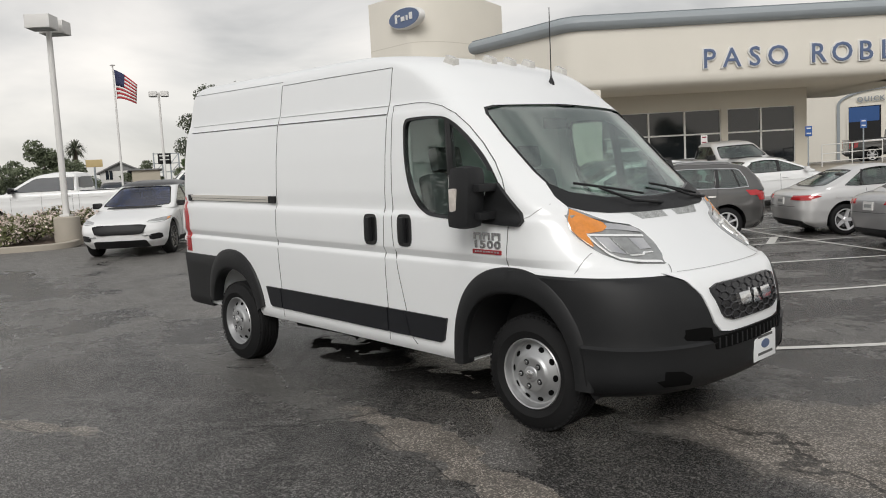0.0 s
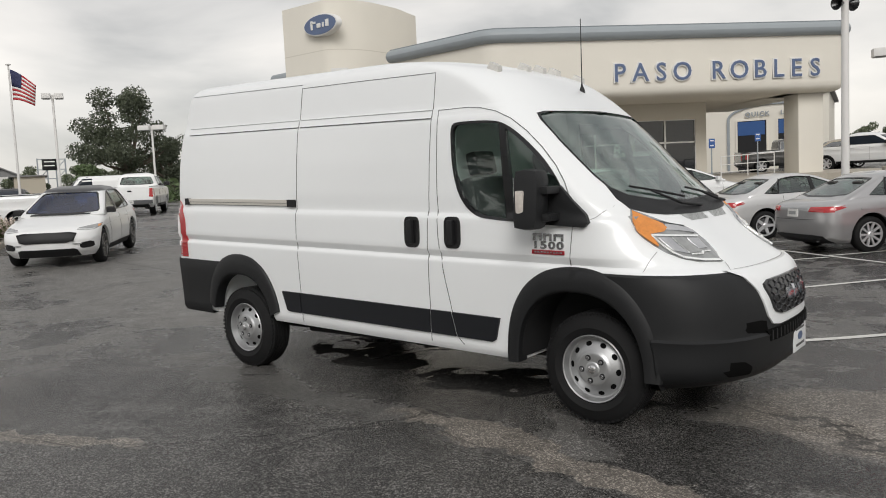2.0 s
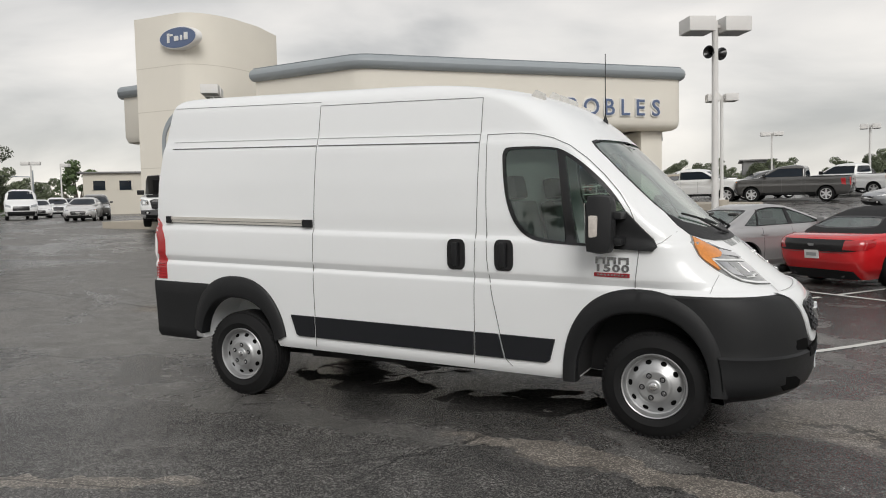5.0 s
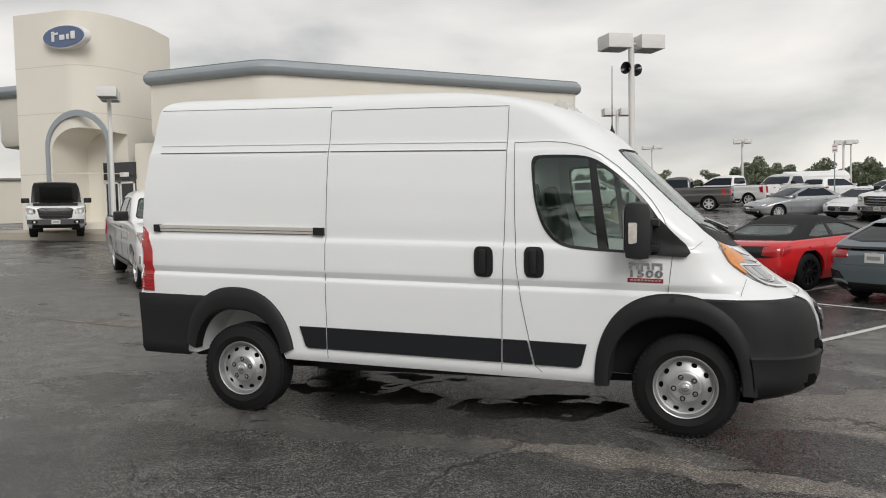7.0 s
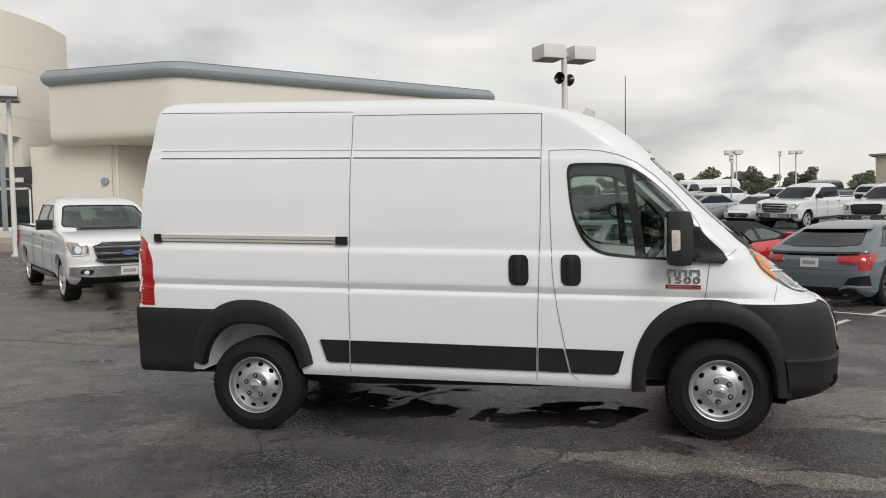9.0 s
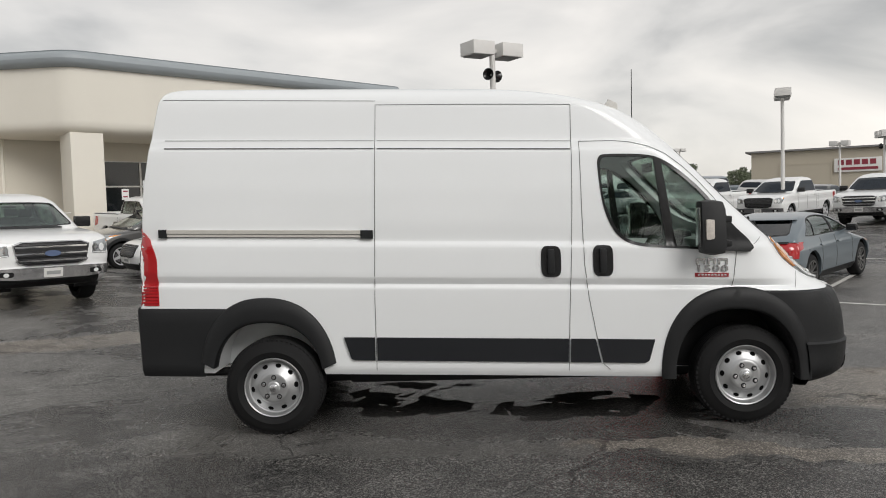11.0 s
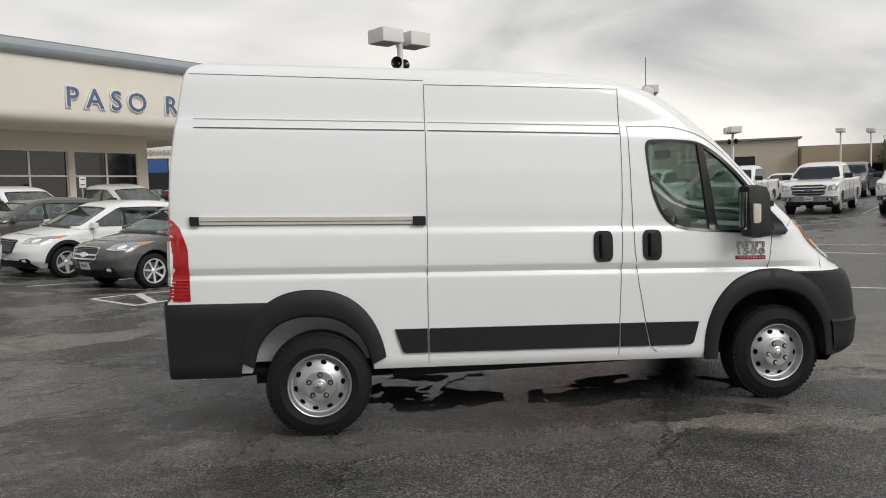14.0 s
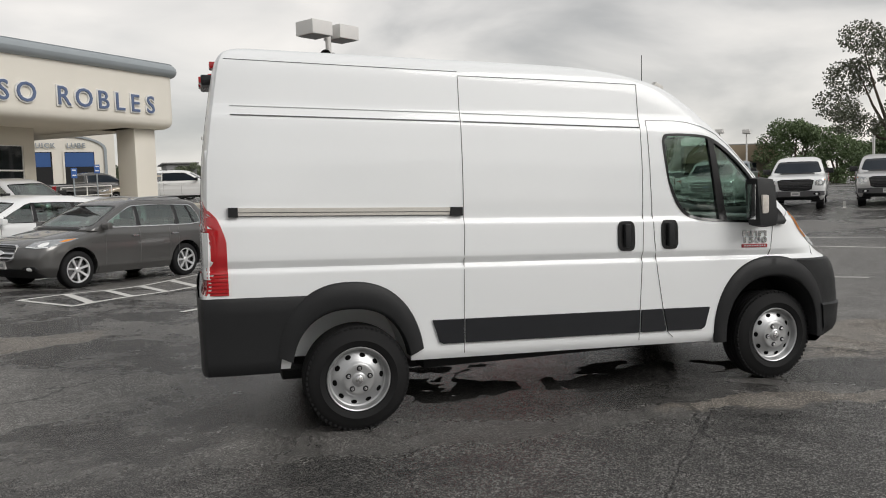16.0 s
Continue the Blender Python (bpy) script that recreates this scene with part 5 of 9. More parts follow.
    # canopy: rounded fascia, soffit and the grey tube along its top
    bm = bmesh.new()
    sweep(bm, FAS, [(-2.6, 4.90), (-0.60, 4.90), (-0.34, 4.93), (-0.14, 5.02), (-0.03, 5.18), (0.0, 5.40), (0.0, 7.55), (-0.5, 7.62), (-4.0, 7.62)])
    fas = part("fascia", bm, M_STUCCO, showroom, "cream rounded canopy fascia", smooth=50)
    bm = bmesh.new()
    inner = [(-19.8, 24.0), (-13.6, 23.4), (-3.2, 34.4), (-9.8, 41.0), (-19.8, 34.0)]
    prism(bm, inner, 4.93, 5.05)
    part("soffit", bm, M_STUCCO, fas, "cream soffit")
    bm = bmesh.new()
    sweep(bm, FAS, [(0.02 + 0.30 * math.cos(a), 7.70 + 0.30 * math.sin(a)) for a in [2 * math.pi * i / 16 for i in range(17)]])
    tube = part("roof_tube", bm, M_TUBE, showroom, "rounded grey metal roof edge", smooth=60)
    bm = bmesh.new()
    sweep(bm, FAS, [(-0.3, 7.93), (0.10, 7.98), (0.12, 8.02), (-0.3, 8.03)])
    part("roof_cap", bm, M_TUBE, tube)
    bm = bmesh.new()
    bmesh.ops.create_uvsphere(bm, u_segments=16, v_segments=8, radius=0.30, matrix=Matrix.Translation((FAS[0][0], FAS[0][1], 7.70)))
    part("tube_end", bm, M_TUBE, tube, smooth=60)
    # lettering on the fascia
    way = (Vector((-1.75, 34.45)) - Vector((-13.4, 22.55))).normalized()
    ang = math.degrees(math.atan2(way.y, way.x))
    nrm = Vector((way.y, -way.x))
    p0, p1 = Vector((-9.68, 26.94)), Vector((-3.25, 33.50))
    base = Vector((-13.4, 22.55))
    d0, d1 = (p0 - base).dot(way), (p1 - base).dot(way)
    text = "PASO ROBLES"
    adv = {"P": 1.0, "A": 1.05, "S": 1.0, "O": 1.1, " ": 0.72, "R": 1.05, "B": 1.0, "L": 0.9, "E": 0.95}
    pos, x = [], 0.0
    for a, b in zip(text, text[1:] + " "):
        pos.append(x)
        x += (adv[a] + adv[b]) / 2
    span = pos[-1]
    for ch, q in zip(text, pos):
        if ch == " ":
            continue
        c = base + way * (d0 + (d1 - d0) * q / span)
        m = Matrix.Translation((c.x + nrm.x * 0.10, c.y + nrm.y * 0.10, 5.93)) @ pose(0, 0, 0, 90, 0, ang)
        l = letters(ch, 1.12, 0.06, m, M_BLUE, "sign_letter", None, bold=0.005)
        tagged(l, "blue block letter %s with a pale edge on the fascia" % ch, "sign letter", "showroom lettering")
        back = letters(ch, 1.12, 0.12, Matrix.Translation((0, 0, -0.075)), M_WHITEP, "letter_edge", None, bold=0.062)
        back.parent = l
    # glazed wall under the canopy
    wa, wb = Vector((-17.2, 23.9)), Vector((-8.0, 33.45))
    wv = (wb - wa).normalized()
    W_ang = math.degrees(math.atan2(wv.y, wv.x))
    L = (wb - wa).length
    frame_m = Matrix.Translation((wa.x, wa.y, 0)) @ pose(0, 0, 0, 0, 0, W_ang)
    def wallbox(nm, x0, x1, z0, z1, mt, d0=0.0, d1=0.2, parent=showroom, lab=""):
        bm = bmesh.new()
        box(bm, x0, x1, d0, d1, z0, z1)
        bm.transform(frame_m)
        return part(nm, bm, mt, parent, lab)
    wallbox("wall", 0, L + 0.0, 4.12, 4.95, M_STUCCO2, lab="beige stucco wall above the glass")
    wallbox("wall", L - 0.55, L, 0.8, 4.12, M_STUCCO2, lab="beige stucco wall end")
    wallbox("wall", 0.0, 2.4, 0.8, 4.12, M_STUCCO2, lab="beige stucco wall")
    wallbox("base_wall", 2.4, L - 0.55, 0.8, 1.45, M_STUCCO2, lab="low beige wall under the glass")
    g0, g1 = 2.4, L - 0.55
    thick = L - 4.05
    stops = [g0 + (thick - g0) * i / 4 for i in range(5)]
    stops2 = [thick + 0.30, (thick + 0.30 + g1) / 2, g1]
    wallbox("pilaster", thick, thick + 0.30, 1.45, 4.12, M_STUCCO2, -0.06, 0.2, lab="beige pilaster")
    for a, b in list(zip(stops, stops[1:])) + list(zip(stops2, stops2[1:])):
        for z0, z1 in ((1.45, 3.0), (3.0, 4.12)):
            w = wallbox("window_pane", a, b, z0, z1, M_SHOWGLASS, 0.10, 0.13, lab="dark showroom window pane")
            for x0, x1, y0, y1 in ((a, b, z1 - 0.04, z1), (a, a + 0.05, z0, z1), (b - 0.03, b, z0, z1), (a, b, z0, z0 + 0.03)):
                wallbox("window_frame", x0, x1, y0, y1, M_WHITEP, 0.04, 0.12, w)
    # side wall going back, columns
    bm = bmesh.new()
    prism(bm, [(wb.x, wb.y), (wb.x - 0.15, wb.y + 0.15), (-13.0, 38.5), (-13.2, 38.2)], 0.8, 4.95)
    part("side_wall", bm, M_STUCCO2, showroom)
    for cx, cy, w, lab in ((-3.72, 34.45, 0.62, ""), (-13.55, 23.55, 0.62, "")):
        bm = bmesh.new()
        m = Matrix.Translation((cx, cy, 0)) @ pose(0, 0, 0, 0, 0, 45)
        box(bm, -w, w, -w, w, 0.9, 4.95, 0.04, m)
        part("column", bm, M_STUCCO, showroom, "cream stucco column")
    # wing beyond the tower
    bm = bmesh.new()
    wing = [(-26.2, 23.6), (-28.6, 23.8)] + corner((-28.6, 23.8), (-29.4, 24.0), (-29.6, 34.0), 0.5, 4) + [(-29.6, 36.0)]
    wing = wing[::-1]
    sweep(bm, [(-29.6, 36.0), (-29.4, 24.2), (-28.9, 23.75), (-26.0, 23.6)][::1], [(-1.5, 5.05), (-0.5, 5.05), (-0.15, 5.12), (0.0, 5.40), (0.0, 7.55), (-1.5, 7.6)])
    part("wing_fascia", bm, M_STUCCO, showroom, "cream rounded side fascia", smooth=50)
    bm = bmesh.new()
    sweep(bm, [(-29.6, 36.0), (-29.4, 24.2), (-28.9, 23.75), (-26.0, 23.6)], [(0.02 + 0.30 * math.cos(a), 7.75 + 0.30 * math.sin(a)) for a in [2 * math.pi * i / 12 for i in range(13)]])
    part("wing_tube", bm, M_TUBE, showroom, "rounded grey roof edge", smooth=60)
    bm = bmesh.new()
    prism(bm, [(-27.5, 26.0), (-26.1, 26.0), (-26.1, 36), (-27.5, 36)], 0.8, 5.1)
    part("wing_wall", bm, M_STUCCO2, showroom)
    # the showroom's rear bulk, closing it off
    bm = bmesh.new()
    prism(bm, [(-19.4, 26.5), (-16.9, 24.6), (-9.5, 32.4), (-14.0, 37.5), (-19.4, 36)], 0.8, 4.9)
    part("inner_room", bm, M_DARK, showroom, "dark interior behind the glass")
    # wall lamp and speaker on the tower side
    bm = bmesh.new()
    lathe(bm, [(0.16, 0.0), (0.16, -0.10), (0.11, -0.12), (0.001, -0.12)], 20, at=(-17.6, 23.98, 3.35), caps=False)
    part("wall_lamp", bm, M_TUBE, showroom, "round grey wall lamp")
    # a wall joining tower and glass
    bm = bmesh.new()
    box(bm, -21.2, -17.0, 24.0, 24.3, 0.7, 4.95)
    part("wall", bm, M_STUCCO, showroom, "cream stucco wall")


showroom_shell()


# pavement in front of the showroom
def pavement():
    bm = bmesh.new()
    poly = [(-25.0, 18.7), (-17.6, 18.4), (-16.6, 19.0), (-13.0, 21.0), (-2.2, 32.2), (1.6, 32.6), (2.0, 33.4), (-3.0, 38.0), (-12.0, 41.0), (-25.5, 30.0)]
    top = [bm.verts.new((x, y, max(gz(x, y) + 0.15, min(FL, gz(x, y) + 0.30)))) for x, y in poly]
    lo = [bm.verts.new((x, y, gz(x, y) - 0.3)) for x, y in poly]
    bm.faces.new(top)
    for i in range(len(poly)):
        j = (i + 1) % len(poly)
        bm.faces.new((lo[i], lo[j], top[j], top[i]))
    return tagged(part("pavement", bm, M_CONC, smooth=None), "tan concrete pavement round the showroom", "pavement", kind="structure")


pavement()


# ---- other vehicles ----
UA, UB = Vector((0.7071, 0.7071, 0)), Vector((0.7071, -0.7071, 0))


def lot(u, s, lift=0.0):
    """A place in the lot: u metres along the stalls, s metres across them."""
    p = UA * u + UB * s
    return Vector((p.x, p.y, gz(p.x, p.y) + lift))


def stand(p, heading):
    """A pose on the sloping lot, facing heading degrees from +x."""
    c, s = math.cos(radians(heading)), math.sin(radians(heading))
    d = 1.3
    up = gz(p[0] + d * c, p[1] + d * s) - gz(p[0] - d * c, p[1] - d * s)
    z = (gz(p[0] + d * c, p[1] + d * s) + gz(p[0] - d * c, p[1] - d * s)) / 2
    side = gz(p[0] + s * 0.8, p[1] - c * 0.8) - gz(p[0] - s * 0.8, p[1] + c * 0.8)
    return pose(p[0], p[1], z, 0, 0, heading) @ pose(0, 0, 0, -math.degrees(math.atan2(side, 1.6)), -math.degrees(math.atan2(up, 2 * d)), 0)


SPECS = {
    "sedan": dict(dlo=(0.25, 0.16), kick=0.30, bow=0.035, drop=0.0, bars=((-1.02, 0.10),), wb=2.75, r=0.33, top=1.0, zt=1.36, hz=1.455, bx=(-0.15,), track=0.80,
        F=[(0.20, 2.20), (0.32, 2.33), (0.50, 2.36), (0.62, 2.32), (0.70, 2.18), (0.76, 1.95), (0.84, 1.55), (0.92, 1.18), (1.0, 0.95)],
        R=[(0.20, -2.15), (0.32, -2.30), (0.60, -2.36), (0.86, -2.34), (0.95, -2.26), (1.0, -2.02)],
        W=[(0.20, 0.80), (0.30, 0.88), (0.55, 0.92), (0.80, 0.91), (0.95, 0.88), (1.0, 0.85)],
        F2=[(1.0, 1.0), (1.36, 0.12), (1.42, -0.10), (1.455, -0.35)], R2=[(1.0, -1.90), (1.04, -1.82), (1.36, -1.05), (1.42, -0.90), (1.455, -0.70)],
        W2=[(1.0, 0.85), (1.2, 0.76), (1.36, 0.67), (1.42, 0.60), (1.455, 0.46)], hl=(0.62, 0.74), tl=(0.74, 0.90), grille=(0.40, 0.62), gy=0.45),
    "suv": dict(dlo=(0.25, 0.30), kick=0.10, bow=0.02, bars=((-1.62, 0.14), (0.62, -0.10)), sill=0.10, wb=2.65, r=0.35, top=1.08, zt=1.54, hz=1.68, bx=(-0.10, -1.12), track=0.80,
        F=[(0.24, 2.10), (0.40, 2.24), (0.60, 2.27), (0.80, 2.20), (0.90, 2.02), (0.98, 1.65), (1.08, 1.10)],
        R=[(0.24, -2.10), (0.40, -2.25), (0.70, -2.28), (1.0, -2.26), (1.08, -2.22)],
        W=[(0.24, 0.82), (0.40, 0.90), (0.70, 0.92), (1.0, 0.90), (1.08, 0.87)],
        F2=[(1.08, 1.12), (1.54, 0.22), (1.62, 0.0), (1.68, -0.45)], R2=[(1.08, -2.22), (1.30, -2.12), (1.54, -1.92), (1.62, -1.75), (1.68, -1.35)],
        W2=[(1.08, 0.87), (1.3, 0.80), (1.54, 0.70), (1.62, 0.62), (1.68, 0.46)], hl=(0.78, 0.93), tl=(0.85, 1.3), grille=(0.55, 0.85), gy=0.42),
    "crossover": dict(dlo=(0.27, 0.18), kick=0.42, bow=0.04, drop=0.0, bars=((-1.15, 0.10),), sill=0.06, wb=2.98, r=0.36, top=1.02, zt=1.48, hz=1.61, bx=(-0.15,), track=0.81,
        F=[(0.22, 2.22), (0.36, 2.36), (0.58, 2.40), (0.74, 2.34), (0.84, 2.10), (0.92, 1.70), (1.02, 1.22)],
        R=[(0.22, -2.15), (0.40, -2.30), (0.75, -2.35), (1.0, -2.30), (1.02, -2.26)],
        W=[(0.22, 0.84), (0.36, 0.92), (0.62, 0.94), (0.92, 0.91), (1.02, 0.86)],
        F2=[(1.02, 1.25), (1.48, 0.25), (1.56, 0.0), (1.61, -0.40)], R2=[(1.02, -2.24), (1.14, -2.05), (1.48, -1.40), (1.56, -1.15), (1.61, -0.80)],
        W2=[(1.02, 0.86), (1.25, 0.77), (1.48, 0.67), (1.56, 0.60), (1.61, 0.44)], hl=(0.745, 0.835), tl=(0.85, 1.0), grille=(0.52, 0.73), gy=0.58),
    "hatch": dict(dlo=(0.25, 0.22), kick=0.30, bow=0.04, drop=0.0, bars=((-1.10, 0.12),), sill=0.04, wb=2.70, r=0.335, top=0.96, zt=1.30, hz=1.39, bx=(-0.15,), track=0.80,
        F=[(0.20, 2.15), (0.32, 2.26), (0.50, 2.30), (0.62, 2.26), (0.70, 2.10), (0.76, 1.85), (0.84, 1.45), (0.96, 0.98)],
        R=[(0.20, -2.05), (0.32, -2.22), (0.60, -2.26), (0.86, -2.25), (0.96, -2.15)],
        W=[(0.20, 0.80), (0.30, 0.88), (0.55, 0.91), (0.80, 0.90), (0.96, 0.84)],
        F2=[(0.96, 1.0), (1.30, 0.15), (1.35, -0.10), (1.39, -0.40)], R2=[(0.96, -2.12), (1.04, -1.98), (1.30, -1.30), (1.35, -1.08), (1.39, -0.80)],
        W2=[(0.96, 0.84), (1.15, 0.77), (1.30, 0.66), (1.35, 0.59), (1.39, 0.44)], hl=(0.60, 0.72), tl=(0.76, 0.93), grille=(0.40, 0.60), gy=0.5),
    "convertible": dict(dlo=(0.25, 0.36), kick=0.12, bow=0.02, sill=0.05, wb=2.72, r=0.35, top=0.96, zt=1.24, hz=1.38, bx=(-0.55,), track=0.82,
        F=[(0.18, 2.28), (0.35, 2.40), (0.55, 2.40), (0.68, 2.26), (0.78, 1.90), (0.86, 1.35), (0.96, 0.78)],
        R=[(0.18, -2.20), (0.50, -2.36), (0.82, -2.38), (0.92, -2.32), (0.96, -2.15)],
        W=[(0.18, 0.82), (0.35, 0.92), (0.60, 0.95), (0.82, 0.94), (0.92, 0.90), (0.96, 0.84)],
        F2=[(0.96, 0.80), (1.24, 0.10), (1.34, -0.15), (1.38, -0.45)], R2=[(0.96, -1.80), (1.02, -1.72), (1.24, -1.18), (1.34, -0.90), (1.38, -0.65)],
        W2=[(0.96, 0.84), (1.12, 0.76), (1.24, 0.68), (1.34, 0.58), (1.38, 0.42)], hl=(0.60, 0.72), tl=(0.70, 0.88), grille=(0.40, 0.60), gy=0.5),
    "pickup": dict(dlo=(0.26, 0.12), bow=0.012, sill=0.06, wb=3.70, r=0.40, top=1.30, zt=1.77, hz=1.93, bx=(0.30, -0.66), track=0.86,
        F=[(0.36, 2.60), (0.46, 2.76), (0.80, 2.82), (1.08, 2.81), (1.15, 2.76), (1.20, 2.62), (1.25, 2.20), (1.30, 1.50)],
        R=[(0.36, -2.85), (0.50, -3.0), (0.70, -3.02), (1.30, -3.0)],
        W=[(0.36, 0.90), (0.50, 0.98), (0.88, 1.01), (0.93, 0.995), (1.20, 0.995), (1.27, 0.97), (1.30, 0.93)],
        F2=[(1.30, 1.55), (1.77, 0.74), (1.87, 0.45), (1.93, 0.0)], R2=[(1.30, -0.85), (1.77, -0.80), (1.87, -0.72), (1.93, -0.45)],
        W2=[(1.30, 0.945), (1.55, 0.87), (1.77, 0.79), (1.87, 0.70), (1.93, 0.52)], hl=(0.88, 1.12), tl=(0.82, 1.22), grille=(0.72, 1.13), gy=0.62),
}


def spoke_wheel(r, width=0.22, spokes=5, rim=M_STEEL, k=0.68):
    """A tyre with an alloy rim; its outer face looks along -y."""
    bm = bmesh.new()
    q = r * k
    lathe(bm, [(q, 0.03), (q + 0.01, 0.008), (r * 0.86, 0.0), (r - 0.02, 0.014), (r, 0.04), (r, width - 0.03), (r - 0.03, width), (q, width - 0.01)], 36, close=True)
    tyre = part("wheel", bm, M_TYRE, None, "black tyre on an alloy rim", smooth=45)
    bm = bmesh.new()
    lathe(bm, [(q + 0.012, 0.02), (q + 0.008, 0.006), (q - 0.012, 0.010), (q - 0.02, 0.10), (0.05, 0.11), (0.001, 0.11)], 36, caps=False)
    part("rim", bm, M_DARK, tyre, smooth=45)
    bm = bmesh.new()
    lathe(bm, [(q * 0.70, 0.085), (q * 0.70, 0.075), (q * 0.32, 0.075)], 28, caps=False)
    part("brake_disc", bm, M_BRAKE, tyre, "grey brake disc", smooth=45)
    bm = bmesh.new()
    lathe(bm, [(q + 0.012, 0.016), (q + 0.006, 0.001), (q - 0.014, 0.004), (q - 0.020, 0.035)], 36, caps=False)
    lathe(bm, [(r * 0.17, 0.050), (r * 0.155, 0.022), (0.045, 0.018), (0.035, 0.012), (0.001, 0.012)], 18, caps=False)
    for i in range(spokes):
        m = Matrix.Rotation(2 * math.pi * i / spokes, 4, "Y")
        b = bmesh.new()
        box(b, 0.04, q - 0.006, 0.010, 0.040, -1.0, 1.0, 0)
        for v in b.verts:
            # broad at the hub, forked slimmer at the rim, dished inwards
            u = v.co.x / q
            v.co.z *= r * ((0.085 + 0.035 * (u < 0.5)) if spokes < 7 else (0.045 + 0.02 * (u > 0.5)))
            v.co.y += 0.022 * (u < 0.5)
        b.transform(m)
        me = bpy.data.meshes.new("spoke")
        b.to_mesh(me)
        b.free()
        bm.from_mesh(me)
        bpy.data.meshes.remove(me)
    part("spokes", bm, rim, tyre, "alloy spokes", smooth=30)
    return tyre


M_ALLOY = mat("bright_alloy", (0.74, 0.74, 0.75), 0.32, metal=0.5, var=0.04, scale=20)
M_BRAKE = mat("grey_cast_iron", (0.16, 0.16, 0.165), 0.5, metal=0.7, var=0.2, scale=30)
M_CARGLASS = glass_mat("green_tinted_car_glass", (0.62, 0.72, 0.68), 0.15)
# blue tint paints the sky's reflection into the crossover's windscreen
M_SKYGLASS = glass_mat("sky_toned_car_glass", (0.20, 0.29, 0.60), 0.09)
M_PRIVACY = glass_mat("dark_tinted_car_glass", (0.20, 0.22, 0.22), 0.10)
M_CARSEAT = mat("dark_car_upholstery", (0.06, 0.058, 0.056), 0.85, var=0.25, scale=20, bump=0.2, bscale=200)


def lattice(shell, bm, poly, which, off, n, gap, **kw):
    """Level bars across an opening on the front or rear."""
    zs = [p[1] for p in poly]
    lo_, hi_ = min(zs), max(zs)
    for i in range(1, n):
        z = lo_ + (hi_ - lo_) * i / n
        xs = []
        for (y0, a), (y1, b) in zip(poly, poly[1:] + poly[:1]):
            if (a - z) * (b - z) <= 0 and a != b:
                xs.append(y0 + (y1 - y0) * (z - a) / (b - a))
        y0, y1 = min(xs) + 0.01, max(xs) - 0.01
        shell.end_patch(bm, [(y0, z - gap), (y0, z + gap), (y1, z + gap), (y1, z - gap)], which, off=off, thick=0.02, ny=10, nz=1)
    return bm


def edging(shell, poly, side, w, off, which=None):
    """A narrow raised frame that follows an outline on the flank, or on the front or rear."""
    bm = bmesh.new()
    inner = shrink(poly, w)
    sgn = -1 if which == "rear" else 1
    def at(p, o):
        if which is None:
            return shell.tilt((p[0], side * (shell.half(*p) + o), p[1]))
        f = shell.front if which == "front" else shell.rear
        return shell.tilt((f(*p) + sgn * o, p[0], p[1]))
    grid(bm, [[at(p, off - 0.03), at(p, off), at(q, off), at(q, off - 0.03)] for p, q in zip(poly + poly[:1], inner + inner[:1])])
    return bm


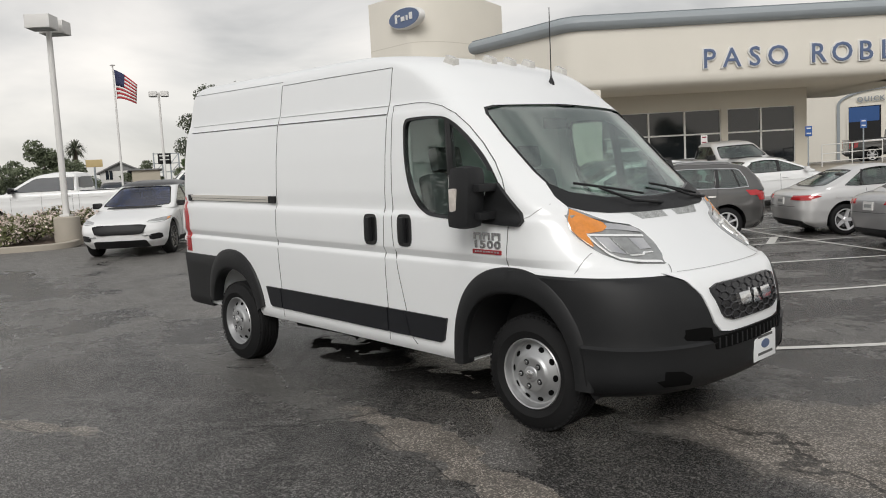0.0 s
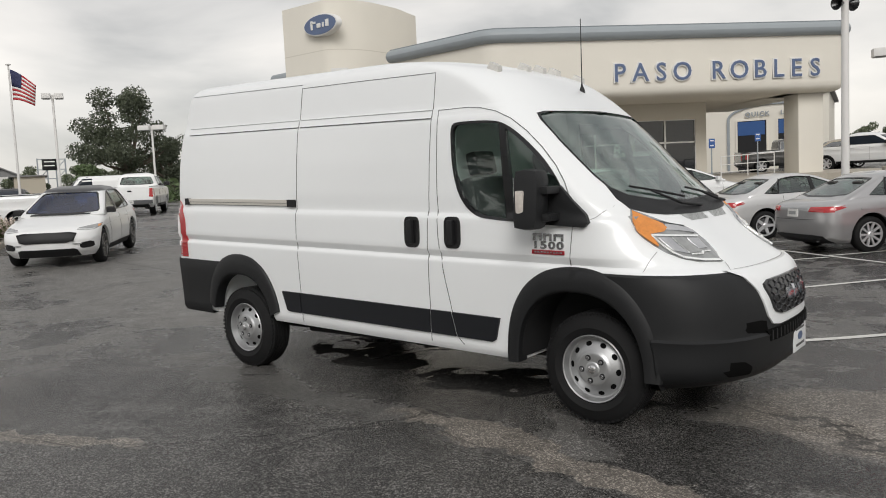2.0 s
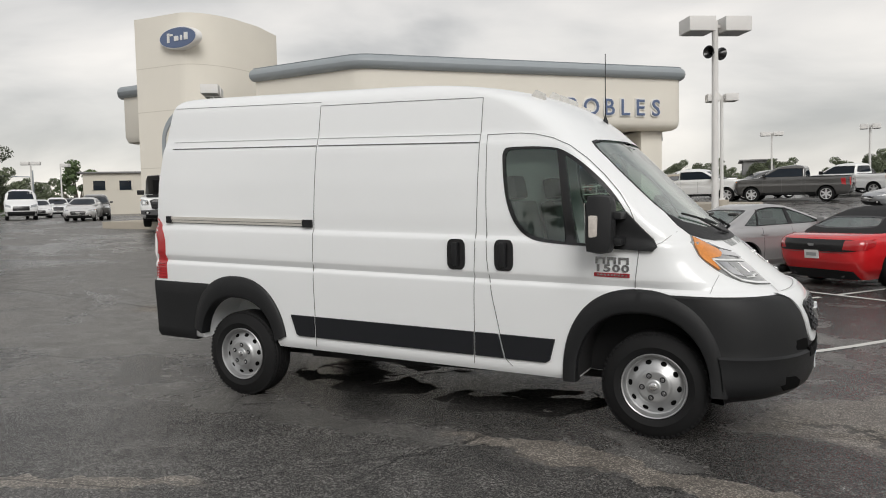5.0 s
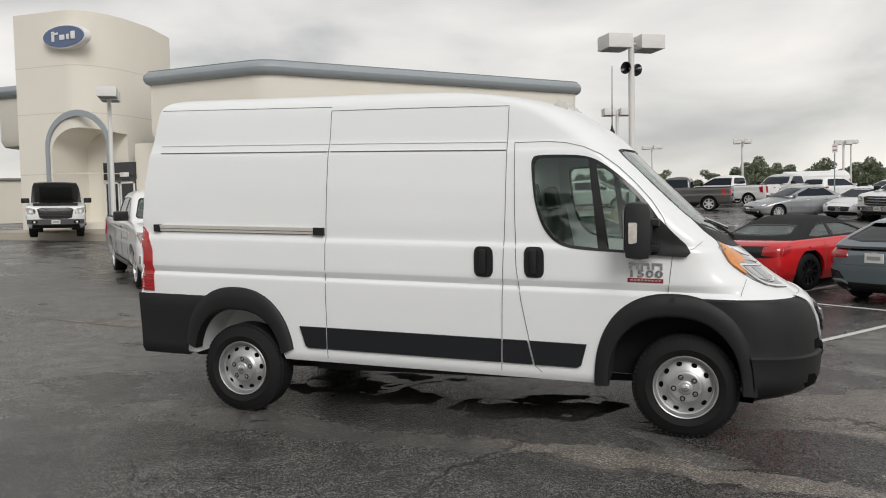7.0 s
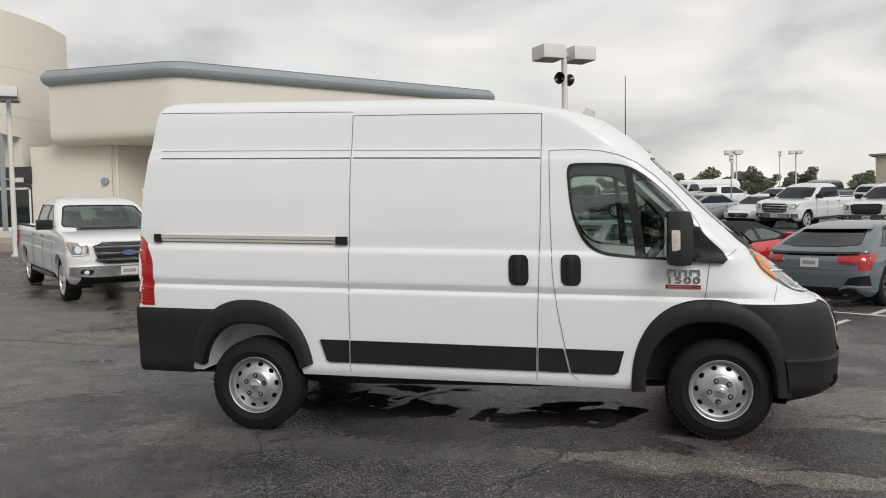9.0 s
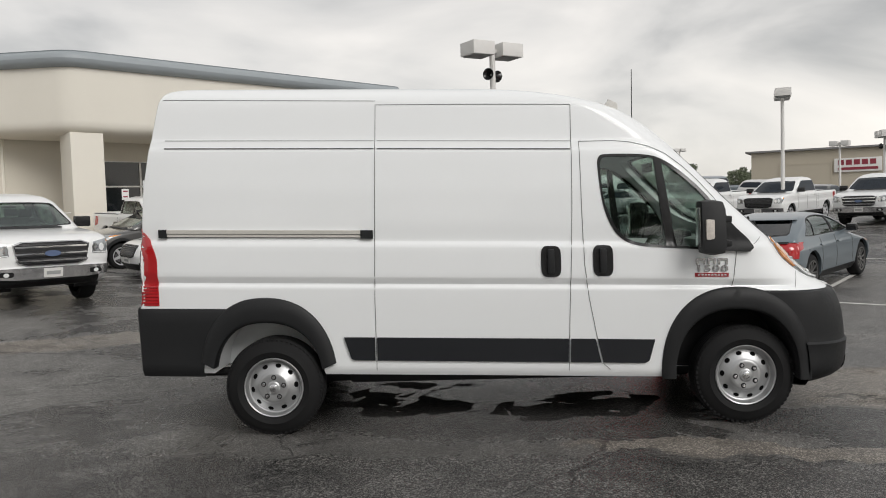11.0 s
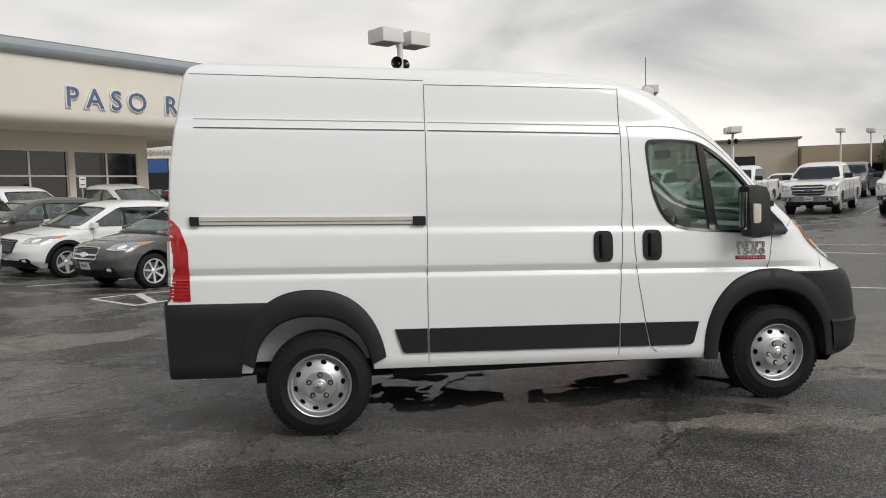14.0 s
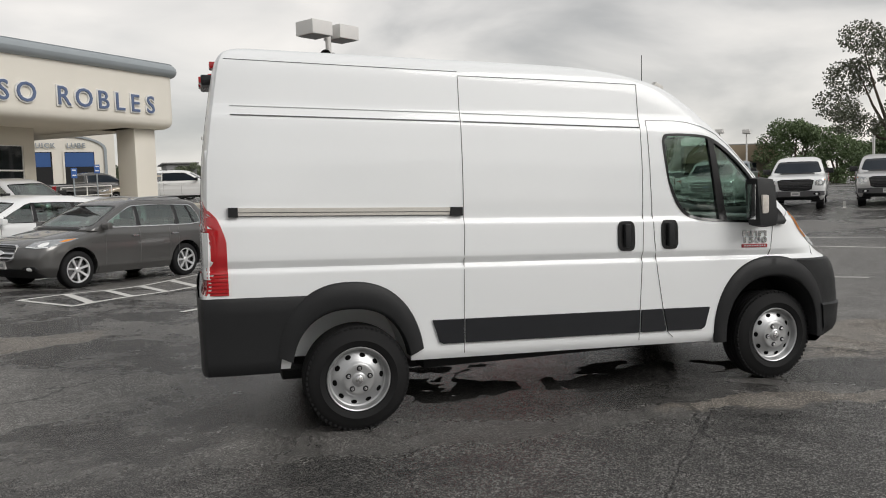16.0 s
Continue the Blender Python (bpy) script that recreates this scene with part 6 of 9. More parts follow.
def vehicle(kind, name, paint, label, category, m, rim=M_ALLOY, spokes=5, group="", topcol=None, dark=False, clad=False, grille=M_GLOSSBLK, chrome=False, bonnet_up=False, bright=False, rails=False, near=False):
    sp = SPECS[kind]
    lo = Shell(sp["F"], sp["R"], sp["W"], nose=0.70, tail=0.42, pf=2.9, pr=3.2) if kind != "pickup" else Shell(sp["F"], sp["R"], sp["W"], nose=0.34, tail=0.10, pf=3.4, pr=4.0)
    up = Shell(sp["F2"], sp["R2"], sp["W2"], nose=0.30, tail=0.26 if kind != "pickup" else 0.10, pf=4.0, pr=4.0)
    t = thing(name, m, label, category, group)
    # body with wheel arches
    bm = bmesh.new()
    z0, z1 = sp["F"][0][0], sp["top"]
    zs = [z0 + (z1 - z0) * i / 22 for i in range(23)]
    lo.stack(bm, zs, nf=10, nr=7, ns=8)
    body = part("body", bm, paint, t, smooth=32)
    cuts = []
    hw = sp["wb"] / 2
    for x in (-hw, hw):
        for s in (-1, 1):
            b = bmesh.new()
            lathe(b, [(sp["r"] + 0.065, s * 0.50), (sp["r"] + 0.065, s * 1.2)], 28, at=(x, 0, sp["r"] + 0.01))
            cuts.append(b)
    if kind == "pickup":
        b = bmesh.new()
        box(b, -2.92, -0.95, -0.82, 0.82, 0.80, 1.6)
        cuts.append(b)
    carve(body, cuts)
    finish(body, 32)
    # dark wheel wells
    for x in (-hw, hw):
        for s in (-1, 1):
            bm = bmesh.new()
            rr, w_ = sp["r"] + 0.058, lerp(lo.W, 0.55)
            arc = [(x + rr * math.cos(a), sp["r"] + 0.01 + rr * math.sin(a)) for a in [math.pi * (i - 2) / 20 for i in range(25)]]
            grid(bm, [[(px, s * 0.515, pz), (px, s * (w_ - 0.06), pz)] for px, pz in arc])
            bm.faces.new([bm.verts.new((px, s * 0.515, pz)) for px, pz in arc])
            part("arch_liner", bm, M_DARK, body, "dark wheel well", smooth=60)
    # greenhouse: painted shell, windows cut through it, dark cabin inside
    zt, hz = sp["zt"], sp["hz"]
    bm = bmesh.new()
    zr = [zt + (hz - zt) * (1 - (1 - i / 8) ** 2) for i in range(9)]
    up.stack(bm, [z1 - 0.03] + [z1 + (zt - z1) * i / 7 for i in range(7)] + zr, nf=12, nr=9, ns=6)
    roof = part("cabin_shell", bm, M_CLOTHTOP if kind == "convertible" else paint, t, smooth=50)
    a_, b_ = sp["dlo"]
    zb, ze = z1 + 0.025, zt - sp.get("drop", 0.012)
    front_edge = [(lerp(up.F, z) - a_, z) for z in (zb, zb + (ze - zb) * 0.5, ze)]
    rear_edge = [(lerp(up.R, z) + b_ + sp.get("kick", 0.0) * (ze - z) / (ze - zb), z) for z in (ze, zb + (ze - zb) * 0.5, zb)]
    fe, re = front_edge[-1][0], rear_edge[0][0]
    crown = [(re + (fe - re) * u, ze + sp.get("bow", 0.02) * math.sin(math.pi * u)) for u in (0.75, 0.5, 0.25)]
    side_poly = rounded(front_edge + crown + rear_edge, 0.14, 1)
    wa, wb_ = lerp(up.W, zb), lerp(up.W, ze)
    def screen(lo_, hi_, ka, kb):
        w0, w1 = lerp(up.W, lo_) * ka, lerp(up.W, hi_) * kb
        return rounded([(-w0, lo_ + 0.03), (-w1, hi_ - 0.015), (-w1 * 0.5, hi_), (w1 * 0.5, hi_), (w1, hi_ - 0.015), (w0, lo_ + 0.03), (w0 * 0.5, lo_), (-w0 * 0.5, lo_)], 0.10, 1)
    wind = screen(zb, ze + 0.01, 0.90, 0.87)
    back = screen(zb + sp.get("sill", 0.02), ze + 0.005, 0.84, 0.82)
    if near:
        hollow = Shell(sp["F2"], sp["R2"], sp["W2"], nose=0.30, tail=up.tail, pf=4.0, pr=4.0)
        b = bmesh.new()
        hollow.stack(b, [z1 - 0.2] + [z1 + (hz - 0.05 - z1) * i / 9 for i in range(10)], inset=0.045, nf=8, nr=6, ns=4)
        cuts = [b]
        for s in (-1, 1):
            b = bmesh.new()
            up.side_patch(b, side_poly, s, off=0.05, thick=0.20, nx=12, nz=5)
            cuts.append(b)
        for poly, which in ((wind, "front"), (back, "rear")):
            b = bmesh.new()
            up.end_patch(b, poly, which, off=0.06, thick=0.26, ny=14, nz=5)
            cuts.append(b)
        carve(roof, cuts)
        finish(roof, 50)
        bm = bmesh.new()
        up.stack(bm, [z1 - 0.02, z1 + 0.004], inset=0.03, nf=8, nr=6, ns=4)
        tub = part("cabin_floor", bm, M_CARSEAT, t, "dark cabin seen through the glass")
        xs0 = lerp(up.F, z1)
        bm = bmesh.new()
        box(bm, xs0 - 0.62, xs0 - 0.22, -wa * 0.86, wa * 0.86, z1 - 0.02, z1 + 0.05, 0.02)
        part("dashboard", bm, M_CARSEAT, tub)
        bm = bmesh.new()
        rows = []
        for i in range(17):
            a = 2 * math.pi * i / 16
            rows.append([(xs0 - 0.72 + (0.17 + 0.014 * math.cos(b)) * math.cos(a) * 0.45, 0.36 + (0.17 + 0.014 * math.cos(b)) * math.sin(a), z1 + (0.17 + 0.014 * math.cos(b)) * math.cos(a) * 0.9 + 0.014 * math.sin(b)) for b in [2 * math.pi * j / 6 for j in range(6)]])
        grid(bm, rows, wrap=True)
        part("steering_wheel", bm, M_GLOSSBLK, tub, smooth=60)
        rowsx = [xs0 - 1.25] + ([xs0 - 2.15] if kind != "convertible" else [])
        top_z = min(zt - 0.12, z1 + 0.26)
        for n_, sx in enumerate(rowsx):
            for sy in (-0.37, 0.37):
                bm = bmesh.new()
                box(bm, -0.06, 0.06, sy - 0.24, sy + 0.24, -0.05, top_z - z1 - 0.10, 0.04, Matrix.Translation((sx, 0, z1)) @ Matrix.Rotation(-0.22, 4, "Y"))
                box(bm, -0.045, 0.045, sy - 0.12, sy + 0.12, top_z - z1 - 0.08, top_z - z1 + 0.07, 0.03, Matrix.Translation((sx - 0.02, 0, z1)) @ Matrix.Rotation(-0.22, 4, "Y"))
                part("seat_back", bm, M_CARSEAT, tub, smooth=50)
        bm = bmesh.new()
        box(bm, lerp(up.F, ze) - 0.20, lerp(up.F, ze) - 0.17, -0.11, 0.11, ze - 0.10, ze - 0.04, 0.01)
        part("inside_mirror", bm, M_GLOSSBLK, tub)
    # glass in its openings
    g_off = -0.006 if near else 0.005
    bm = bmesh.new()
    up.end_patch(bm, wind, "front", off=g_off, thick=0.005 if near else 0.02, ny=14, nz=5)
    glass = part("windscreen", bm, (M_SKYGLASS if kind == "crossover" else M_CARGLASS) if near else M_GLASSD, t, "tinted windscreen", smooth=60)
    bm = bmesh.new()
    up.end_patch(bm, back, "rear", off=g_off, thick=0.005 if near else 0.02, ny=14, nz=5)
    bg = part("rear_window", bm, (M_PRIVACY if kind in ("suv", "hatch") else M_CARGLASS) if near else M_GLASSD, t, "tinted rear window", smooth=60)
    for g_ in (glass, bg):
        g_.visible_shadow = not near
    part("screen_rubber", edging(up, wind, 1, 0.02, 0.006, "front"), M_GLOSSBLK, glass, smooth=None)
    part("screen_rubber", edging(up, back, 1, 0.02, 0.006, "rear"), M_GLOSSBLK, bg, smooth=None)
    if topcol and kind != "convertible":
        bm = bmesh.new()
        up.stack(bm, [zt + 0.012] + [z for z in zr if z > zt + 0.02], inset=-0.004, nf=12, nr=9, ns=6)
        part("roof_panel", bm, topcol, roof, "black roof panel", smooth=50)
    xa0, xa1 = front_edge[0][0], front_edge[-1][0]
    xr0, xr1 = rear_edge[-1][0], rear_edge[0][0]
    for s in (-1, 1):
        bm = bmesh.new()
        up.side_patch(bm, side_poly, s, off=g_off, thick=0.005 if near else 0.02, nx=14, nz=5)
        sg_ = part("side_window", bm, M_CARGLASS if near else M_GLASSD, t, "tinted side windows", smooth=60)
        sg_.visible_shadow = not near
        part("window_rubber", edging(up, side_poly, s, 0.014, 0.005), M_CHROME if bright else M_GLOSSBLK, sg_, "chrome window trim" if bright else "", smooth=None)
        for bx in sp["bx"]:
            bm = bmesh.new()
            up.side_patch(bm, [(bx - 0.06, zb), (bx + 0.05, zb), (bx + 0.02, ze + 0.01), (bx - 0.06, ze + 0.01)], s, off=0.003, thick=0.03, nx=3, nz=6)
            part("window_post", bm, M_GLOSSBLK, sg_, smooth=40)
        for qx, lean in sp.get("bars", ()):
            bm = bmesh.new()
            up.side_patch(bm, [(qx - 0.018, zb), (qx + 0.018, zb), (qx + 0.018 + lean, ze), (qx - 0.018 + lean, ze)], s, off=0.002, thick=0.02, nx=3, nz=4)
            part("window_bar", bm, M_GLOSSBLK, sg_)
        # shut lines and handles
        for x in ([hw - 0.60] + list(sp["bx"]) + [-hw + 0.45 if kind != "pickup" else -0.86]):
            bm = bmesh.new()
            lo.side_patch(bm, [(x - 0.004, z0 + 0.16), (x - 0.004, z1 - 0.02), (x + 0.004, z1 - 0.02), (x + 0.004, z0 + 0.16)], s, off=0.004, thick=0.01, nx=1, nz=8)
            part("shut_line", bm, M_SEAM, body)
        for x in [sp["bx"][0] + 0.13, sp["bx"][-1] - (0.75 if len(sp["bx"]) == 1 else -0.13)]:
            bm = bmesh.new()
            zz = z1 - 0.14
            lo.side_patch(bm, rounded([(x - 0.09, zz - 0.016), (x - 0.09, zz + 0.016), (x + 0.09, zz + 0.016), (x + 0.09, zz - 0.016)], 0.2, 1), s, off=0.03, thick=0.03, nx=4, nz=1)
            part("door_handle", bm, M_CHROME if chrome else paint, body)
        # sills
        bm = bmesh.new()
        lo.side_patch(bm, [(-hw + sp["r"] + 0.1, z0 + 0.005), (-hw + sp["r"] + 0.1, z0 + 0.13), (hw - sp["r"] - 0.1, z0 + 0.13), (hw - sp["r"] - 0.1, z0 + 0.005)], s, off=0.010, thick=0.03, nx=8, nz=2)
        part("sill", bm, M_PLASTIC if (clad or dark or kind == "pickup") else paint, body)
        if clad:
            for x in (-hw, hw):
                bm = bmesh.new()
                rows = []
                for i in range(21):
                    a = math.pi * i / 20
                    row = []
                    for rr, o in ((sp["r"] + 0.14, 0.0), (sp["r"] + 0.13, 0.016), (sp["r"] + 0.06, 0.016), (sp["r"] + 0.055, -0.03)):
                        px, pz = x + rr * math.cos(a), sp["r"] + 0.01 + rr * math.sin(a)
                        row.append((px, s * (lo.half(px, max(z0, min(z1, pz))) + o), pz))
                    rows.append(row)
                grid(bm, rows)
                part("arch_trim", bm, M_PLASTIC, body, "black arch trim")
        # crease along the doors
        bm = bmesh.new()
        zc = z1 - 0.22
        lo.side_patch(bm, [(-hw - 0.2, zc + 0.02), (-hw - 0.2, zc + 0.05), (hw - 0.3, zc), (hw - 0.3, zc - 0.02)], s, off=0.010, thick=0.02, nx=12, nz=2)
        part("door_crease", bm, paint, body, smooth=60)
        if rails:
            bm = bmesh.new()
            pts = [(xr1 + 0.1, 0.0), (xr1 + 0.2, 0.05), ((xr1 + xa1) / 2, 0.075), (xa1 - 0.35, 0.05), (xa1 - 0.2, 0.0)]
            for (x0_, h0_), (x1_, h1_) in zip(pts, pts[1:]):
                cyl(bm, 0.016, 0.016, (x0_, s * 0.56, sp["zt"] + 0.085 + h0_), (x1_, s * 0.56, sp["zt"] + 0.085 + h1_), 8)
            part("roof_rail", bm, M_STEEL, roof, "silver roof rail", smooth=60)
        if kind == "pickup":
            bm = bmesh.new()
            box(bm, -2.98, -0.90, 0.86, 0.955, 1.285, 1.312, 0.008)
            for v in bm.verts:
                v.co.y *= s
            part("bed_rail", bm, M_PLASTIC, body, "black bed rail cap", smooth=40)
            bm = bmesh.new()
            box(bm, -0.85, 1.15, 0.90, 1.02, 0.40, 0.46, 0.015)
            for v in bm.verts:
                v.co.y *= s
            part("running_board", bm, M_BRAKE if chrome else M_PLASTIC, body, "running board")
        if kind == "crossover":
            bm = bmesh.new()
            W_ = lerp(lo.W, 0.5)
            lo.end_patch(bm, rounded([(s * W_ * 0.66, 0.38), (s * W_ * 0.66, 0.50), (s * W_ * 0.90, 0.53), (s * W_ * 0.92, 0.40)], 0.2, 1), "front", off=0.012, thick=0.02, ny=8, nz=3)
            part("air_inlet", bm, M_GLOSSBLK, body, "black corner inlet")
            bm = bmesh.new()
            lo.end_patch(bm, [(s * W_ * 0.52, 0.475), (s * W_ * 0.52, 0.495), (s * W_ * 0.70, 0.49), (s * W_ * 0.70, 0.475)], "front", off=0.018, thick=0.02, ny=4, nz=1)
            part("bumper_strip", bm, M_STEEL, body, "silver bumper strip")
        # mirror
        bm = bmesh.new()
        big = 1.5 if kind == "pickup" else 1.0
        box(bm, xa0 - 0.14, xa0 - 0.02, 0.02, 0.02 + 0.19 * big, z1 + 0.0, z1 + 0.13 * big, 0.03)
        y = up.half(xa0 - 0.1, z1 + 0.05)
        for v in bm.verts:
            v.co.y = s * (y + v.co.y)
        part("door_mirror", bm, M_GLOSSBLK if kind == "pickup" or dark else paint, body, smooth=50)
        # lamps: dark housing, clear lens parts, bright reflector and a light strip
        h0, h1 = sp["hl"]
        W = lerp(lo.W, (h0 + h1) / 2)
        in_ = 0.60 if kind != "pickup" else 0.66
        hp = [(s * W * in_, h0 + 0.02), (s * W * (in_ + 0.03), h1 - 0.035), (s * W * 0.88, h1 + 0.004), (s * W * 0.987, h1 + 0.012), (s * W * 0.992, h1 - 0.045), (s * W * 0.93, h0 + 0.006), (s * W * 0.80, h0)]
        bm = bmesh.new()
        lo.end_patch(bm, hp, "front", off=0.010, thick=0.03, ny=14, nz=5)
        hl = part("headlight", bm, M_LENS if not dark else M_LAMPIN, t, "clear headlight", smooth=60)
        hm = (h0 + h1) / 2
        for yc, ry, rz, mt in ((0.72, 0.055, 0.040, M_CHROME), (0.84, 0.050, 0.038, M_LENSW)) if kind != "crossover" else ((0.78, 0.05, 0.03, M_LAMPIN),):
            bm = bmesh.new()
            lo.end_patch(bm, [(s * W * yc + ry * math.cos(a), hm - 0.008 + rz * (h1 - h0) / 0.14 * math.sin(a)) for a in [2 * math.pi * i / 14 for i in range(14)]], "front", off=0.0125, thick=0.01, ny=8, nz=3)
            part("lamp_bowl", bm, mt, hl, smooth=60)
        bm = bmesh.new()
        lo.end_patch(bm, [(s * W * (in_ + 0.01), h0 + 0.026), (s * W * 0.80, h0 + 0.008), (s * W * 0.93, h0 + 0.014), (s * W * 0.93, h0 + 0.026), (s * W * 0.80, h0 + 0.020), (s * W * (in_ + 0.01), h0 + 0.038)], "front", off=0.0135, thick=0.01, ny=10, nz=1)
        part("light_strip", bm, M_LENSW, hl, "white light strip")
        bm = bmesh.new()
        lo.end_patch(bm, [(s * W * 0.955, h1 - 0.045), (s * W * 0.952, h1 - 0.002), (s * W * 0.985, h1 + 0.006), (s * W * 0.988, h1 - 0.04)], "front", off=0.0135, thick=0.01, ny=3, nz=3)
        part("side_marker", bm, M_AMBER, hl, "amber side marker")
        if kind in ("suv", "pickup", "sedan"):
            fz = z0 + (0.17 if kind != "pickup" else 0.235)
            Wf = lerp(lo.W, fz)
            bm = bmesh.new()
            lo.end_patch(bm, rounded([(s * Wf * 0.62, fz - 0.05), (s * Wf * 0.60, fz + 0.04), (s * Wf * 0.80, fz + 0.055), (s * Wf * 0.84, fz - 0.03)], 0.18, 1), "front", off=0.019 if kind != "pickup" else 0.060, thick=0.02, ny=8, nz=3)
            fg = part("fog_recess", bm, M_GLOSSBLK, t, "black fog lamp recess", smooth=40)
            bm = bmesh.new()
            lo.end_patch(bm, [(s * Wf * 0.72 + 0.042 * math.cos(a), fz + 0.036 * math.sin(a)) for a in [2 * math.pi * i / 12 for i in range(12)]], "front", off=0.022 if kind != "pickup" else 0.063, thick=0.01, ny=6, nz=3)
            part("fog_lamp", bm, M_LENSW, fg, "clear fog lamp", smooth=60)
        g0, g1 = sp["tl"]
        if kind == "sedan":
            g0 += 0.05
        zmid = (g0 + min(g1, z1)) / 2
        W = lerp(lo.W, zmid)
        bm = bmesh.new()
        if g1 <= z1:
            inner = 0.82 if kind == "pickup" else 0.66 if kind == "convertible" else 0.50
            lo.end_patch(bm, [(s * W * inner, g0 + 0.02), (s * W * (inner + 0.04), g1), (s * W * 0.99, g1), (s * W * 0.99, g0)], "rear", off=0.012, thick=0.03, ny=10, nz=4)
            x0 = lerp(lo.R, zmid) + 0.42
            lo.side_patch(bm, [(x0 - 0.20, g0 + 0.02), (x0 - 0.16, g1 - 0.01), (x0 + 0.06, g1 - 0.03), (x0, g0 + 0.06)], s, off=0.012, thick=0.03, nx=6, nz=4)
        else:
            lo.end_patch(bm, [(s * W * 0.72, g0), (s * W * 0.72, z1 - 0.01), (s * W * 0.99, z1 - 0.01), (s * W * 0.99, g0)], "rear", off=0.012, thick=0.03, ny=8, nz=4)
            lo.side_patch(bm, [(lerp(lo.R, z1) + 0.2, g0 + 0.1), (lerp(lo.R, z1) + 0.2, z1 - 0.01), (lerp(lo.R, z1) + 0.5, z1 - 0.01), (lerp(lo.R, z1) + 0.4, g0 + 0.1)], s, off=0.012, thick=0.03, nx=4, nz=4)
        part("tail_light", bm, M_RED, t, "red tail light", smooth=60)
    if kind == "convertible":
        bm = bmesh.new()
        W = lerp(lo.W, g0)
        lo.end_patch(bm, rounded([(-W * 0.92, g0 - 0.02), (-W * 0.94, g1 + 0.01), (W * 0.94, g1 + 0.01), (W * 0.92, g0 - 0.02)], 0.1, 1), "rear", off=0.010, thick=0.03, ny=14, nz=4)
        tp = part("tail_panel", bm, M_GLOSSBLK, t, "black panel between the tail lights", smooth=40)
        bm = bmesh.new()
        lo.end_patch(bm, [(-0.05, (g0 + g1) / 2 - 0.02), (-0.07, (g0 + g1) / 2 + 0.02), (0.07, (g0 + g1) / 2 + 0.02), (0.05, (g0 + g1) / 2 - 0.02)], "rear", off=0.020, thick=0.02, ny=2, nz=1)
        part("emblem", bm, M_STEEL, tp, "plain silver emblem")
    if kind in ("hatch", "sedan"):
        bm = bmesh.new()
        W = lerp(lo.W, g1)
        lo.end_patch(bm, [(-W * 0.50, g1 - 0.035), (-W * 0.50, g1 - 0.01), (W * 0.50, g1 - 0.01), (W * 0.50, g1 - 0.035)], "rear", off=0.010, thick=0.03, ny=12, nz=1)
        part("tail_strip", bm, M_GLOSSBLK if kind == "hatch" else M_STEEL, t, "strip between the tail lights", smooth=40)
        bm = bmesh.new()
        lo.end_patch(bm, [(0.055 * math.cos(a), g1 - 0.09 + 0.035 * math.sin(a)) for a in [2 * math.pi * i / 12 for i in range(12)]], "rear", off=0.014, thick=0.02, ny=4, nz=2)
        part("emblem", bm, M_STEEL, t, "plain silver emblem", smooth=40)
    if kind == "hatch" and near:
        bm = bmesh.new()
        up.end_patch(bm, [(-0.60, ze - 0.01), (-0.56, ze + 0.035), (0.56, ze + 0.035), (0.60, ze - 0.01)], "rear", off=0.10, thick=0.13, ny=12, nz=2)
        part("roof_spoiler", bm, paint, roof, "painted roof spoiler", smooth=40)
        bm = bmesh.new()
        lo.end_patch(bm, [(-0.74, z1 - 0.035), (-0.74, z1 - 0.005), (0.74, z1 - 0.005), (0.74, z1 - 0.035)], "rear", off=0.05, thick=0.10, ny=14, nz=1)
        part("tail_spoiler", bm, M_GLOSSBLK, t, "black tail spoiler", smooth=40)
        for s in (-1, 1):
            W = lerp(lo.W, 0.70)
            bm = bmesh.new()
            lo.end_patch(bm, [(s * W * 0.84, 0.66), (s * W * 0.86, 0.80), (s * W * 0.985, 0.82), (s * W * 0.985, 0.66)], "rear", off=0.012, thick=0.03, ny=6, nz=4)
            part("tail_light", bm, M_RED, t, "hooked red tail light", smooth=60)
            bm = bmesh.new()
            lo.end_patch(bm, [(s * W * 0.60, 0.42), (s * W * 0.70, 0.54), (s * W * 0.97, 0.58), (s * W * 0.97, 0.40)], "rear", off=0.016, thick=0.03, ny=8, nz=3)
            vent = part("bumper_vent", bm, M_GLOSSBLK, t, "black bumper vent", smooth=40)
            bm = bmesh.new()
            lo.end_patch(bm, [(s * W * 0.52, 0.36), (s * W * 0.66, 0.42), (s * W * 0.97, 0.40), (s * W * 0.97, 0.37), (s * W * 0.66, 0.385), (s * W * 0.52, 0.335)], "rear", off=0.030, thick=0.03, ny=8, nz=1)
            part("bumper_strip", bm, M_STEEL, vent, "silver bumper strip")
    # seams of bonnet and boot
    if kind in ("sedan", "suv", "hatch"):
        zf = sp["hl"][1] + 0.015
        Wn = lerp(lo.W, zf)
        bm = bmesh.new()
        lo.end_patch(bm, [(-Wn * 0.60, zf - 0.004), (-Wn * 0.60, zf + 0.004), (Wn * 0.60, zf + 0.004), (Wn * 0.60, zf - 0.004)], "front", off=0.003, thick=0.01, ny=14, nz=1)
        part("bonnet_gap", bm, M_SEAM, body, smooth=None)
    if kind in ("sedan", "hatch", "crossover", "suv", "convertible"):
        zq = 0.66 if kind != "suv" else 0.70
        Wn = lerp(lo.W, zq)
        bm = bmesh.new()
        lo.end_patch(bm, [(-Wn * 0.66, zq - 0.004), (-Wn * 0.66, zq + 0.004), (Wn * 0.66, zq + 0.004), (Wn * 0.66, zq - 0.004)], "rear", off=0.003, thick=0.01, ny=14, nz=1)
        part("boot_gap", bm, M_SEAM, body, smooth=None)
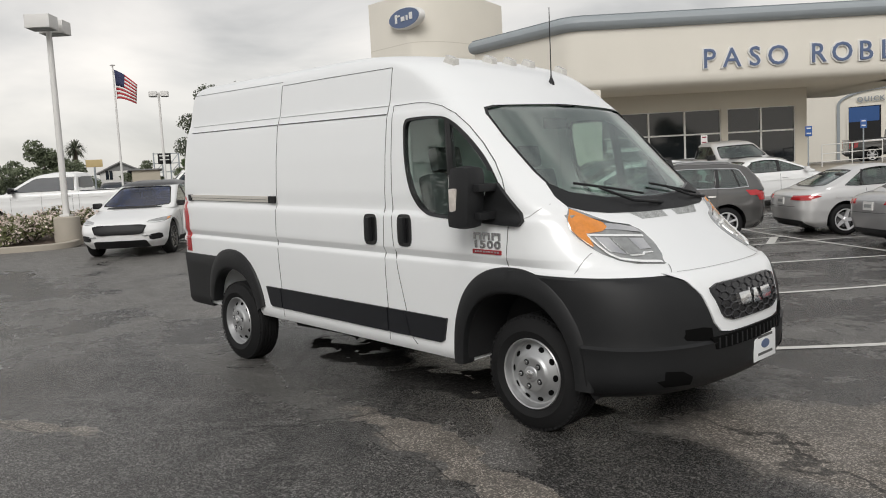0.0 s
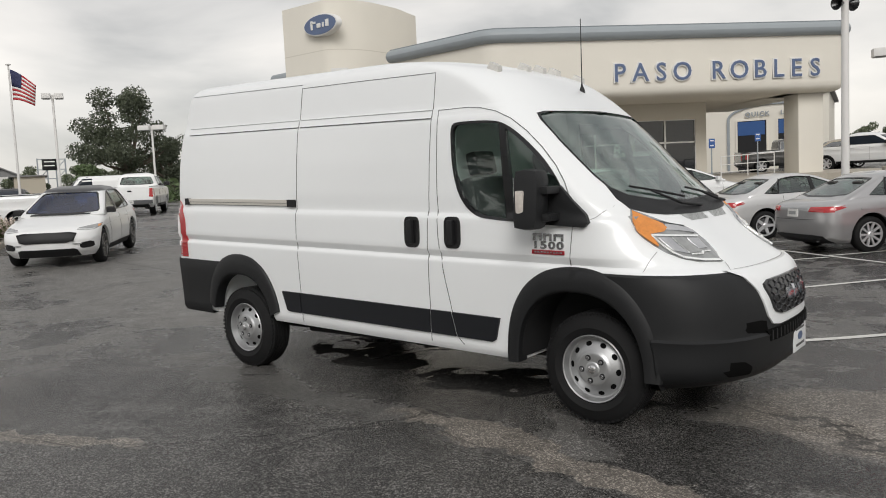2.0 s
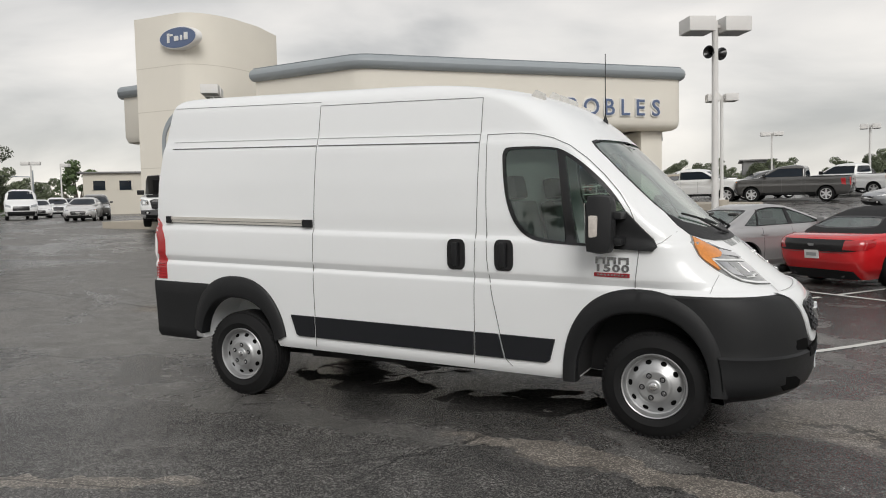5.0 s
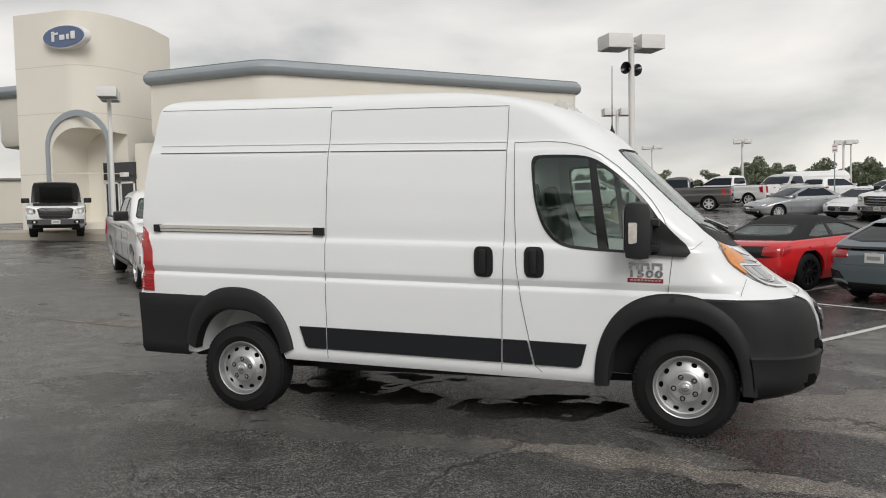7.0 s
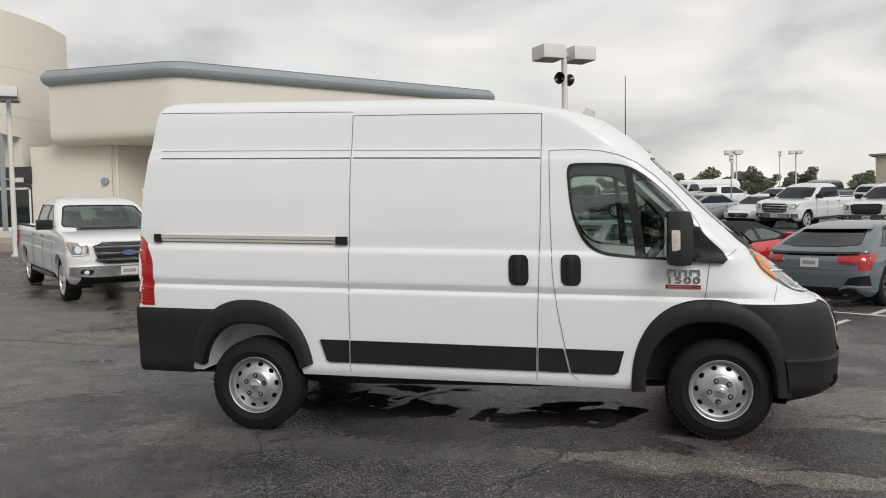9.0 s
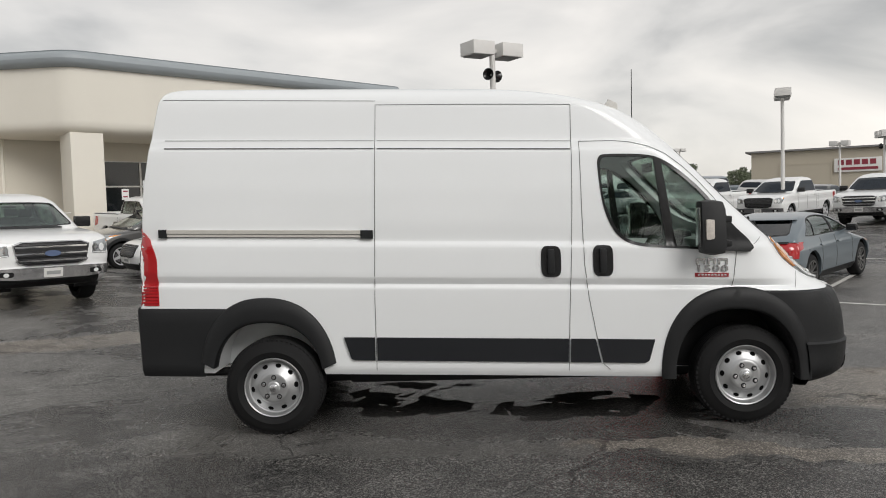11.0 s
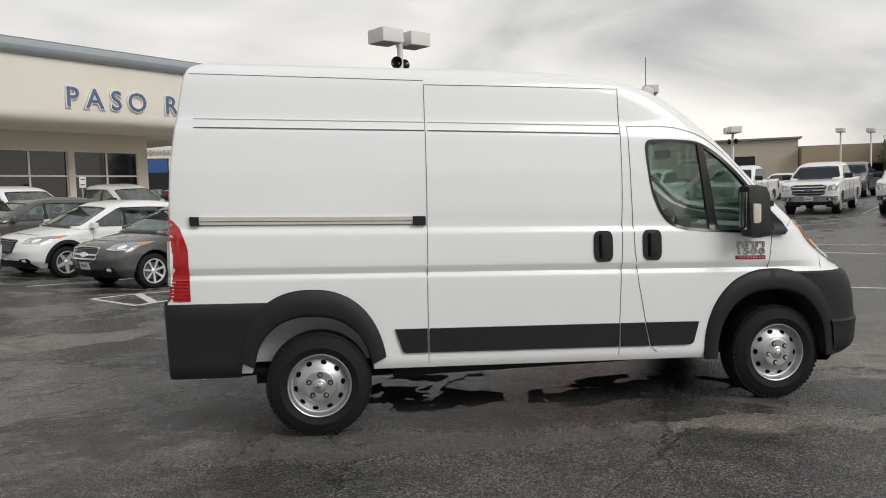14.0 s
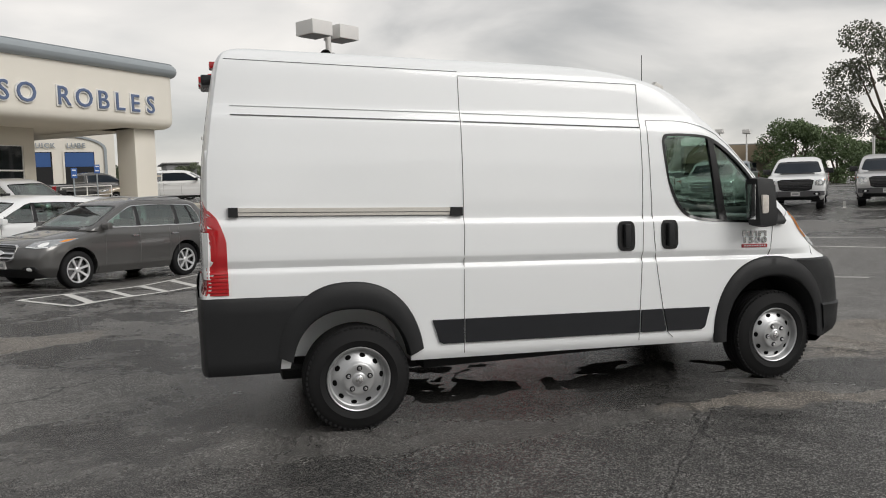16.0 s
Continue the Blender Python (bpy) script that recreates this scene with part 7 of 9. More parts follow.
        for s in (-1, 1):
            bm = bmesh.new()
            x_ = lerp(lo.R, 0.26)
            cyl(bm, 0.04, 0.04, (x_ + 0.20, s * 0.52, 0.27), (x_ + 0.02, s * 0.52, 0.26), 12)
            part("exhaust_tip", bm, M_BRAKE, body, "grey exhaust tip", smooth=50)
    # grille, lower bumpers, plates
    g0, g1 = sp["grille"]
    gy = sp["gy"]
    bm = bmesh.new()
    lo.end_patch(bm, rounded([(-gy * 0.86, g0), (-gy, g1), (gy, g1), (gy * 0.86, g0)], 0.12, 1), "front", off=0.014, thick=0.03, ny=14, nz=4)
    gr = part("grille", bm, M_PLASTIC if kind == "crossover" else grille, t, "dark grille", smooth=40)
    gpoly = [(-gy * 0.86, g0), (-gy, g1), (gy, g1), (gy * 0.86, g0)]
    if kind != "crossover":
        bm = lattice(lo, bmesh.new(), gpoly, "front", 0.022, 7, 0.006)
        part("grille_slats", bm, M_COMB, gr, "fine dark slats")
    part("grille_rim", edging(lo, rounded(gpoly, 0.12, 1), 1, 0.016, 0.030, "front"), M_CHROME if chrome else M_GLOSSBLK, gr, smooth=None)
    if chrome:
        for k in range(3 if kind == "pickup" else 2):
            bm = bmesh.new()
            zz = g0 + (g1 - g0) * (0.22 + 0.28 * k)
            lo.end_patch(bm, [(-gy * 0.92, zz - 0.014), (-gy * 0.92, zz + 0.014), (gy * 0.92, zz + 0.014), (gy * 0.92, zz - 0.014)], "front", off=0.030, thick=0.03, ny=12, nz=1)
            part("grille_bar", bm, M_CHROME, gr, "chrome grille bar")
        bm = bmesh.new()
        zz = (g0 + g1) / 2
        lo.end_patch(bm, [(0.13 * math.cos(a), zz + 0.05 * math.sin(a)) for a in [2 * math.pi * i / 16 for i in range(16)]], "front", off=0.040, thick=0.03, ny=8, nz=2)
        part("emblem", bm, M_BLUE if kind == "pickup" else M_CHROME, gr, "plain oval emblem")
    for which in ("front", "rear"):
        bm = bmesh.new()
        W = lerp(lo.W, z0 + 0.1)
        hi = z0 + (0.30 if kind == "pickup" else 0.17)
        wide = 0.66 if kind == "crossover" and which == "front" else 0.86
        lo.end_patch(bm, [(-W * wide, z0 + 0.004), (-W * (wide - 0.04), hi - 0.02), (-W * 0.56, hi), (W * 0.56, hi), (W * (wide - 0.04), hi - 0.02), (W * wide, z0 + 0.004)], which, off=0.016, thick=0.03, ny=14, nz=3)
        bp_ = part("bumper", bm, M_PLASTIC, t, "black lower bumper", smooth=40)
        if kind == "pickup":
            bm = bmesh.new()
            W = lerp(lo.W, 0.6)
            lo.end_patch(bm, [(-W * 0.975, 0.53), (-W * 0.975, 0.69), (-W * 0.6, 0.70), (W * 0.6, 0.70), (W * 0.975, 0.69), (W * 0.975, 0.53), (W * 0.6, 0.50), (-W * 0.6, 0.50)], which, off=0.055, thick=0.07, ny=18, nz=4)
            part("bumper_bar", bm, M_CHROME if chrome else M_BRAKE, bp_, "chrome bumper bar" if chrome else "dark bumper bar", smooth=40)
        if kind == "crossover" and which == "front":
            continue
        bm = bmesh.new()
        pz = (0.48 if kind != "pickup" else 0.60) if which == "front" else (0.62 if kind != "pickup" else 0.62)
        if which == "rear" and kind in ("sedan", "hatch", "suv"):
            pz = 0.78
        lo.end_patch(bm, [(-0.15, pz - 0.075), (-0.15, pz + 0.075), (0.15, pz + 0.075), (0.15, pz - 0.075)], which, off=0.064 if kind == "pickup" else 0.020, thick=0.02, ny=3, nz=1)
        pl = part("plate", bm, M_WHITEP, t, "white plate with a dark bar")
        bm = bmesh.new()
        lo.end_patch(bm, [(-0.11, pz - 0.03), (-0.11, pz + 0.03), (0.11, pz + 0.03), (0.11, pz - 0.03)], which, off=0.067 if kind == "pickup" else 0.023, thick=0.006, ny=3, nz=1)
        part("plate_bar", bm, M_TRIM, pl)
    # wipers' dark cowl
    bm = bmesh.new()
    up.end_patch(bm, [(-0.6, z1 + 0.002), (-0.6, z1 + 0.03), (0.6, z1 + 0.03), (0.6, z1 + 0.002)], "front", off=0.02, thick=0.04, ny=8, nz=1)
    part("cowl", bm, M_PLASTIC, t)
    if kind == "pickup":
        bm = bmesh.new()
        lo.end_patch(bm, [(-0.74, 0.78), (-0.74, 1.27), (0.74, 1.27), (0.74, 0.78)], "rear", off=0.006, thick=0.02, ny=6, nz=3)
        tg = part("tailgate", bm, paint, t, smooth=40)
        bm = bmesh.new()
        box(bm, -3.03, -3.015, -0.09, 0.09, 1.08, 1.14, 0.004)
        part("tailgate_handle", bm, M_GLOSSBLK, tg)
    if bonnet_up:
        bm = bmesh.new()
        up_m = Matrix.Translation((1.5, 0, 1.34)) @ Matrix.Rotation(radians(-50), 4, "Y")
        rows = [[(0.95 * q, s * (0.88 - 0.10 * q - 0.22 * max(0, q - 0.75)), 0.05 * math.cos(1.5 * s)) for s in [-1 + k / 4 for k in range(9)]] for q in [0, 0.25, 0.5, 0.75, 0.88, 0.96, 1.0]]
        grid(bm, rows)
        grid(bm, [[(x, y, z - 0.05) for x, y, z in r] for r in rows])
        bmesh.ops.bridge_loops(bm, edges=[e for e in bm.edges if e.is_boundary])
        bm.transform(up_m)
        hood = part("bonnet", bm, P_GREY, t, "raised bonnet showing its dark underside", smooth=40)
        bm = bmesh.new()
        box(bm, 0.15, 0.80, -0.55, 0.55, -0.075, -0.04, 0.02, up_m)
        part("bonnet_liner", bm, M_DARK, hood, "dark bonnet liner")
        bm = bmesh.new()
        cyl(bm, 0.012, 0.012, (2.3, 0.7, 1.25), up_m @ Vector((0.6, 0.68, -0.05)), 6)
        part("bonnet_stay", bm, M_DARK, hood)
        bm = bmesh.new()
        box(bm, 1.5, 2.6, -0.75, 0.75, 1.20, 1.30, 0.02)
        part("engine_bay", bm, M_DARK, t, "dark open engine bay")
    # wheels
    key = (sp["r"], spokes, rim.name)
    for i, (x, s) in enumerate(((-hw, -1), (-hw, 1), (hw, -1), (hw, 1))):
        wm = Matrix.Translation((x, s * (lerp(lo.W, 0.45) - 0.01), sp["r"])) @ Matrix.Rotation(0 if s < 0 else math.pi, 4, "Z") @ Matrix.Rotation(0.5 * i, 4, "Y")
        if key not in WHEELS:
            w = WHEELS[key] = spoke_wheel(sp["r"], 0.22 if kind != "pickup" else 0.27, spokes, rim)
        else:
            w = copy_thing(WHEELS[key], wm)
        w.parent = t
        w.matrix_basis = wm
    return t


WHEELS = {}
P_WHITE = mat("white_car_paint", (0.83, 0.835, 0.83), 0.28, var=0.02, coat=0.8)
P_SILVER = mat("silver_car_paint", (0.66, 0.655, 0.65), 0.28, metal=0.4, var=0.03, coat=0.8)
P_STEELGREY = mat("steel_grey_car_paint", (0.34, 0.35, 0.365), 0.30, metal=0.4, var=0.03, coat=0.8)
P_GREY = mat("dark_grey_car_paint", (0.115, 0.113, 0.11), 0.24, metal=0.45, var=0.05, coat=0.8)
P_BLUEGREY = mat("blue_grey_car_paint", (0.165, 0.20, 0.225), 0.28, metal=0.3, var=0.05, coat=0.8)
P_DKSILVER = mat("deep_silver_car_paint", (0.43, 0.425, 0.43), 0.30, metal=0.5, var=0.05, coat=1.0)
P_RED = mat("red_car_paint", (0.62, 0.016, 0.02), 0.25, var=0.05, coat=1.0)
P_BLACK = mat("black_car_paint", (0.012, 0.012, 0.013), 0.3, var=0.1, coat=0.25, spec=0.3)
P_TAN = mat("tan_car_paint", (0.40, 0.35, 0.27), 0.3, metal=0.3, var=0.05, coat=0.8)
M_CLOTHTOP = mat("black_fabric_top", (0.016, 0.016, 0.017), 0.9, var=0.3, scale=40, bump=0.3, bscale=200)

A_HEAD, B_HEAD = 45.0, -45.0
vehicle("crossover", "electric_crossover", P_WHITE, "white electric crossover with a black roof", "car", stand((-11.97, 3.42), -40.5), topcol=P_BLACK, clad=False, dark=True, rim=P_GREY, spokes=10, near=True)
vehicle("pickup", "pickup_truck", P_WHITE, "white crew cab pickup with a chrome grille in the lane", "pickup truck", stand((-7.56, 8.12), -43.5), chrome=True, spokes=6, near=True)
vehicle("suv", "parked_suv", P_GREY, "dark grey suv with silver alloy wheels beside the hatched bay", "car", stand(lot(5.86, -9.9), 225), chrome=True, bright=True, rails=True, spokes=7, near=True)
vehicle("suv", "parked_suv", P_WHITE, "white compact suv with black lower trim", "car", stand(lot(5.75, -13.0), 226), clad=True, rim=P_SILVER, near=True)
vehicle("suv", "parked_suv", P_GREY, "dark grey boxy suv in the parked row", "car", stand(lot(5.7, -16.5), 226), clad=True, near=True)
vehicle("sedan", "parked_sedan", P_SILVER, "silver compact sedan seen from its tail", "car", stand(lot(10.95, -9.6), 46), near=True)
vehicle("sedan", "parked_sedan", P_DKSILVER, "silver mid-size sedan with bright alloy wheels", "car", stand(lot(11.1, -6.25), 47), spokes=10, near=True)
vehicle("convertible", "convertible", P_RED, "red convertible with a black fabric top", "car", stand(lot(11.95, -3.5), 47), topcol=M_CLOTHTOP, rim=P_BLACK, spokes=10, near=True)
vehicle("hatch", "parked_hatchback", P_BLUEGREY, "blue-grey hatchback with a black lower tail", "car", stand(lot(11.85, -0.68), 47), dark=True, rim=P_GREY, spokes=10, near=True)
vehicle("sedan", "parked_sedan", P_WHITE, "white sedan behind the dark grey suv", "car", stand(lot(11.2, -16.4), 45), near=True)
M_GALV = mat("white_pole_paint", (0.70, 0.69, 0.67), 0.5, var=0.05, scale=6)


def lamp_post(x, y, head, turn, base=0.0, speaker=False, heads=2, box_len=0.80):
    """A square-headed parking lot lamp."""
    z = gz(x, y)
    t = thing("street_lamp", pose(x, y, z, 0, 0, turn), "white parking lot lamp post with box heads", "street lamp", "parking lot lamps")
    h = head - z
    if base:
        bm = bmesh.new()
        lathe(bm, [(0.001, 0.0), (0.34, 0.0), (0.32, base - 0.03), (0.29, base), (0.001, base)], 24, axis="Z")
        part("footing", bm, M_CONC, t, "round concrete footing", smooth=40)
    bm = bmesh.new()
    cyl(bm, 0.085, 0.07, (0, 0, base), (0, 0, h), 12)
    part("post", bm, M_GALV, t, smooth=50)
    bm = bmesh.new()
    box(bm, -0.13, 0.13, -0.13, 0.13, base, base + 0.06, 0.01)
    part("base_plate", bm, M_GALV, t)
    for s in ((-1, 1) if heads == 2 else (1,)):
        bm = bmesh.new()
        box(bm, 0.0, 0.30, -0.04, 0.04, h - 0.16, h - 0.08)
        bm.transform(Matrix.Rotation(0 if s > 0 else math.pi, 4, "Z"))
        part("arm", bm, M_GALV, t)
        bm = bmesh.new()
        x0, x1 = (0.12, 0.12 + box_len)
        box(bm, x0, x1, -0.31, 0.31, h - 0.27, h + 0.06, 0.015)
        bm.transform(Matrix.Rotation(0 if s > 0 else math.pi, 4, "Z"))
        hd = part("lamp_head", bm, M_GALV, t, "white box lamp head")
        bm = bmesh.new()
        box(bm, x0 + 0.05, x1 - 0.05, -0.27, 0.27, h - 0.285, h - 0.272)
        bm.transform(Matrix.Rotation(0 if s > 0 else math.pi, 4, "Z"))
        part("lamp_glass", bm, M_TRIM, hd, "grey lamp glass")
    if speaker:
        for s in (-1, 1):
            bm = bmesh.new()
            lathe(bm, [(0.03, 0.05), (0.05, 0.10), (0.09, 0.18), (0.15, 0.24), (0.13, 0.24), (0.04, 0.12)], 16, axis="X", caps=False)
            bm.transform(Matrix.Translation((0, 0, h - 0.72)) @ Matrix.Rotation(0.5 if s > 0 else math.pi + 0.5, 4, "Z"))
            part("loudspeaker", bm, M_GLOSSBLK, t, "dark horn loudspeaker", smooth=50)
    return t


lamp_post(2.25, 13.0, 5.62, 32, speaker=True, box_len=0.62)
lamp_post(0.4, 31.2, 6.1, 20, base=0.55, box_len=0.55)
lamp_post(-15.8, 16.1, 5.95, 125, heads=2, box_len=0.68)
lamp_post(-15.0, 2.42, 6.1, 138, base=0.75, box_len=0.5)
lamp_post(-44.5, 18.5, 8.3, 60, box_len=0.5)
lamp_post(-45.7, 26.0, 6.6, 40)
lamp_post(-68.0, 46.5, 6.5, 40)
lamp_post(-66.4, 48.7, 6.3, 30, heads=1)
lamp_post(7.4, 53.5, 6.1, 0, box_len=0.5)
lamp_post(14.7, 57.6, 6.0, 0, box_len=0.5)
lamp_post(0.5, 68.5, 7.0, 10)
lamp_post(18.7, 76.8, 7.3, 0, box_len=0.5)
lamp_post(24.1, 75.6, 7.0, 0, box_len=0.5)
lamp_post(14.9, 26.5, 6.05, 70)
lamp_post(22.5, 32.8, 4.75, 78, speaker=True, box_len=0.5)
lamp_post(27.2, 47.3, 5.3, -40, box_len=0.5)
lamp_post(44.6, 53.9, 6.2, 45, box_len=0.5)
lamp_post(46.4, 52.5, 6.05, 45, box_len=0.5)
lamp_post(39.0, 31.7, 4.95, -50, heads=1)

# flag
M_FLAGR = mat("faded_red_cloth", (0.42, 0.03, 0.04), 0.8, var=0.1)
M_FLAGW = mat("white_cloth", (0.75, 0.74, 0.72), 0.8, var=0.05)
M_FLAGB = mat("navy_cloth", (0.03, 0.035, 0.09), 0.8, var=0.1)


def flag():
    x, y = -30.7, 10.15
    z = gz(x, y)
    t = thing("flagpole", pose(x, y, z, 0, 0, 50), "tall pale flagpole with a red and white striped flag", "flagpole")
    bm = bmesh.new()
    cyl(bm, 0.06, 0.035, (0, 0, 0), (0, 0, 7.65 - z), 10)
    part("pole", bm, M_GALV, t)
    bm = bmesh.new()
    lathe(bm, [(0.02, 0), (0.12, 0.02), (0.12, 0.05), (0.02, 0.08)], 12, axis="Z", at=(0, 0, 7.62 - z))
    part("cap", bm, M_GALV, t)
    top = 7.45 - z
    for k in range(13):
        bm = bmesh.new()
        rows = []
        for i in range(13):
            u = i / 12
            droop = 0.75 * u ** 1.3
            row = []
            for j in (0, 1):
                v = (k + j) / 13
                row.append((0.05 + 1.05 * u * (1 - 0.15 * v), 0.10 * math.sin(5 * u + 2.0 * v), top - 1.35 * v * (1 - 0.35 * u) - droop))
            rows.append(row)
        grid(bm, rows)
        ob = part("stripe", bm, M_FLAGR if k % 2 == 0 else M_FLAGW, t, smooth=60)
        mod = ob.modifiers.new("thickness", "SOLIDIFY")
        mod.thickness = 0.004
    bm = bmesh.new()
    rows = []
    for i in range(7):
        u = 0.42 * i / 6
        droop = 0.75 * u ** 1.3
        rows.append([(0.05 + 1.05 * u * (1 - 0.15 * v), 0.10 * math.sin(5 * u + 2.0 * v) - 0.012, top - 1.35 * v * (1 - 0.35 * u) - droop) for v in (0, 0.2, 0.4, 0.54)])
    grid(bm, rows)
    ob = part("canton", bm, M_FLAGB, t, "navy canton", smooth=60)
    mod = ob.modifiers.new("thickness", "SOLIDIFY")
    mod.thickness = 0.004


flag()

# ---- more vehicles ----
def truck(paint, label, p, heading, **kw):
    return vehicle("pickup", "pickup_truck", paint, label, "pickup truck", stand(p, heading), spokes=6, **kw)


truck(P_WHITE, "white pickup with a raised bonnet on the display pad", (-20.8, 18.75), -48, bonnet_up=True).location.z += 0.22
truck(P_SILVER, "silver pickup parked before the showroom glass", (-7.05, 23.4), -40, chrome=True, near=True)
truck(P_WHITE, "white pickup parked before the showroom glass", (-9.8, 21.1), -42, near=True)
truck(P_WHITE, "white crew cab pickup behind the planter", (-21.2, 4.35), 233)
truck(P_WHITE, "white pickup seen from its tail", (-29.2, 15.1), 141, near=True)
truck(P_WHITE, "white crew cab pickup with a chrome grille in the far row", lot(30.8, -12.6), 225, chrome=True)
truck(P_WHITE, "white work pickup with a canopy over its bed", lot(30.6, -8.6), 225)
truck(P_WHITE, "white crew cab pickup with a bright grille", lot(30.2, -4.6), 225, chrome=True)
truck(P_WHITE, "white pickup with a chrome front bumper", lot(29.4, -1.2), 225, chrome=True)
truck(P_WHITE, "white heavy pickup with a black grille", lot(29.0, 2.0), 225)
truck(P_SILVER, "silver pickup at the end of the far row", lot(30.4, 5.0), 225)
truck(P_GREY, "dark grey pickup with a black bed rack", (3.0, 40.0), 172)
truck(P_WHITE, "white pickup beyond the dark one", (6.0, 45.8), 150)
truck(P_SILVER, "silver pickup in the back row", (9.5, 47.5), 240)
truck(P_WHITE, "white heavy duty pickup by the lamp footing", (-2.0, 40.9), -8)
truck(P_GREY, "dark pickup outside the service bays", (-6.9, 44.5), 30)
truck(P_WHITE, "white pickup in the back row", (-3.5, 47.0), 200)


def sedan(kind, paint, label, p, heading, **kw):
    return vehicle(kind, "parked_car", paint, label, "car", stand(p, heading), **kw)


sedan("sedan", P_STEELGREY, "steel grey sedan crossing the far lane", (8.35, 32.6), 205, chrome=True, spokes=10)
sedan("hatch", P_WHITE, "white compact car facing the lane", (11.2, 32.6), 232)
sedan("suv", P_BLACK, "black suv in the back row", (5.5, 51.5), 185)
sedan("suv", P_GREY, "dark suv beyond the white pickup", (1.2, 44.5), 205)
sedan("suv", P_TAN, "tan suv beside the service bays", (-4.6, 44.2), 200)
sedan("suv", P_WHITE, "white suv far down the lane", (-54.8, 39.2), -35)
sedan("suv", P_BLACK, "black suv far down the lane", (-58.0, 43.2), -35)
sedan("sedan", P_WHITE, "white sedan far down the lane", (-50.0, 33.9), -35)
sedan("sedan", P_BLUEGREY, "blue-grey sedan beyond the flagpole", (-47.0, 24.5), 150)
sedan("sedan", P_BLACK, "dark sedan behind the flagpole", (-36.0, 12.0), 150)
sedan("suv", P_WHITE, "white suv in the row beyond the lane", (-54.0, 29.0), 150)
sedan("sedan", P_SILVER, "silver sedan beyond the display pad", (-37.0, 27.5), -48)
sedan("suv", P_GREY, "dark grey suv beyond the display pad", (-39.0, 30.0), -40)
for k in range(9):
    pp = (lot(44 + (k % 2) * 0.6, -26 + 3.4 * k))
    kind = ("suv", "sedan", "pickup", "suv", "hatch")[k % 5]
    pt, word = ((P_WHITE, "white"), (P_SILVER, "silver"), (P_WHITE, "white"), (P_GREY, "dark grey"), (P_BLUEGREY, "blue-grey"))[(k * 2) % 5]
    vehicle(kind, "parked_car", pt, "%s vehicle in the back row" % word, "car", stand(pp, 225 if k % 3 else 45), group="back row")


def cargo_van(x, y, heading, tall=2.55, label="white cargo van in the far lot"):
    F = [(0.30, 2.75), (0.45, 2.9), (0.8, 2.92), (1.0, 2.85), (1.2, 2.4), (1.35, 2.05), (1.9, 1.55), (2.2, 1.25), (tall - 0.12, 0.95), (tall, 0.5)]
    R = [(0.30, -2.85), (0.5, -2.95), (1.6, -2.95), (tall - 0.25, -2.88), (tall, -2.6)]
    W = [(0.30, 0.92), (0.5, 1.0), (1.2, 1.02), (1.8, 0.95), (tall - 0.2, 0.82), (tall - 0.06, 0.72), (tall, 0.55)]
    s = Shell(F, R, W, nose=0.6, tail=0.15)
    t = thing("cargo_van", stand((x, y), heading), label, "van")
    bm = bmesh.new()
    s.stack(bm, [0.30 + (tall - 0.30) * (1 - (1 - i / 30) ** 1.3) for i in range(31)], nf=10, nr=6, ns=8)
    body = part("body", bm, P_WHITE, t, smooth=35)
    cuts = []
    for wx in (-1.85, 1.9):
        for sd in (-1, 1):
            b = bmesh.new()
            lathe(b, [(0.42, sd * 0.5), (0.42, sd * 1.3)], 24, at=(wx, 0, 0.36))
            cuts.append(b)
    carve(body, cuts)
    finish(body, 35)
    bm = bmesh.new()
    s.end_patch(bm, [(-0.80, 1.42), (-0.72, 2.0), (0.72, 2.0), (0.80, 1.42)], "front", off=0.006, thick=0.02)
    part("windscreen", bm, M_GLASSD, t, smooth=50)
    for sd in (-1, 1):
        bm = bmesh.new()
        s.side_patch(bm, [(0.65, 1.35), (0.65, 1.90), (1.20, 1.90), (1.62, 1.42), (1.62, 1.35)], sd, off=0.006, thick=0.02)
        part("side_window", bm, M_GLASSD, t, smooth=50)
        bm = bmesh.new()
        s.end_patch(bm, [(sd * 0.84, 0.9), (sd * 0.84, 1.5), (sd * 0.98, 1.5), (sd * 0.98, 0.9)], "rear", off=0.01, thick=0.02)
        part("tail_light", bm, M_RED, t)
        bm = bmesh.new()
        s.end_patch(bm, [(sd * 0.55, 0.85), (sd * 0.6, 1.0), (sd * 0.95, 1.1), (sd * 0.95, 0.95)], "front", off=0.01, thick=0.02)
        part("headlight", bm, M_LENS, t)
    for which in ("front", "rear"):
        bm = bmesh.new()
        s.end_patch(bm, [(-0.93, 0.31), (-0.93, 0.60), (0.93, 0.60), (0.93, 0.31)], which, off=0.012, thick=0.02)
        part("bumper", bm, M_PLASTIC, t)
    bm = bmesh.new()
    s.end_patch(bm, [(-0.5, 0.66), (-0.5, 0.95), (0.5, 0.95), (0.5, 0.66)], "front", off=0.012, thick=0.02)
    part("grille", bm, M_GLOSSBLK, t)
    for i, (wx, sd) in enumerate(((-1.85, -1), (-1.85, 1), (1.9, -1), (1.9, 1))):
        wm = Matrix.Translation((wx, sd * 0.98, 0.35)) @ Matrix.Rotation(0 if sd < 0 else math.pi, 4, "Z")
        w = copy_thing(WHEELS[(0.35, 5, M_ALLOY.name)], wm)
        w.parent = t
        w.matrix_basis = wm
    return t


cargo_van(11.6, 54.5, 172, tall=2.12)
cargo_van(-41.0, 19.6, 240, tall=2.05)
cargo_van(-46.0, 29.6, -35, tall=2.1)

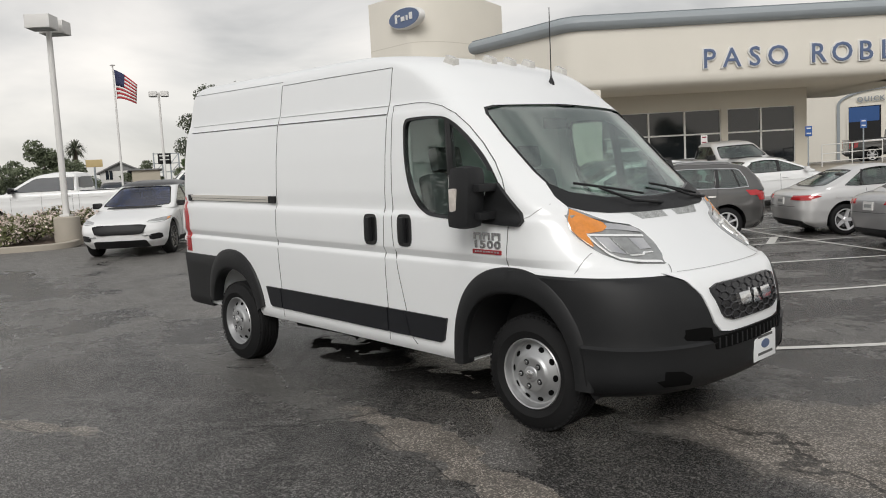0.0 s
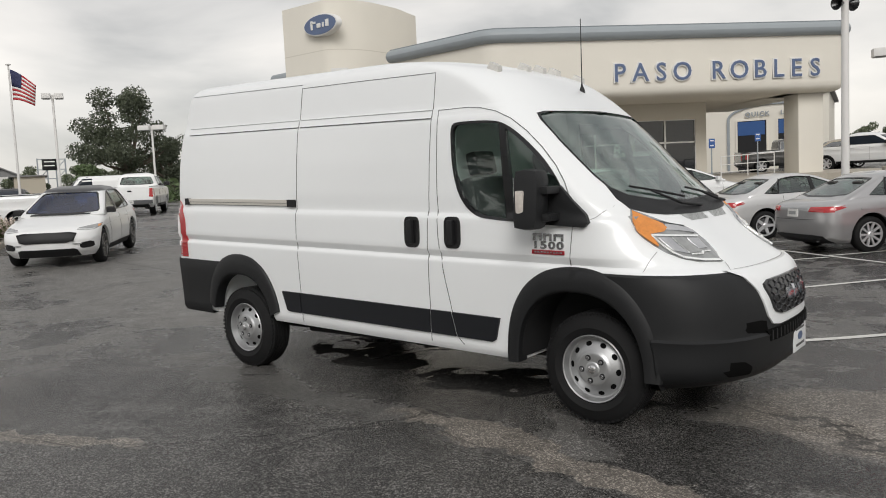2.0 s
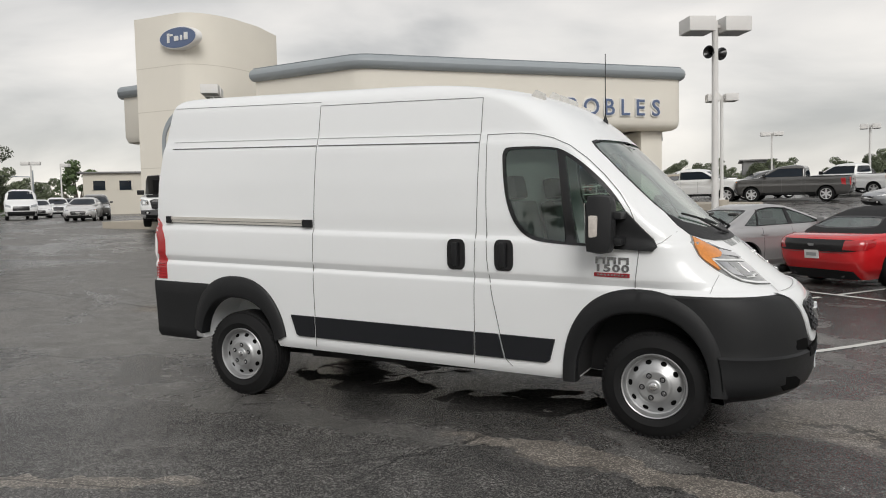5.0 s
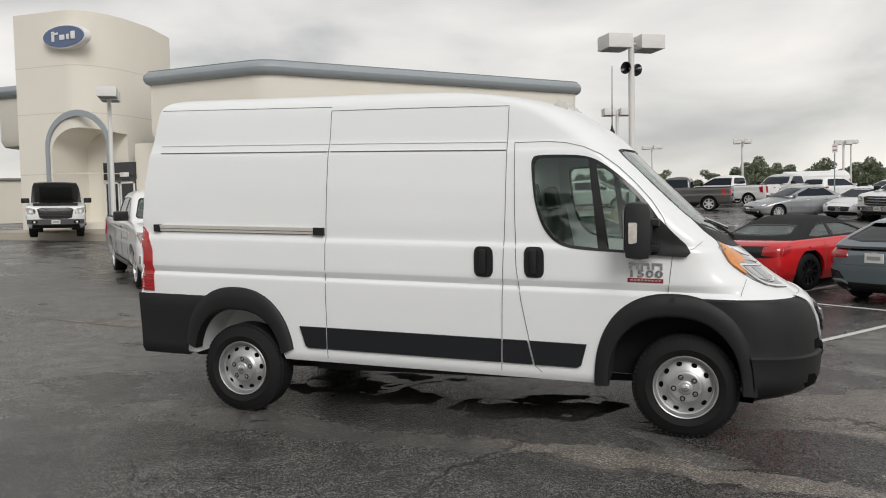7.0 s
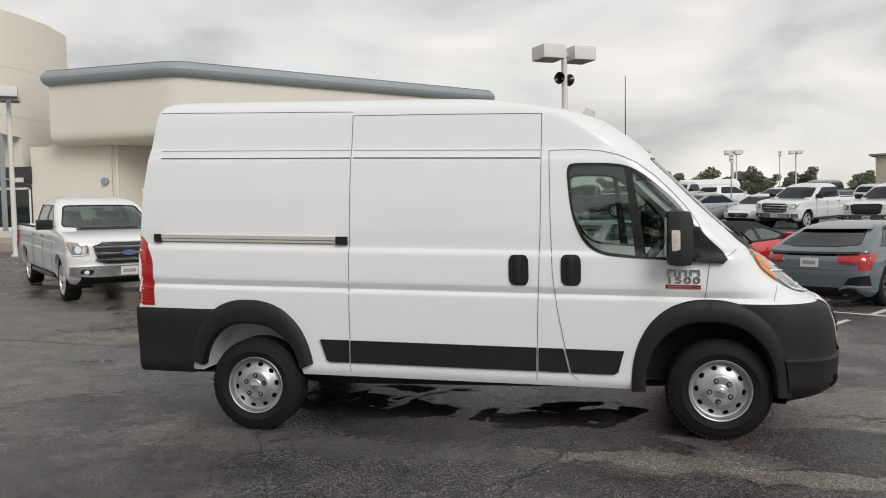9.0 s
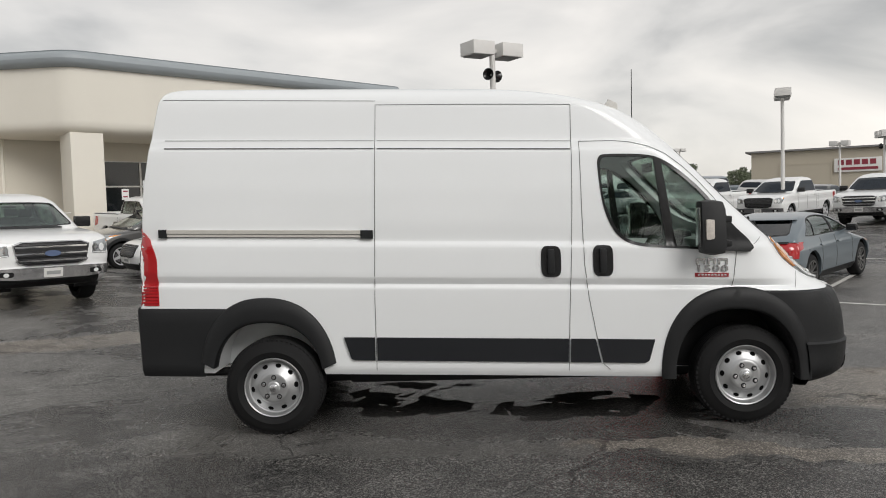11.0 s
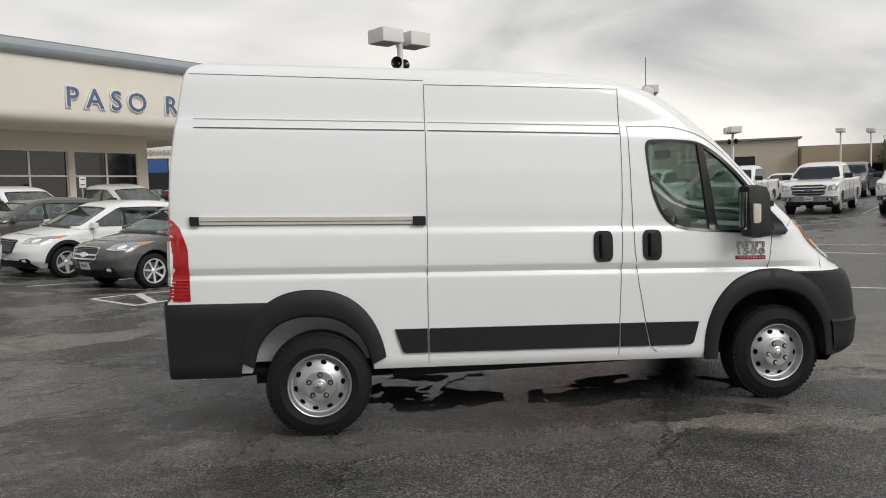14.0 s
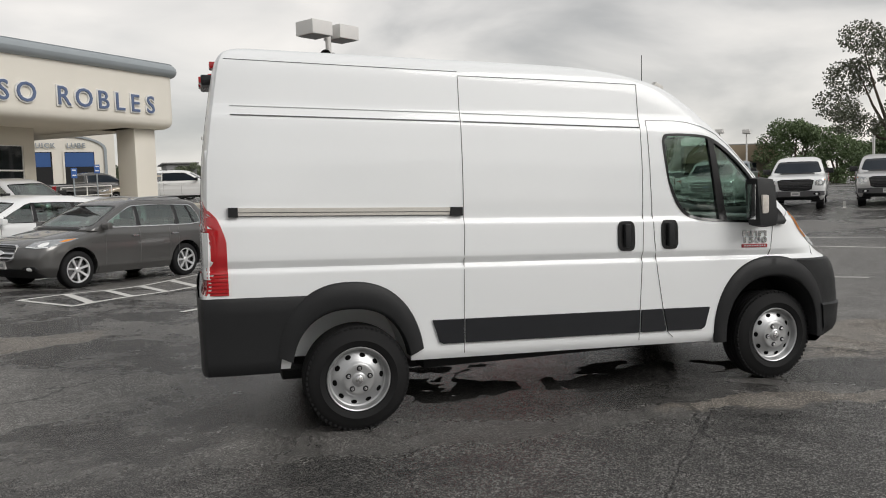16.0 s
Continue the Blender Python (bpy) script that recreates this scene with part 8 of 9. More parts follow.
# ---- trees ----
M_BARK = mat("grey_brown_bark", (0.10, 0.08, 0.06), 0.9, var=0.3, scale=6, bump=0.5, bscale=20)


def leaf_mat(name, c):
    m = mat(name, c, 0.6, var=0.45, scale=0.9, bscale=6)
    return m


M_LEAF = [leaf_mat("dark_oak_leaves", (0.072, 0.086, 0.052)), leaf_mat("green_leaves", (0.100, 0.145, 0.060)), leaf_mat("grey_green_leaves", (0.115, 0.125, 0.085)), leaf_mat("far_leaves", (0.135, 0.160, 0.095))]


def blob_leaves(blobs, n, size, rng, flat=0.8):
    """Many small leaf sprays scattered through rounded masses."""
    vs, fs = [], []
    wts = np.array([b[3] ** 2 for b in blobs])
    pick = rng.choice(len(blobs), n, p=wts / wts.sum())
    for i in pick:
        x, y, z, r = blobs[i]
        d = rng.normal(size=3)
        d /= np.linalg.norm(d)
        q = np.array([x, y, z]) + d * r * (0.55 + 0.5 * rng.random()) * np.array([1, 1, flat])
        a = rng.normal(size=3)
        a /= np.linalg.norm(a)
        b = np.cross(a, rng.normal(size=3))
        b /= np.linalg.norm(b) + 1e-6
        s = size * (0.5 + rng.random())
        k = len(vs)
        vs += [tuple(q - a * s), tuple(q + b * s * 0.55), tuple(q + a * s), tuple(q - b * s * 0.55)]
        fs.append((k, k + 1, k + 2, k + 3))
    return vs, fs


def tree(x, y, height, width, seed, leaf=0, n=2600, size=0.22, trunk=0.35, bare=0.25, name="tree", label="leafy tree with a dark trunk", blobs=16, z=None, clumps=()):
    rng = np.random.default_rng(seed)
    z0 = gz(x, y) if z is None else z
    t = thing(name, pose(x, y, z0), label, "tree")
    bs = []
    for _ in range(blobs):
        a, rr, h = rng.random() * 6.28, math.sqrt(rng.random()), rng.random()
        wide = width / 2 * (0.45 + 0.75 * math.sin(math.pi * min(1, 0.15 + 0.85 * h)) ** 0.8) * 0.8
        bs.append((math.cos(a) * rr * wide, math.sin(a) * rr * wide, height * (bare + (0.92 - bare) * h), width * (0.11 + 0.10 * rng.random())))
    if clumps:
        bs = []
        for u, h, r in clumps:
            v = rng.normal() * 1.3
            for _ in range(3):
                du, dv, dh = rng.normal(size=3) * r * 0.42
                bs.append((0.51 * (u + du) - 0.86 * (v + dv), 0.86 * (u + du) + 0.51 * (v + dv), h + dh * 0.7, r * (0.62 + 0.35 * rng.random())))
    bm = bmesh.new()
    fork = Vector((0.1 * width * (rng.random() - 0.5), 0, height * (bare + 0.08)))
    cyl(bm, trunk, trunk * 0.7, (0, 0, -0.2), fork, 10)
    for b in (bs[::4] if clumps else bs[:9]):
        mid = fork.lerp(Vector(b[:3]), 0.55) + Vector((0, 0, -0.04 * height))
        cyl(bm, trunk * 0.42, trunk * 0.25, fork - Vector((0, 0, 0.2)), mid, 7)
        cyl(bm, trunk * 0.25, trunk * 0.08, mid, b[:3], 6)
    part("trunk", bm, M_BARK, t, "dark trunk with spreading limbs")
    vs, fs = blob_leaves(bs, n, size, rng)
    me = bpy.data.meshes.new("crown")
    me.from_pydata(vs, [], fs)
    me.materials.append(M_LEAF[leaf])
    ob = new("crown", me)
    ob.parent = t
    return t


# masses of the big oak's crown: across, height, radius
OAK = ((-0.7, 9.0, 1.34), (0.4, 9.4, 1.34), (1.1, 8.7, 1.23), (0.0, 8.0, 1.46), (-1.0, 7.5, 1.12), (1.3, 7.6, 1.01), (-3.0, 6.6, 1.46), (-2.5, 5.8, 1.23), (-3.7, 4.2, 1.34), (-2.6, 4.5, 1.12), (-1.4, 5.3, 1.23), (0.0, 6.0, 1.23), (1.0, 6.1, 1.12), (-0.5, 4.2, 1.34), (0.7, 4.5, 1.34), (-0.2, 3.3, 1.46), (3.2, 5.1, 1.34), (2.3, 5.4, 0.9), (3.9, 5.0, 0.9), (2.3, 6.4, 0.78))
tree(-58.9, 31.6, 9.2, 8.6, 3, 0, n=24000, size=0.10, label="large dark oak with gaps in its crown", clumps=OAK)
tree(-66.2, 40.3, 5.6, 6.4, 4, 0, n=7000, size=0.13, bare=0.3, label="small dark oak beside the street")
tree(-52.0, 24.0, 3.4, 3.2, 41, 1, n=3000, size=0.1, label="small green tree beside the lot")
tree(-75.0, 57.5, 6.4, 4.4, 42, 1, n=6000, size=0.13, bare=0.1, label="bright green tree at the lane's end")
tree(34.2, 26.1, 9.6, 5.6, 5, 2, n=20000, size=0.075, label="tall grey-green eucalyptus with an open crown", blobs=30, bare=0.22, trunk=0.25)
tree(52.2, 53.4, 6.3, 5.8, 6, 1, n=16000, size=0.11, bare=0.05, label="round green tree beyond the far row", blobs=46)
tree(56.6, 52.6, 5.3, 6.6, 7, 1, n=14000, size=0.11, bare=0.05, label="broad green tree beyond the far row", blobs=44)
tree(62.5, 51.0, 5.2, 7.0, 71, 1, n=12000, size=0.12, bare=0.05, label="broad green tree beyond the far row", blobs=40)
proto_tree = tree(-99.0, 26.3, 7.6, 9.5, 8, 3, n=9000, size=0.18, bare=0.08, label="green roadside tree in the distance")
rng = np.random.default_rng(11)
spots = [(-90, 18, 0.70), (-88, 12, 0.62), (-104, 31, 0.8), (-100, 40, 0.7), (-96, 46, 0.7), (-86, 6, 0.72), (-84, 0, 0.66)]
spots += [(-119.1, 58.3, 0.78), (-117.7, 62.1, 0.86), (-115.6, 64.6, 0.76), (-113.5, 68.3, 0.84), (-111.6, 71.6, 0.78), (-109.4, 75.0, 0.72), (-107.5, 78.0, 0.7), (-94.0, 61.6, 0.86), (-99.0, 54.5, 0.6)]
spots += [(-16 + 6.5 * k + rng.normal() * 2, 118 - 0.9 * k + rng.normal() * 4, 0.48 + 0.26 * rng.random()) for k in range(17)]
spots += [(-20 + 5.0 * k + rng.normal() * 1.5, 132 - 0.9 * k + rng.normal() * 3, 0.50 + 0.2 * rng.random()) for k in range(24)]
spots += [(12.8, 113.0, 0.72), (16.5, 114.0, 0.62), (33.0, 105.0, 0.66), (6.4, 113.5, 0.62)]
spots += [(-2 + 13 * k, 102 - 3 * k, 0.5 + 0.14 * rng.random()) for k in range(4)]
spots += [(84 + 4 * k, 74 - 9 * k, 0.55 + 0.2 * rng.random()) for k in range(6)]
for x, y, s in spots:
    c = copy_thing(proto_tree, pose(x, y, gz(x, y), 0, 0, rng.random() * 360) @ Matrix.Diagonal((s, s, s * (0.8 + 0.3 * rng.random()), 1)))
    tagged(c, group="far trees")
# trees on the street side, behind the viewer, that the glass and paint mirror
for k, (x, y, s) in enumerate(((-4, -34, 1.0), (9, -33, 1.2), (20, -24, 1.1), (30, -14, 1.0), (-18, -36, 1.0), (34, 4, 0.9))):
    copy_thing(proto_tree, pose(x, y, 0, 0, 0, 70 * k) @ Matrix.Diagonal((s, s, s, 1)))

tree(-9.0, -16.0, 7.6, 7.5, 91, 0, n=5200, size=0.15, bare=0.3, trunk=0.2, label="street oak with an open crown", blobs=20)


def palm(x, y, h):
    t = thing("palm_tree", pose(x, y, gz(x, y)), "tall fan palm in the distance", "tree", "palms")
    bm = bmesh.new()
    cyl(bm, 0.35, 0.25, (0, 0, 0), (0, 0, h), 8)
    part("trunk", bm, M_BARK, t)
    vs, fs = [], []
    r = np.random.default_rng(int(h * 10))
    for i in range(190):
        a, e = r.random() * 6.28, r.normal() * 0.6 + 0.2
        d = Vector((math.cos(a) * math.cos(e), math.sin(a) * math.cos(e), math.sin(e)))
        s = Vector((-math.sin(a), math.cos(a), 0))
        o = Vector((0, 0, h))
        k = len(vs)
        vs += [o, o + d * 1.1 + s * 0.09, o + d * 1.9 - Vector((0, 0, 0.45)), o + d * 1.1 - s * 0.09]
        fs.append((k, k + 1, k + 2, k + 3))
    me = bpy.data.meshes.new("fronds")
    me.from_pydata([tuple(v) for v in vs], [], fs)
    me.materials.append(M_LEAF[2])
    ob = new("crown", me)
    ob.parent = t


palm(-107.0, 34.0, 7.2)
palm(-104.0, 30.5, 5.2)

# ---- far buildings ----
M_BEIGE = mat("beige_metal_wall", (0.46, 0.415, 0.335), 0.7, var=0.06, scale=0.5)
M_BROWN = mat("tan_fascia", (0.33, 0.26, 0.18), 0.7, var=0.06, scale=0.5)
M_ROOF = mat("grey_roof", (0.22, 0.22, 0.22), 0.7, var=0.1)
M_ROLLER = mat("blue_roller_door", (0.03, 0.09, 0.26), 0.5, var=0.1)


def shed(name, label, p0, p1, depth, z0, z1, wall, fascia=0.0, openings=()):
    """A long low building between two front corners; openings as (from, to, bottom, top, material, name)."""
    a, b = Vector(p0), Vector(p1)
    L = (b - a).length
    m = Matrix.Translation((a.x, a.y, 0)) @ pose(0, 0, 0, 0, 0, math.degrees(math.atan2(b.y - a.y, b.x - a.x)))
    t = thing(name, m, label, "building")
    bm = bmesh.new()
    box(bm, 0, L, 0, depth, z0, z1)
    part("wall", bm, wall, t)
    bm = bmesh.new()
    box(bm, -0.5, L + 0.3, -0.35, depth + 0.3, z1 + 0.003, z1 + 0.16)
    part("roof", bm, M_ROOF, t, "thin grey roof edge")
    if fascia:
        bm = bmesh.new()
        box(bm, -0.2, L + 0.2, -1.6, -0.01, z1 - fascia, z1)
        part("fascia", bm, M_BROWN, t, "deep tan fascia")
    for x0, x1, y0, y1, mt, nm in openings:
        bm = bmesh.new()
        box(bm, x0, x1, -0.05, 0.02, y0, y1)
        d = part(nm, bm, mt, t)
        bm = bmesh.new()
        for q in ((x0 - 0.12, x0, y0, y1), (x1, x1 + 0.12, y0, y1), (x0 - 0.12, x1 + 0.12, y1, y1 + 0.12)):
            box(bm, q[0], q[1], -0.08, 0.0, q[2], q[3])
        part("opening_frame", bm, wall, d)
    return t


ware = shed("warehouse", "beige metal warehouse with a white sign", (29.0, 68.6), (45.0, 60.4), 20, 1.2, 5.9, M_BEIGE, openings=((2.6, 6.8, 1.4, 4.6, M_BEIGE, "roller_door"), (11.6, 14.2, 1.4, 4.4, M_DARK, "open_bay")))
bm = bmesh.new()
box(bm, 7.1, 10.9, -0.15, -0.06, 3.75, 5.0, 0.02)
sg = part("sign_board", bm, M_WHITEP, ware, "white sign board with bars of writing")
M_SIGNRED = mat("dark_red_sign_paint", (0.25, 0.03, 0.05), 0.6)
for k in range(5):
    bm = bmesh.new()
    box(bm, 7.40 + 0.64 * k, 7.88 + 0.64 * k, -0.17, -0.152, 4.38, 4.85)
    part("writing_bar", bm, M_SIGNRED, sg, "dark red bar of writing")
bm = bmesh.new()
box(bm, 7.4, 10.6, -0.17, -0.152, 3.92, 4.16)
part("writing_bar", bm, M_SIGNRED, sg, "dark red bar of writing")
shed("store", "long low store with a deep tan fascia", (45.4, 60.6), (53.0, 57.15), 15, 1.2, 5.0, M_BEIGE, fascia=1.6, openings=((1.2, 7.0, 1.3, 3.3, M_GLASSD, "shop_window"),))
ql = shed("service_building", "white service building with blue roller doors", (-17.39, 50.23), (-6.35, 52.18), 12, 1.0, 6.5, M_STUCCO, openings=((5.4, 7.3, 1.4, 4.85, M_DARK, "service_bay"), (8.06, 9.9, 1.4, 4.85, M_DARK, "service_bay")))
for x0 in (5.4, 8.06):
    bm = bmesh.new()
    box(bm, x0 + 0.02, x0 + 1.80, -0.07, -0.055, 3.85, 4.80)
    part("roller_door", bm, M_ROLLER, ql, "half-open blue roller door")
bm = bmesh.new()
rows = []
for i in range(25):
    a = math.pi * i / 24
    rows.append([(7.7 - rx * math.cos(a), y, 5.0 + rz * math.sin(a)) for rx, rz, y in ((3.0, 1.05, -0.02), (3.0, 1.05, -0.12), (2.82, 0.90, -0.12), (2.82, 0.90, -0.02))])
grid(bm, rows)
for x0 in (4.70, 10.52):
    box(bm, x0, x0 + 0.18, -0.12, -0.02, 1.2, 5.0)
part("arch_trim", bm, M_TUBE, ql, "grey arched trim")
for word, x in (("QUICK", 6.72), ("LUBE", 8.80)):
    sgn = letters(word, 0.44, 0.06, Matrix.Identity(4), M_TUBE, "sign_lettering", ql, "grey wall lettering", space=1.25, bold=0.012)
    sgn.matrix_basis = Matrix.Translation((x, -0.14, 5.27)) @ pose(0, 0, 0, 90, 0, 0)
shed("house", "small pink-beige gabled building", (-66.0, 51.0), (-60.5, 56.0), 8, 1.0, 5.4, M_STUCCO2, openings=((1.0, 2.2, 3.6, 4.6, M_GLASSD, "window"), (3.6, 4.8, 3.6, 4.6, M_GLASSD, "window")))
def gabled_house(p, turn, w, d, z1, ridge):
    """A pale two-storey house with a grey gabled roof, windows and a porch."""
    z0 = gz(*p)
    t = thing("house", pose(p[0], p[1], z0, 0, 0, turn), "pale grey two-storey house with a gabled roof", "house")
    z1, ridge = z1 - z0, ridge - z0
    bm = bmesh.new()
    box(bm, -w / 2, w / 2, 0, d, -0.3, z1)
    part("wall", bm, M_WHITEP, t)
    bm = bmesh.new()
    pts = [(-w / 2 - 0.4, z1 - 0.2), (0, ridge), (w / 2 + 0.4, z1 - 0.2), (w / 2 + 0.4, z1 - 0.38), (0, ridge - 0.18), (-w / 2 - 0.4, z1 - 0.38)]
    a = [bm.verts.new((x, -0.4, z)) for x, z in pts]
    b = [bm.verts.new((x, d + 0.4, z)) for x, z in pts]
    for q in range(6):
        bm.faces.new((a[q], a[(q + 1) % 6], b[(q + 1) % 6], b[q]))
    for q in (a, b):
        bm.faces.new((q[0], q[1], q[4], q[5]))
        bm.faces.new((q[1], q[2], q[3], q[4]))
    part("roof", bm, M_ROOF, t, "grey shingled gable roof")
    bm = bmesh.new()
    g = [bm.verts.new((x, -0.02, z)) for x, z in ((-w / 2, z1), (w / 2, z1), (0, ridge - 0.2))]
    bm.faces.new(g)
    part("gable_wall", bm, M_ROOF, t)
    for x in (-w * 0.28, w * 0.24):
        for z in (0.9, 2.7):
            bm = bmesh.new()
            box(bm, x - 0.45, x + 0.45, -0.05, 0.02, z, z + 1.2)
            f = part("window", bm, M_GLASSD, t)
            bm = bmesh.new()
            for q in ((x - 0.55, x - 0.45), (x + 0.45, x + 0.55), (x - 0.03, x + 0.03)):
                box(bm, q[0], q[1], -0.09, 0.0, z, z + 1.2)
            part("window_frame", bm, M_WHITEP, f)


gabled_house((-101.0, 37.7), 65, 5.4, 8.0, 4.9, 6.2)
shed("house", "low tan building in the distance", (-95.6, 37.0), (-94.2, 40.2), 8, 1.0, 4.7, M_BEIGE)


def sign_tower():
    """Steel frame on the far street that carries a dark board."""
    x, y = -102.9, 45.2
    z0 = gz(x, y)
    t = thing("sign_tower", pose(x, y, z0, 0, 0, 68), "weathered steel frame with a black sign board", "sign")
    for q, top in ((-1.75, 7.4), (-0.6, 6.2), (0.5, 6.2), (1.7, 7.3)):
        bm = bmesh.new()
        box(bm, q - 0.09, q + 0.09, -0.09, 0.09, -0.3, top - z0)
        part("post", bm, M_TUBE, t)
    for z in (7.25, 5.85, 4.6):
        bm = bmesh.new()
        box(bm, -1.8, 1.8, -0.06, 0.06, z - z0 - 0.06, z - z0 + 0.06)
        part("cross_bar", bm, M_TUBE, t)
    for x0, za, x1, zb in ((0.6, 5.9, 1.7, 7.2), (0.6, 4.6, 1.7, 5.8), (-1.7, 4.6, -0.6, 5.8)):
        bm = bmesh.new()
        cyl(bm, 0.05, 0.05, (x0, 0, za - z0), (x1, 0, zb - z0), 6)
        part("brace", bm, M_TUBE, t)
    bm = bmesh.new()
    box(bm, -1.2, 0.62, -0.2, -0.1, 5.75 - z0, 7.3 - z0, 0.02)
    b = part("sign_board", bm, M_GLOSSBLK, t, "black sign board")
    for k in range(2):
        bm = bmesh.new()
        box(bm, -0.95, 0.38, -0.215, -0.203, 6.85 - 0.55 * k - z0, 7.0 - 0.55 * k - z0)
        part("writing_bar", bm, M_WHITEP, b)


sign_tower()


def pole_sign():
    x, y = -97.0, 32.8
    z0 = gz(x, y)
    t = thing("pole_sign", pose(x, y, z0, 0, 0, 66), "yellow sign on a short pole below the palms", "sign")
    bm = bmesh.new()
    cyl(bm, 0.12, 0.12, (0, 0, -0.2), (0, 0, 5.5 - z0), 8)
    part("post", bm, M_TUBE, t)
    bm = bmesh.new()
    box(bm, -1.0, 1.0, -0.12, 0.12, 5.35 - z0, 6.3 - z0, 0.04)
    part("sign_board", bm, mat("yellow_sign_face", (0.52, 0.40, 0.20), 0.6, var=0.15, scale=2), t, "ochre yellow sign face")


pole_sign()
shed("far_shed", "small grey-brown shed behind the pickups", (-4.8, 103.0), (-1.0, 103.4), 10, 1.2, 6.0, M_ROOF, openings=((1, 2.5, 1.5, 4.0, M_DARK, "open_bay"),))


def hills():
    bm = bmesh.new()
    rows = []
    for i in range(41):
        a = math.radians(95 + 110 * i / 40)
        h = 26 + 14 * math.sin(i * 0.55) + 9 * math.sin(i * 1.3 + 1)
        h *= 0.62
        rows.append([(math.cos(a) * r, math.sin(a) * r, z) for r, z in ((700, 0.9), (820, h * 0.6), (960, h), (1200, h * 0.7))])
    grid(bm, rows)
    # distance haze is put into this pale grey tone
    m = mat("hazy_dry_hill", (0.29, 0.31, 0.31), 0.95, var=0.25, scale=0.01, bscale=0.05)
    return tagged(part("hills", bm, m, smooth=60), "low hazy grey-green hills on the horizon", "hills", kind="structure")


hills()


# traffic signals over the far street
def signals():
    x, y = -92.2, 64.3
    t = thing("traffic_signal", pose(x, y, gz(x, y), 0, 0, -123), "grey signal mast with red lights over the street", "traffic light")
    bm = bmesh.new()
    cyl(bm, 0.12, 0.09, (0, 0, 0), (0, 0, 6.0), 8)
    cyl(bm, 0.07, 0.05, (0, 0, 5.1), (8.4, 0, 5.5), 8)
    part("mast", bm, M_TUBE, t)
    m = bpy.data.materials.new("red_signal_light")
    m.use_nodes = True
    bsdf = m.node_tree.nodes["Principled BSDF"]
    bsdf.inputs["Emission Color"].default_value, bsdf.inputs["Emission Strength"].default_value = (1, 0.05, 0.05, 1), 3.0
    for q in (3.2, 5.2):
        bm = bmesh.new()
        box(bm, q - 0.16, q + 0.16, -0.15, 0.15, 4.7, 5.6, 0.03)
        b = part("signal_head", bm, M_GLOSSBLK, t)
        bm = bmesh.new()
        lathe(bm, [(0.001, -0.17), (0.13, -0.17), (0.13, -0.14)], 14, at=(q, 0, 5.4))
        part("red_light", bm, m, b)


signals()

# ---- planter, signs, rails, road paint ----
M_SOIL = mat("bark_mulch", (0.10, 0.07, 0.05), 0.95, var=0.4, scale=8, bump=0.5, bscale=40)
M_PETAL = mat("pale_pink_petals", (0.78, 0.66, 0.60), 0.7, var=0.3, scale=20)
M_SHRUB = leaf_mat("shrub_leaves", (0.15, 0.16, 0.07))


def planter():
    ring = [(-16.9, -3.5), (-15.4, -1.0), (-14.45, 0.7)] + corner((-14.45, 0.7), (-13.8, 2.1), (-17.0, 3.9), 0.9, 5) + [(-17.5, 4.2), (-18.4, 3.0), (-18.6, -3.5)]
    bm = bmesh.new()
    sweep(bm, ring + ring[:1], [(0.0, -0.1), (0.0, 0.13), (-0.02, 0.15), (-0.15, 0.15), (-0.16, 0.05)])
    for v in bm.verts:
        v.co.z += gz(v.co.x, v.co.y)
    kerb = tagged(part("kerb", bm, M_CONC, smooth=40), "tan concrete kerb round the planting bed", "kerb", kind="structure")
    bm = bmesh.new()
    bm.faces.new([bm.verts.new((x, y, gz(x, y) + 0.10)) for x, y in ring])
    tagged(part("planting_bed", bm, M_SOIL, smooth=None), "brown mulched planting bed", "planting bed", kind="structure")
    r = np.random.default_rng(5)
    for k, (x, y, w, h) in enumerate(((-15.5, 0.9, 1.2, 0.7), (-16.2, 1.9, 1.2, 0.75), (-15.7, -0.2, 1.2, 0.75), (-17.0, 2.8, 1.1, 0.85), (-16.4, -1.3, 1.2, 0.75), (-16.9, 0.7, 1.2, 0.8), (-17.1, 3.5, 0.9, 0.75))):
        z = gz(x, y) + 0.1
        t = thing("flowering_shrub", pose(x, y, z), "low green shrub with pale pink flowers", "shrub", "flowering shrubs")
        bs = [(r.normal() * w * 0.3, r.normal() * w * 0.3, h * (0.35 + 0.4 * r.random()), w * 0.28) for _ in range(9)]
        vs, fs = blob_leaves(bs, 1000, 0.055, r)
        me = bpy.data.meshes.new("foliage")
        me.from_pydata(vs, [], fs)
        me.materials.append(M_SHRUB)
        o = new("foliage", me)
        o.parent = t
        vs, fs = blob_leaves([(a, b, c + 0.05, q * 1.10) for a, b, c, q in bs], 800, 0.042, r)
        me = bpy.data.meshes.new("blossom")
        me.from_pydata(vs, [], fs)
        me.materials.append(M_PETAL)
        o = new("blossom", me)
        o.parent = t
        bm = bmesh.new()
        for b in bs[:4]:
            cyl(bm, 0.02, 0.01, (0, 0, -0.05), b[:3], 5)
        part("stem", bm, M_BARK, t)


planter()
tree(-58.0, 33.5, 1.4, 6.0, 77, 1, n=900, size=0.2, bare=0.1, trunk=0.05, name="hedge", label="low green hedge on a traffic island", blobs=10)

M_SIGNBLUE = mat("blue_sign_face", (0.03, 0.10, 0.32), 0.5)


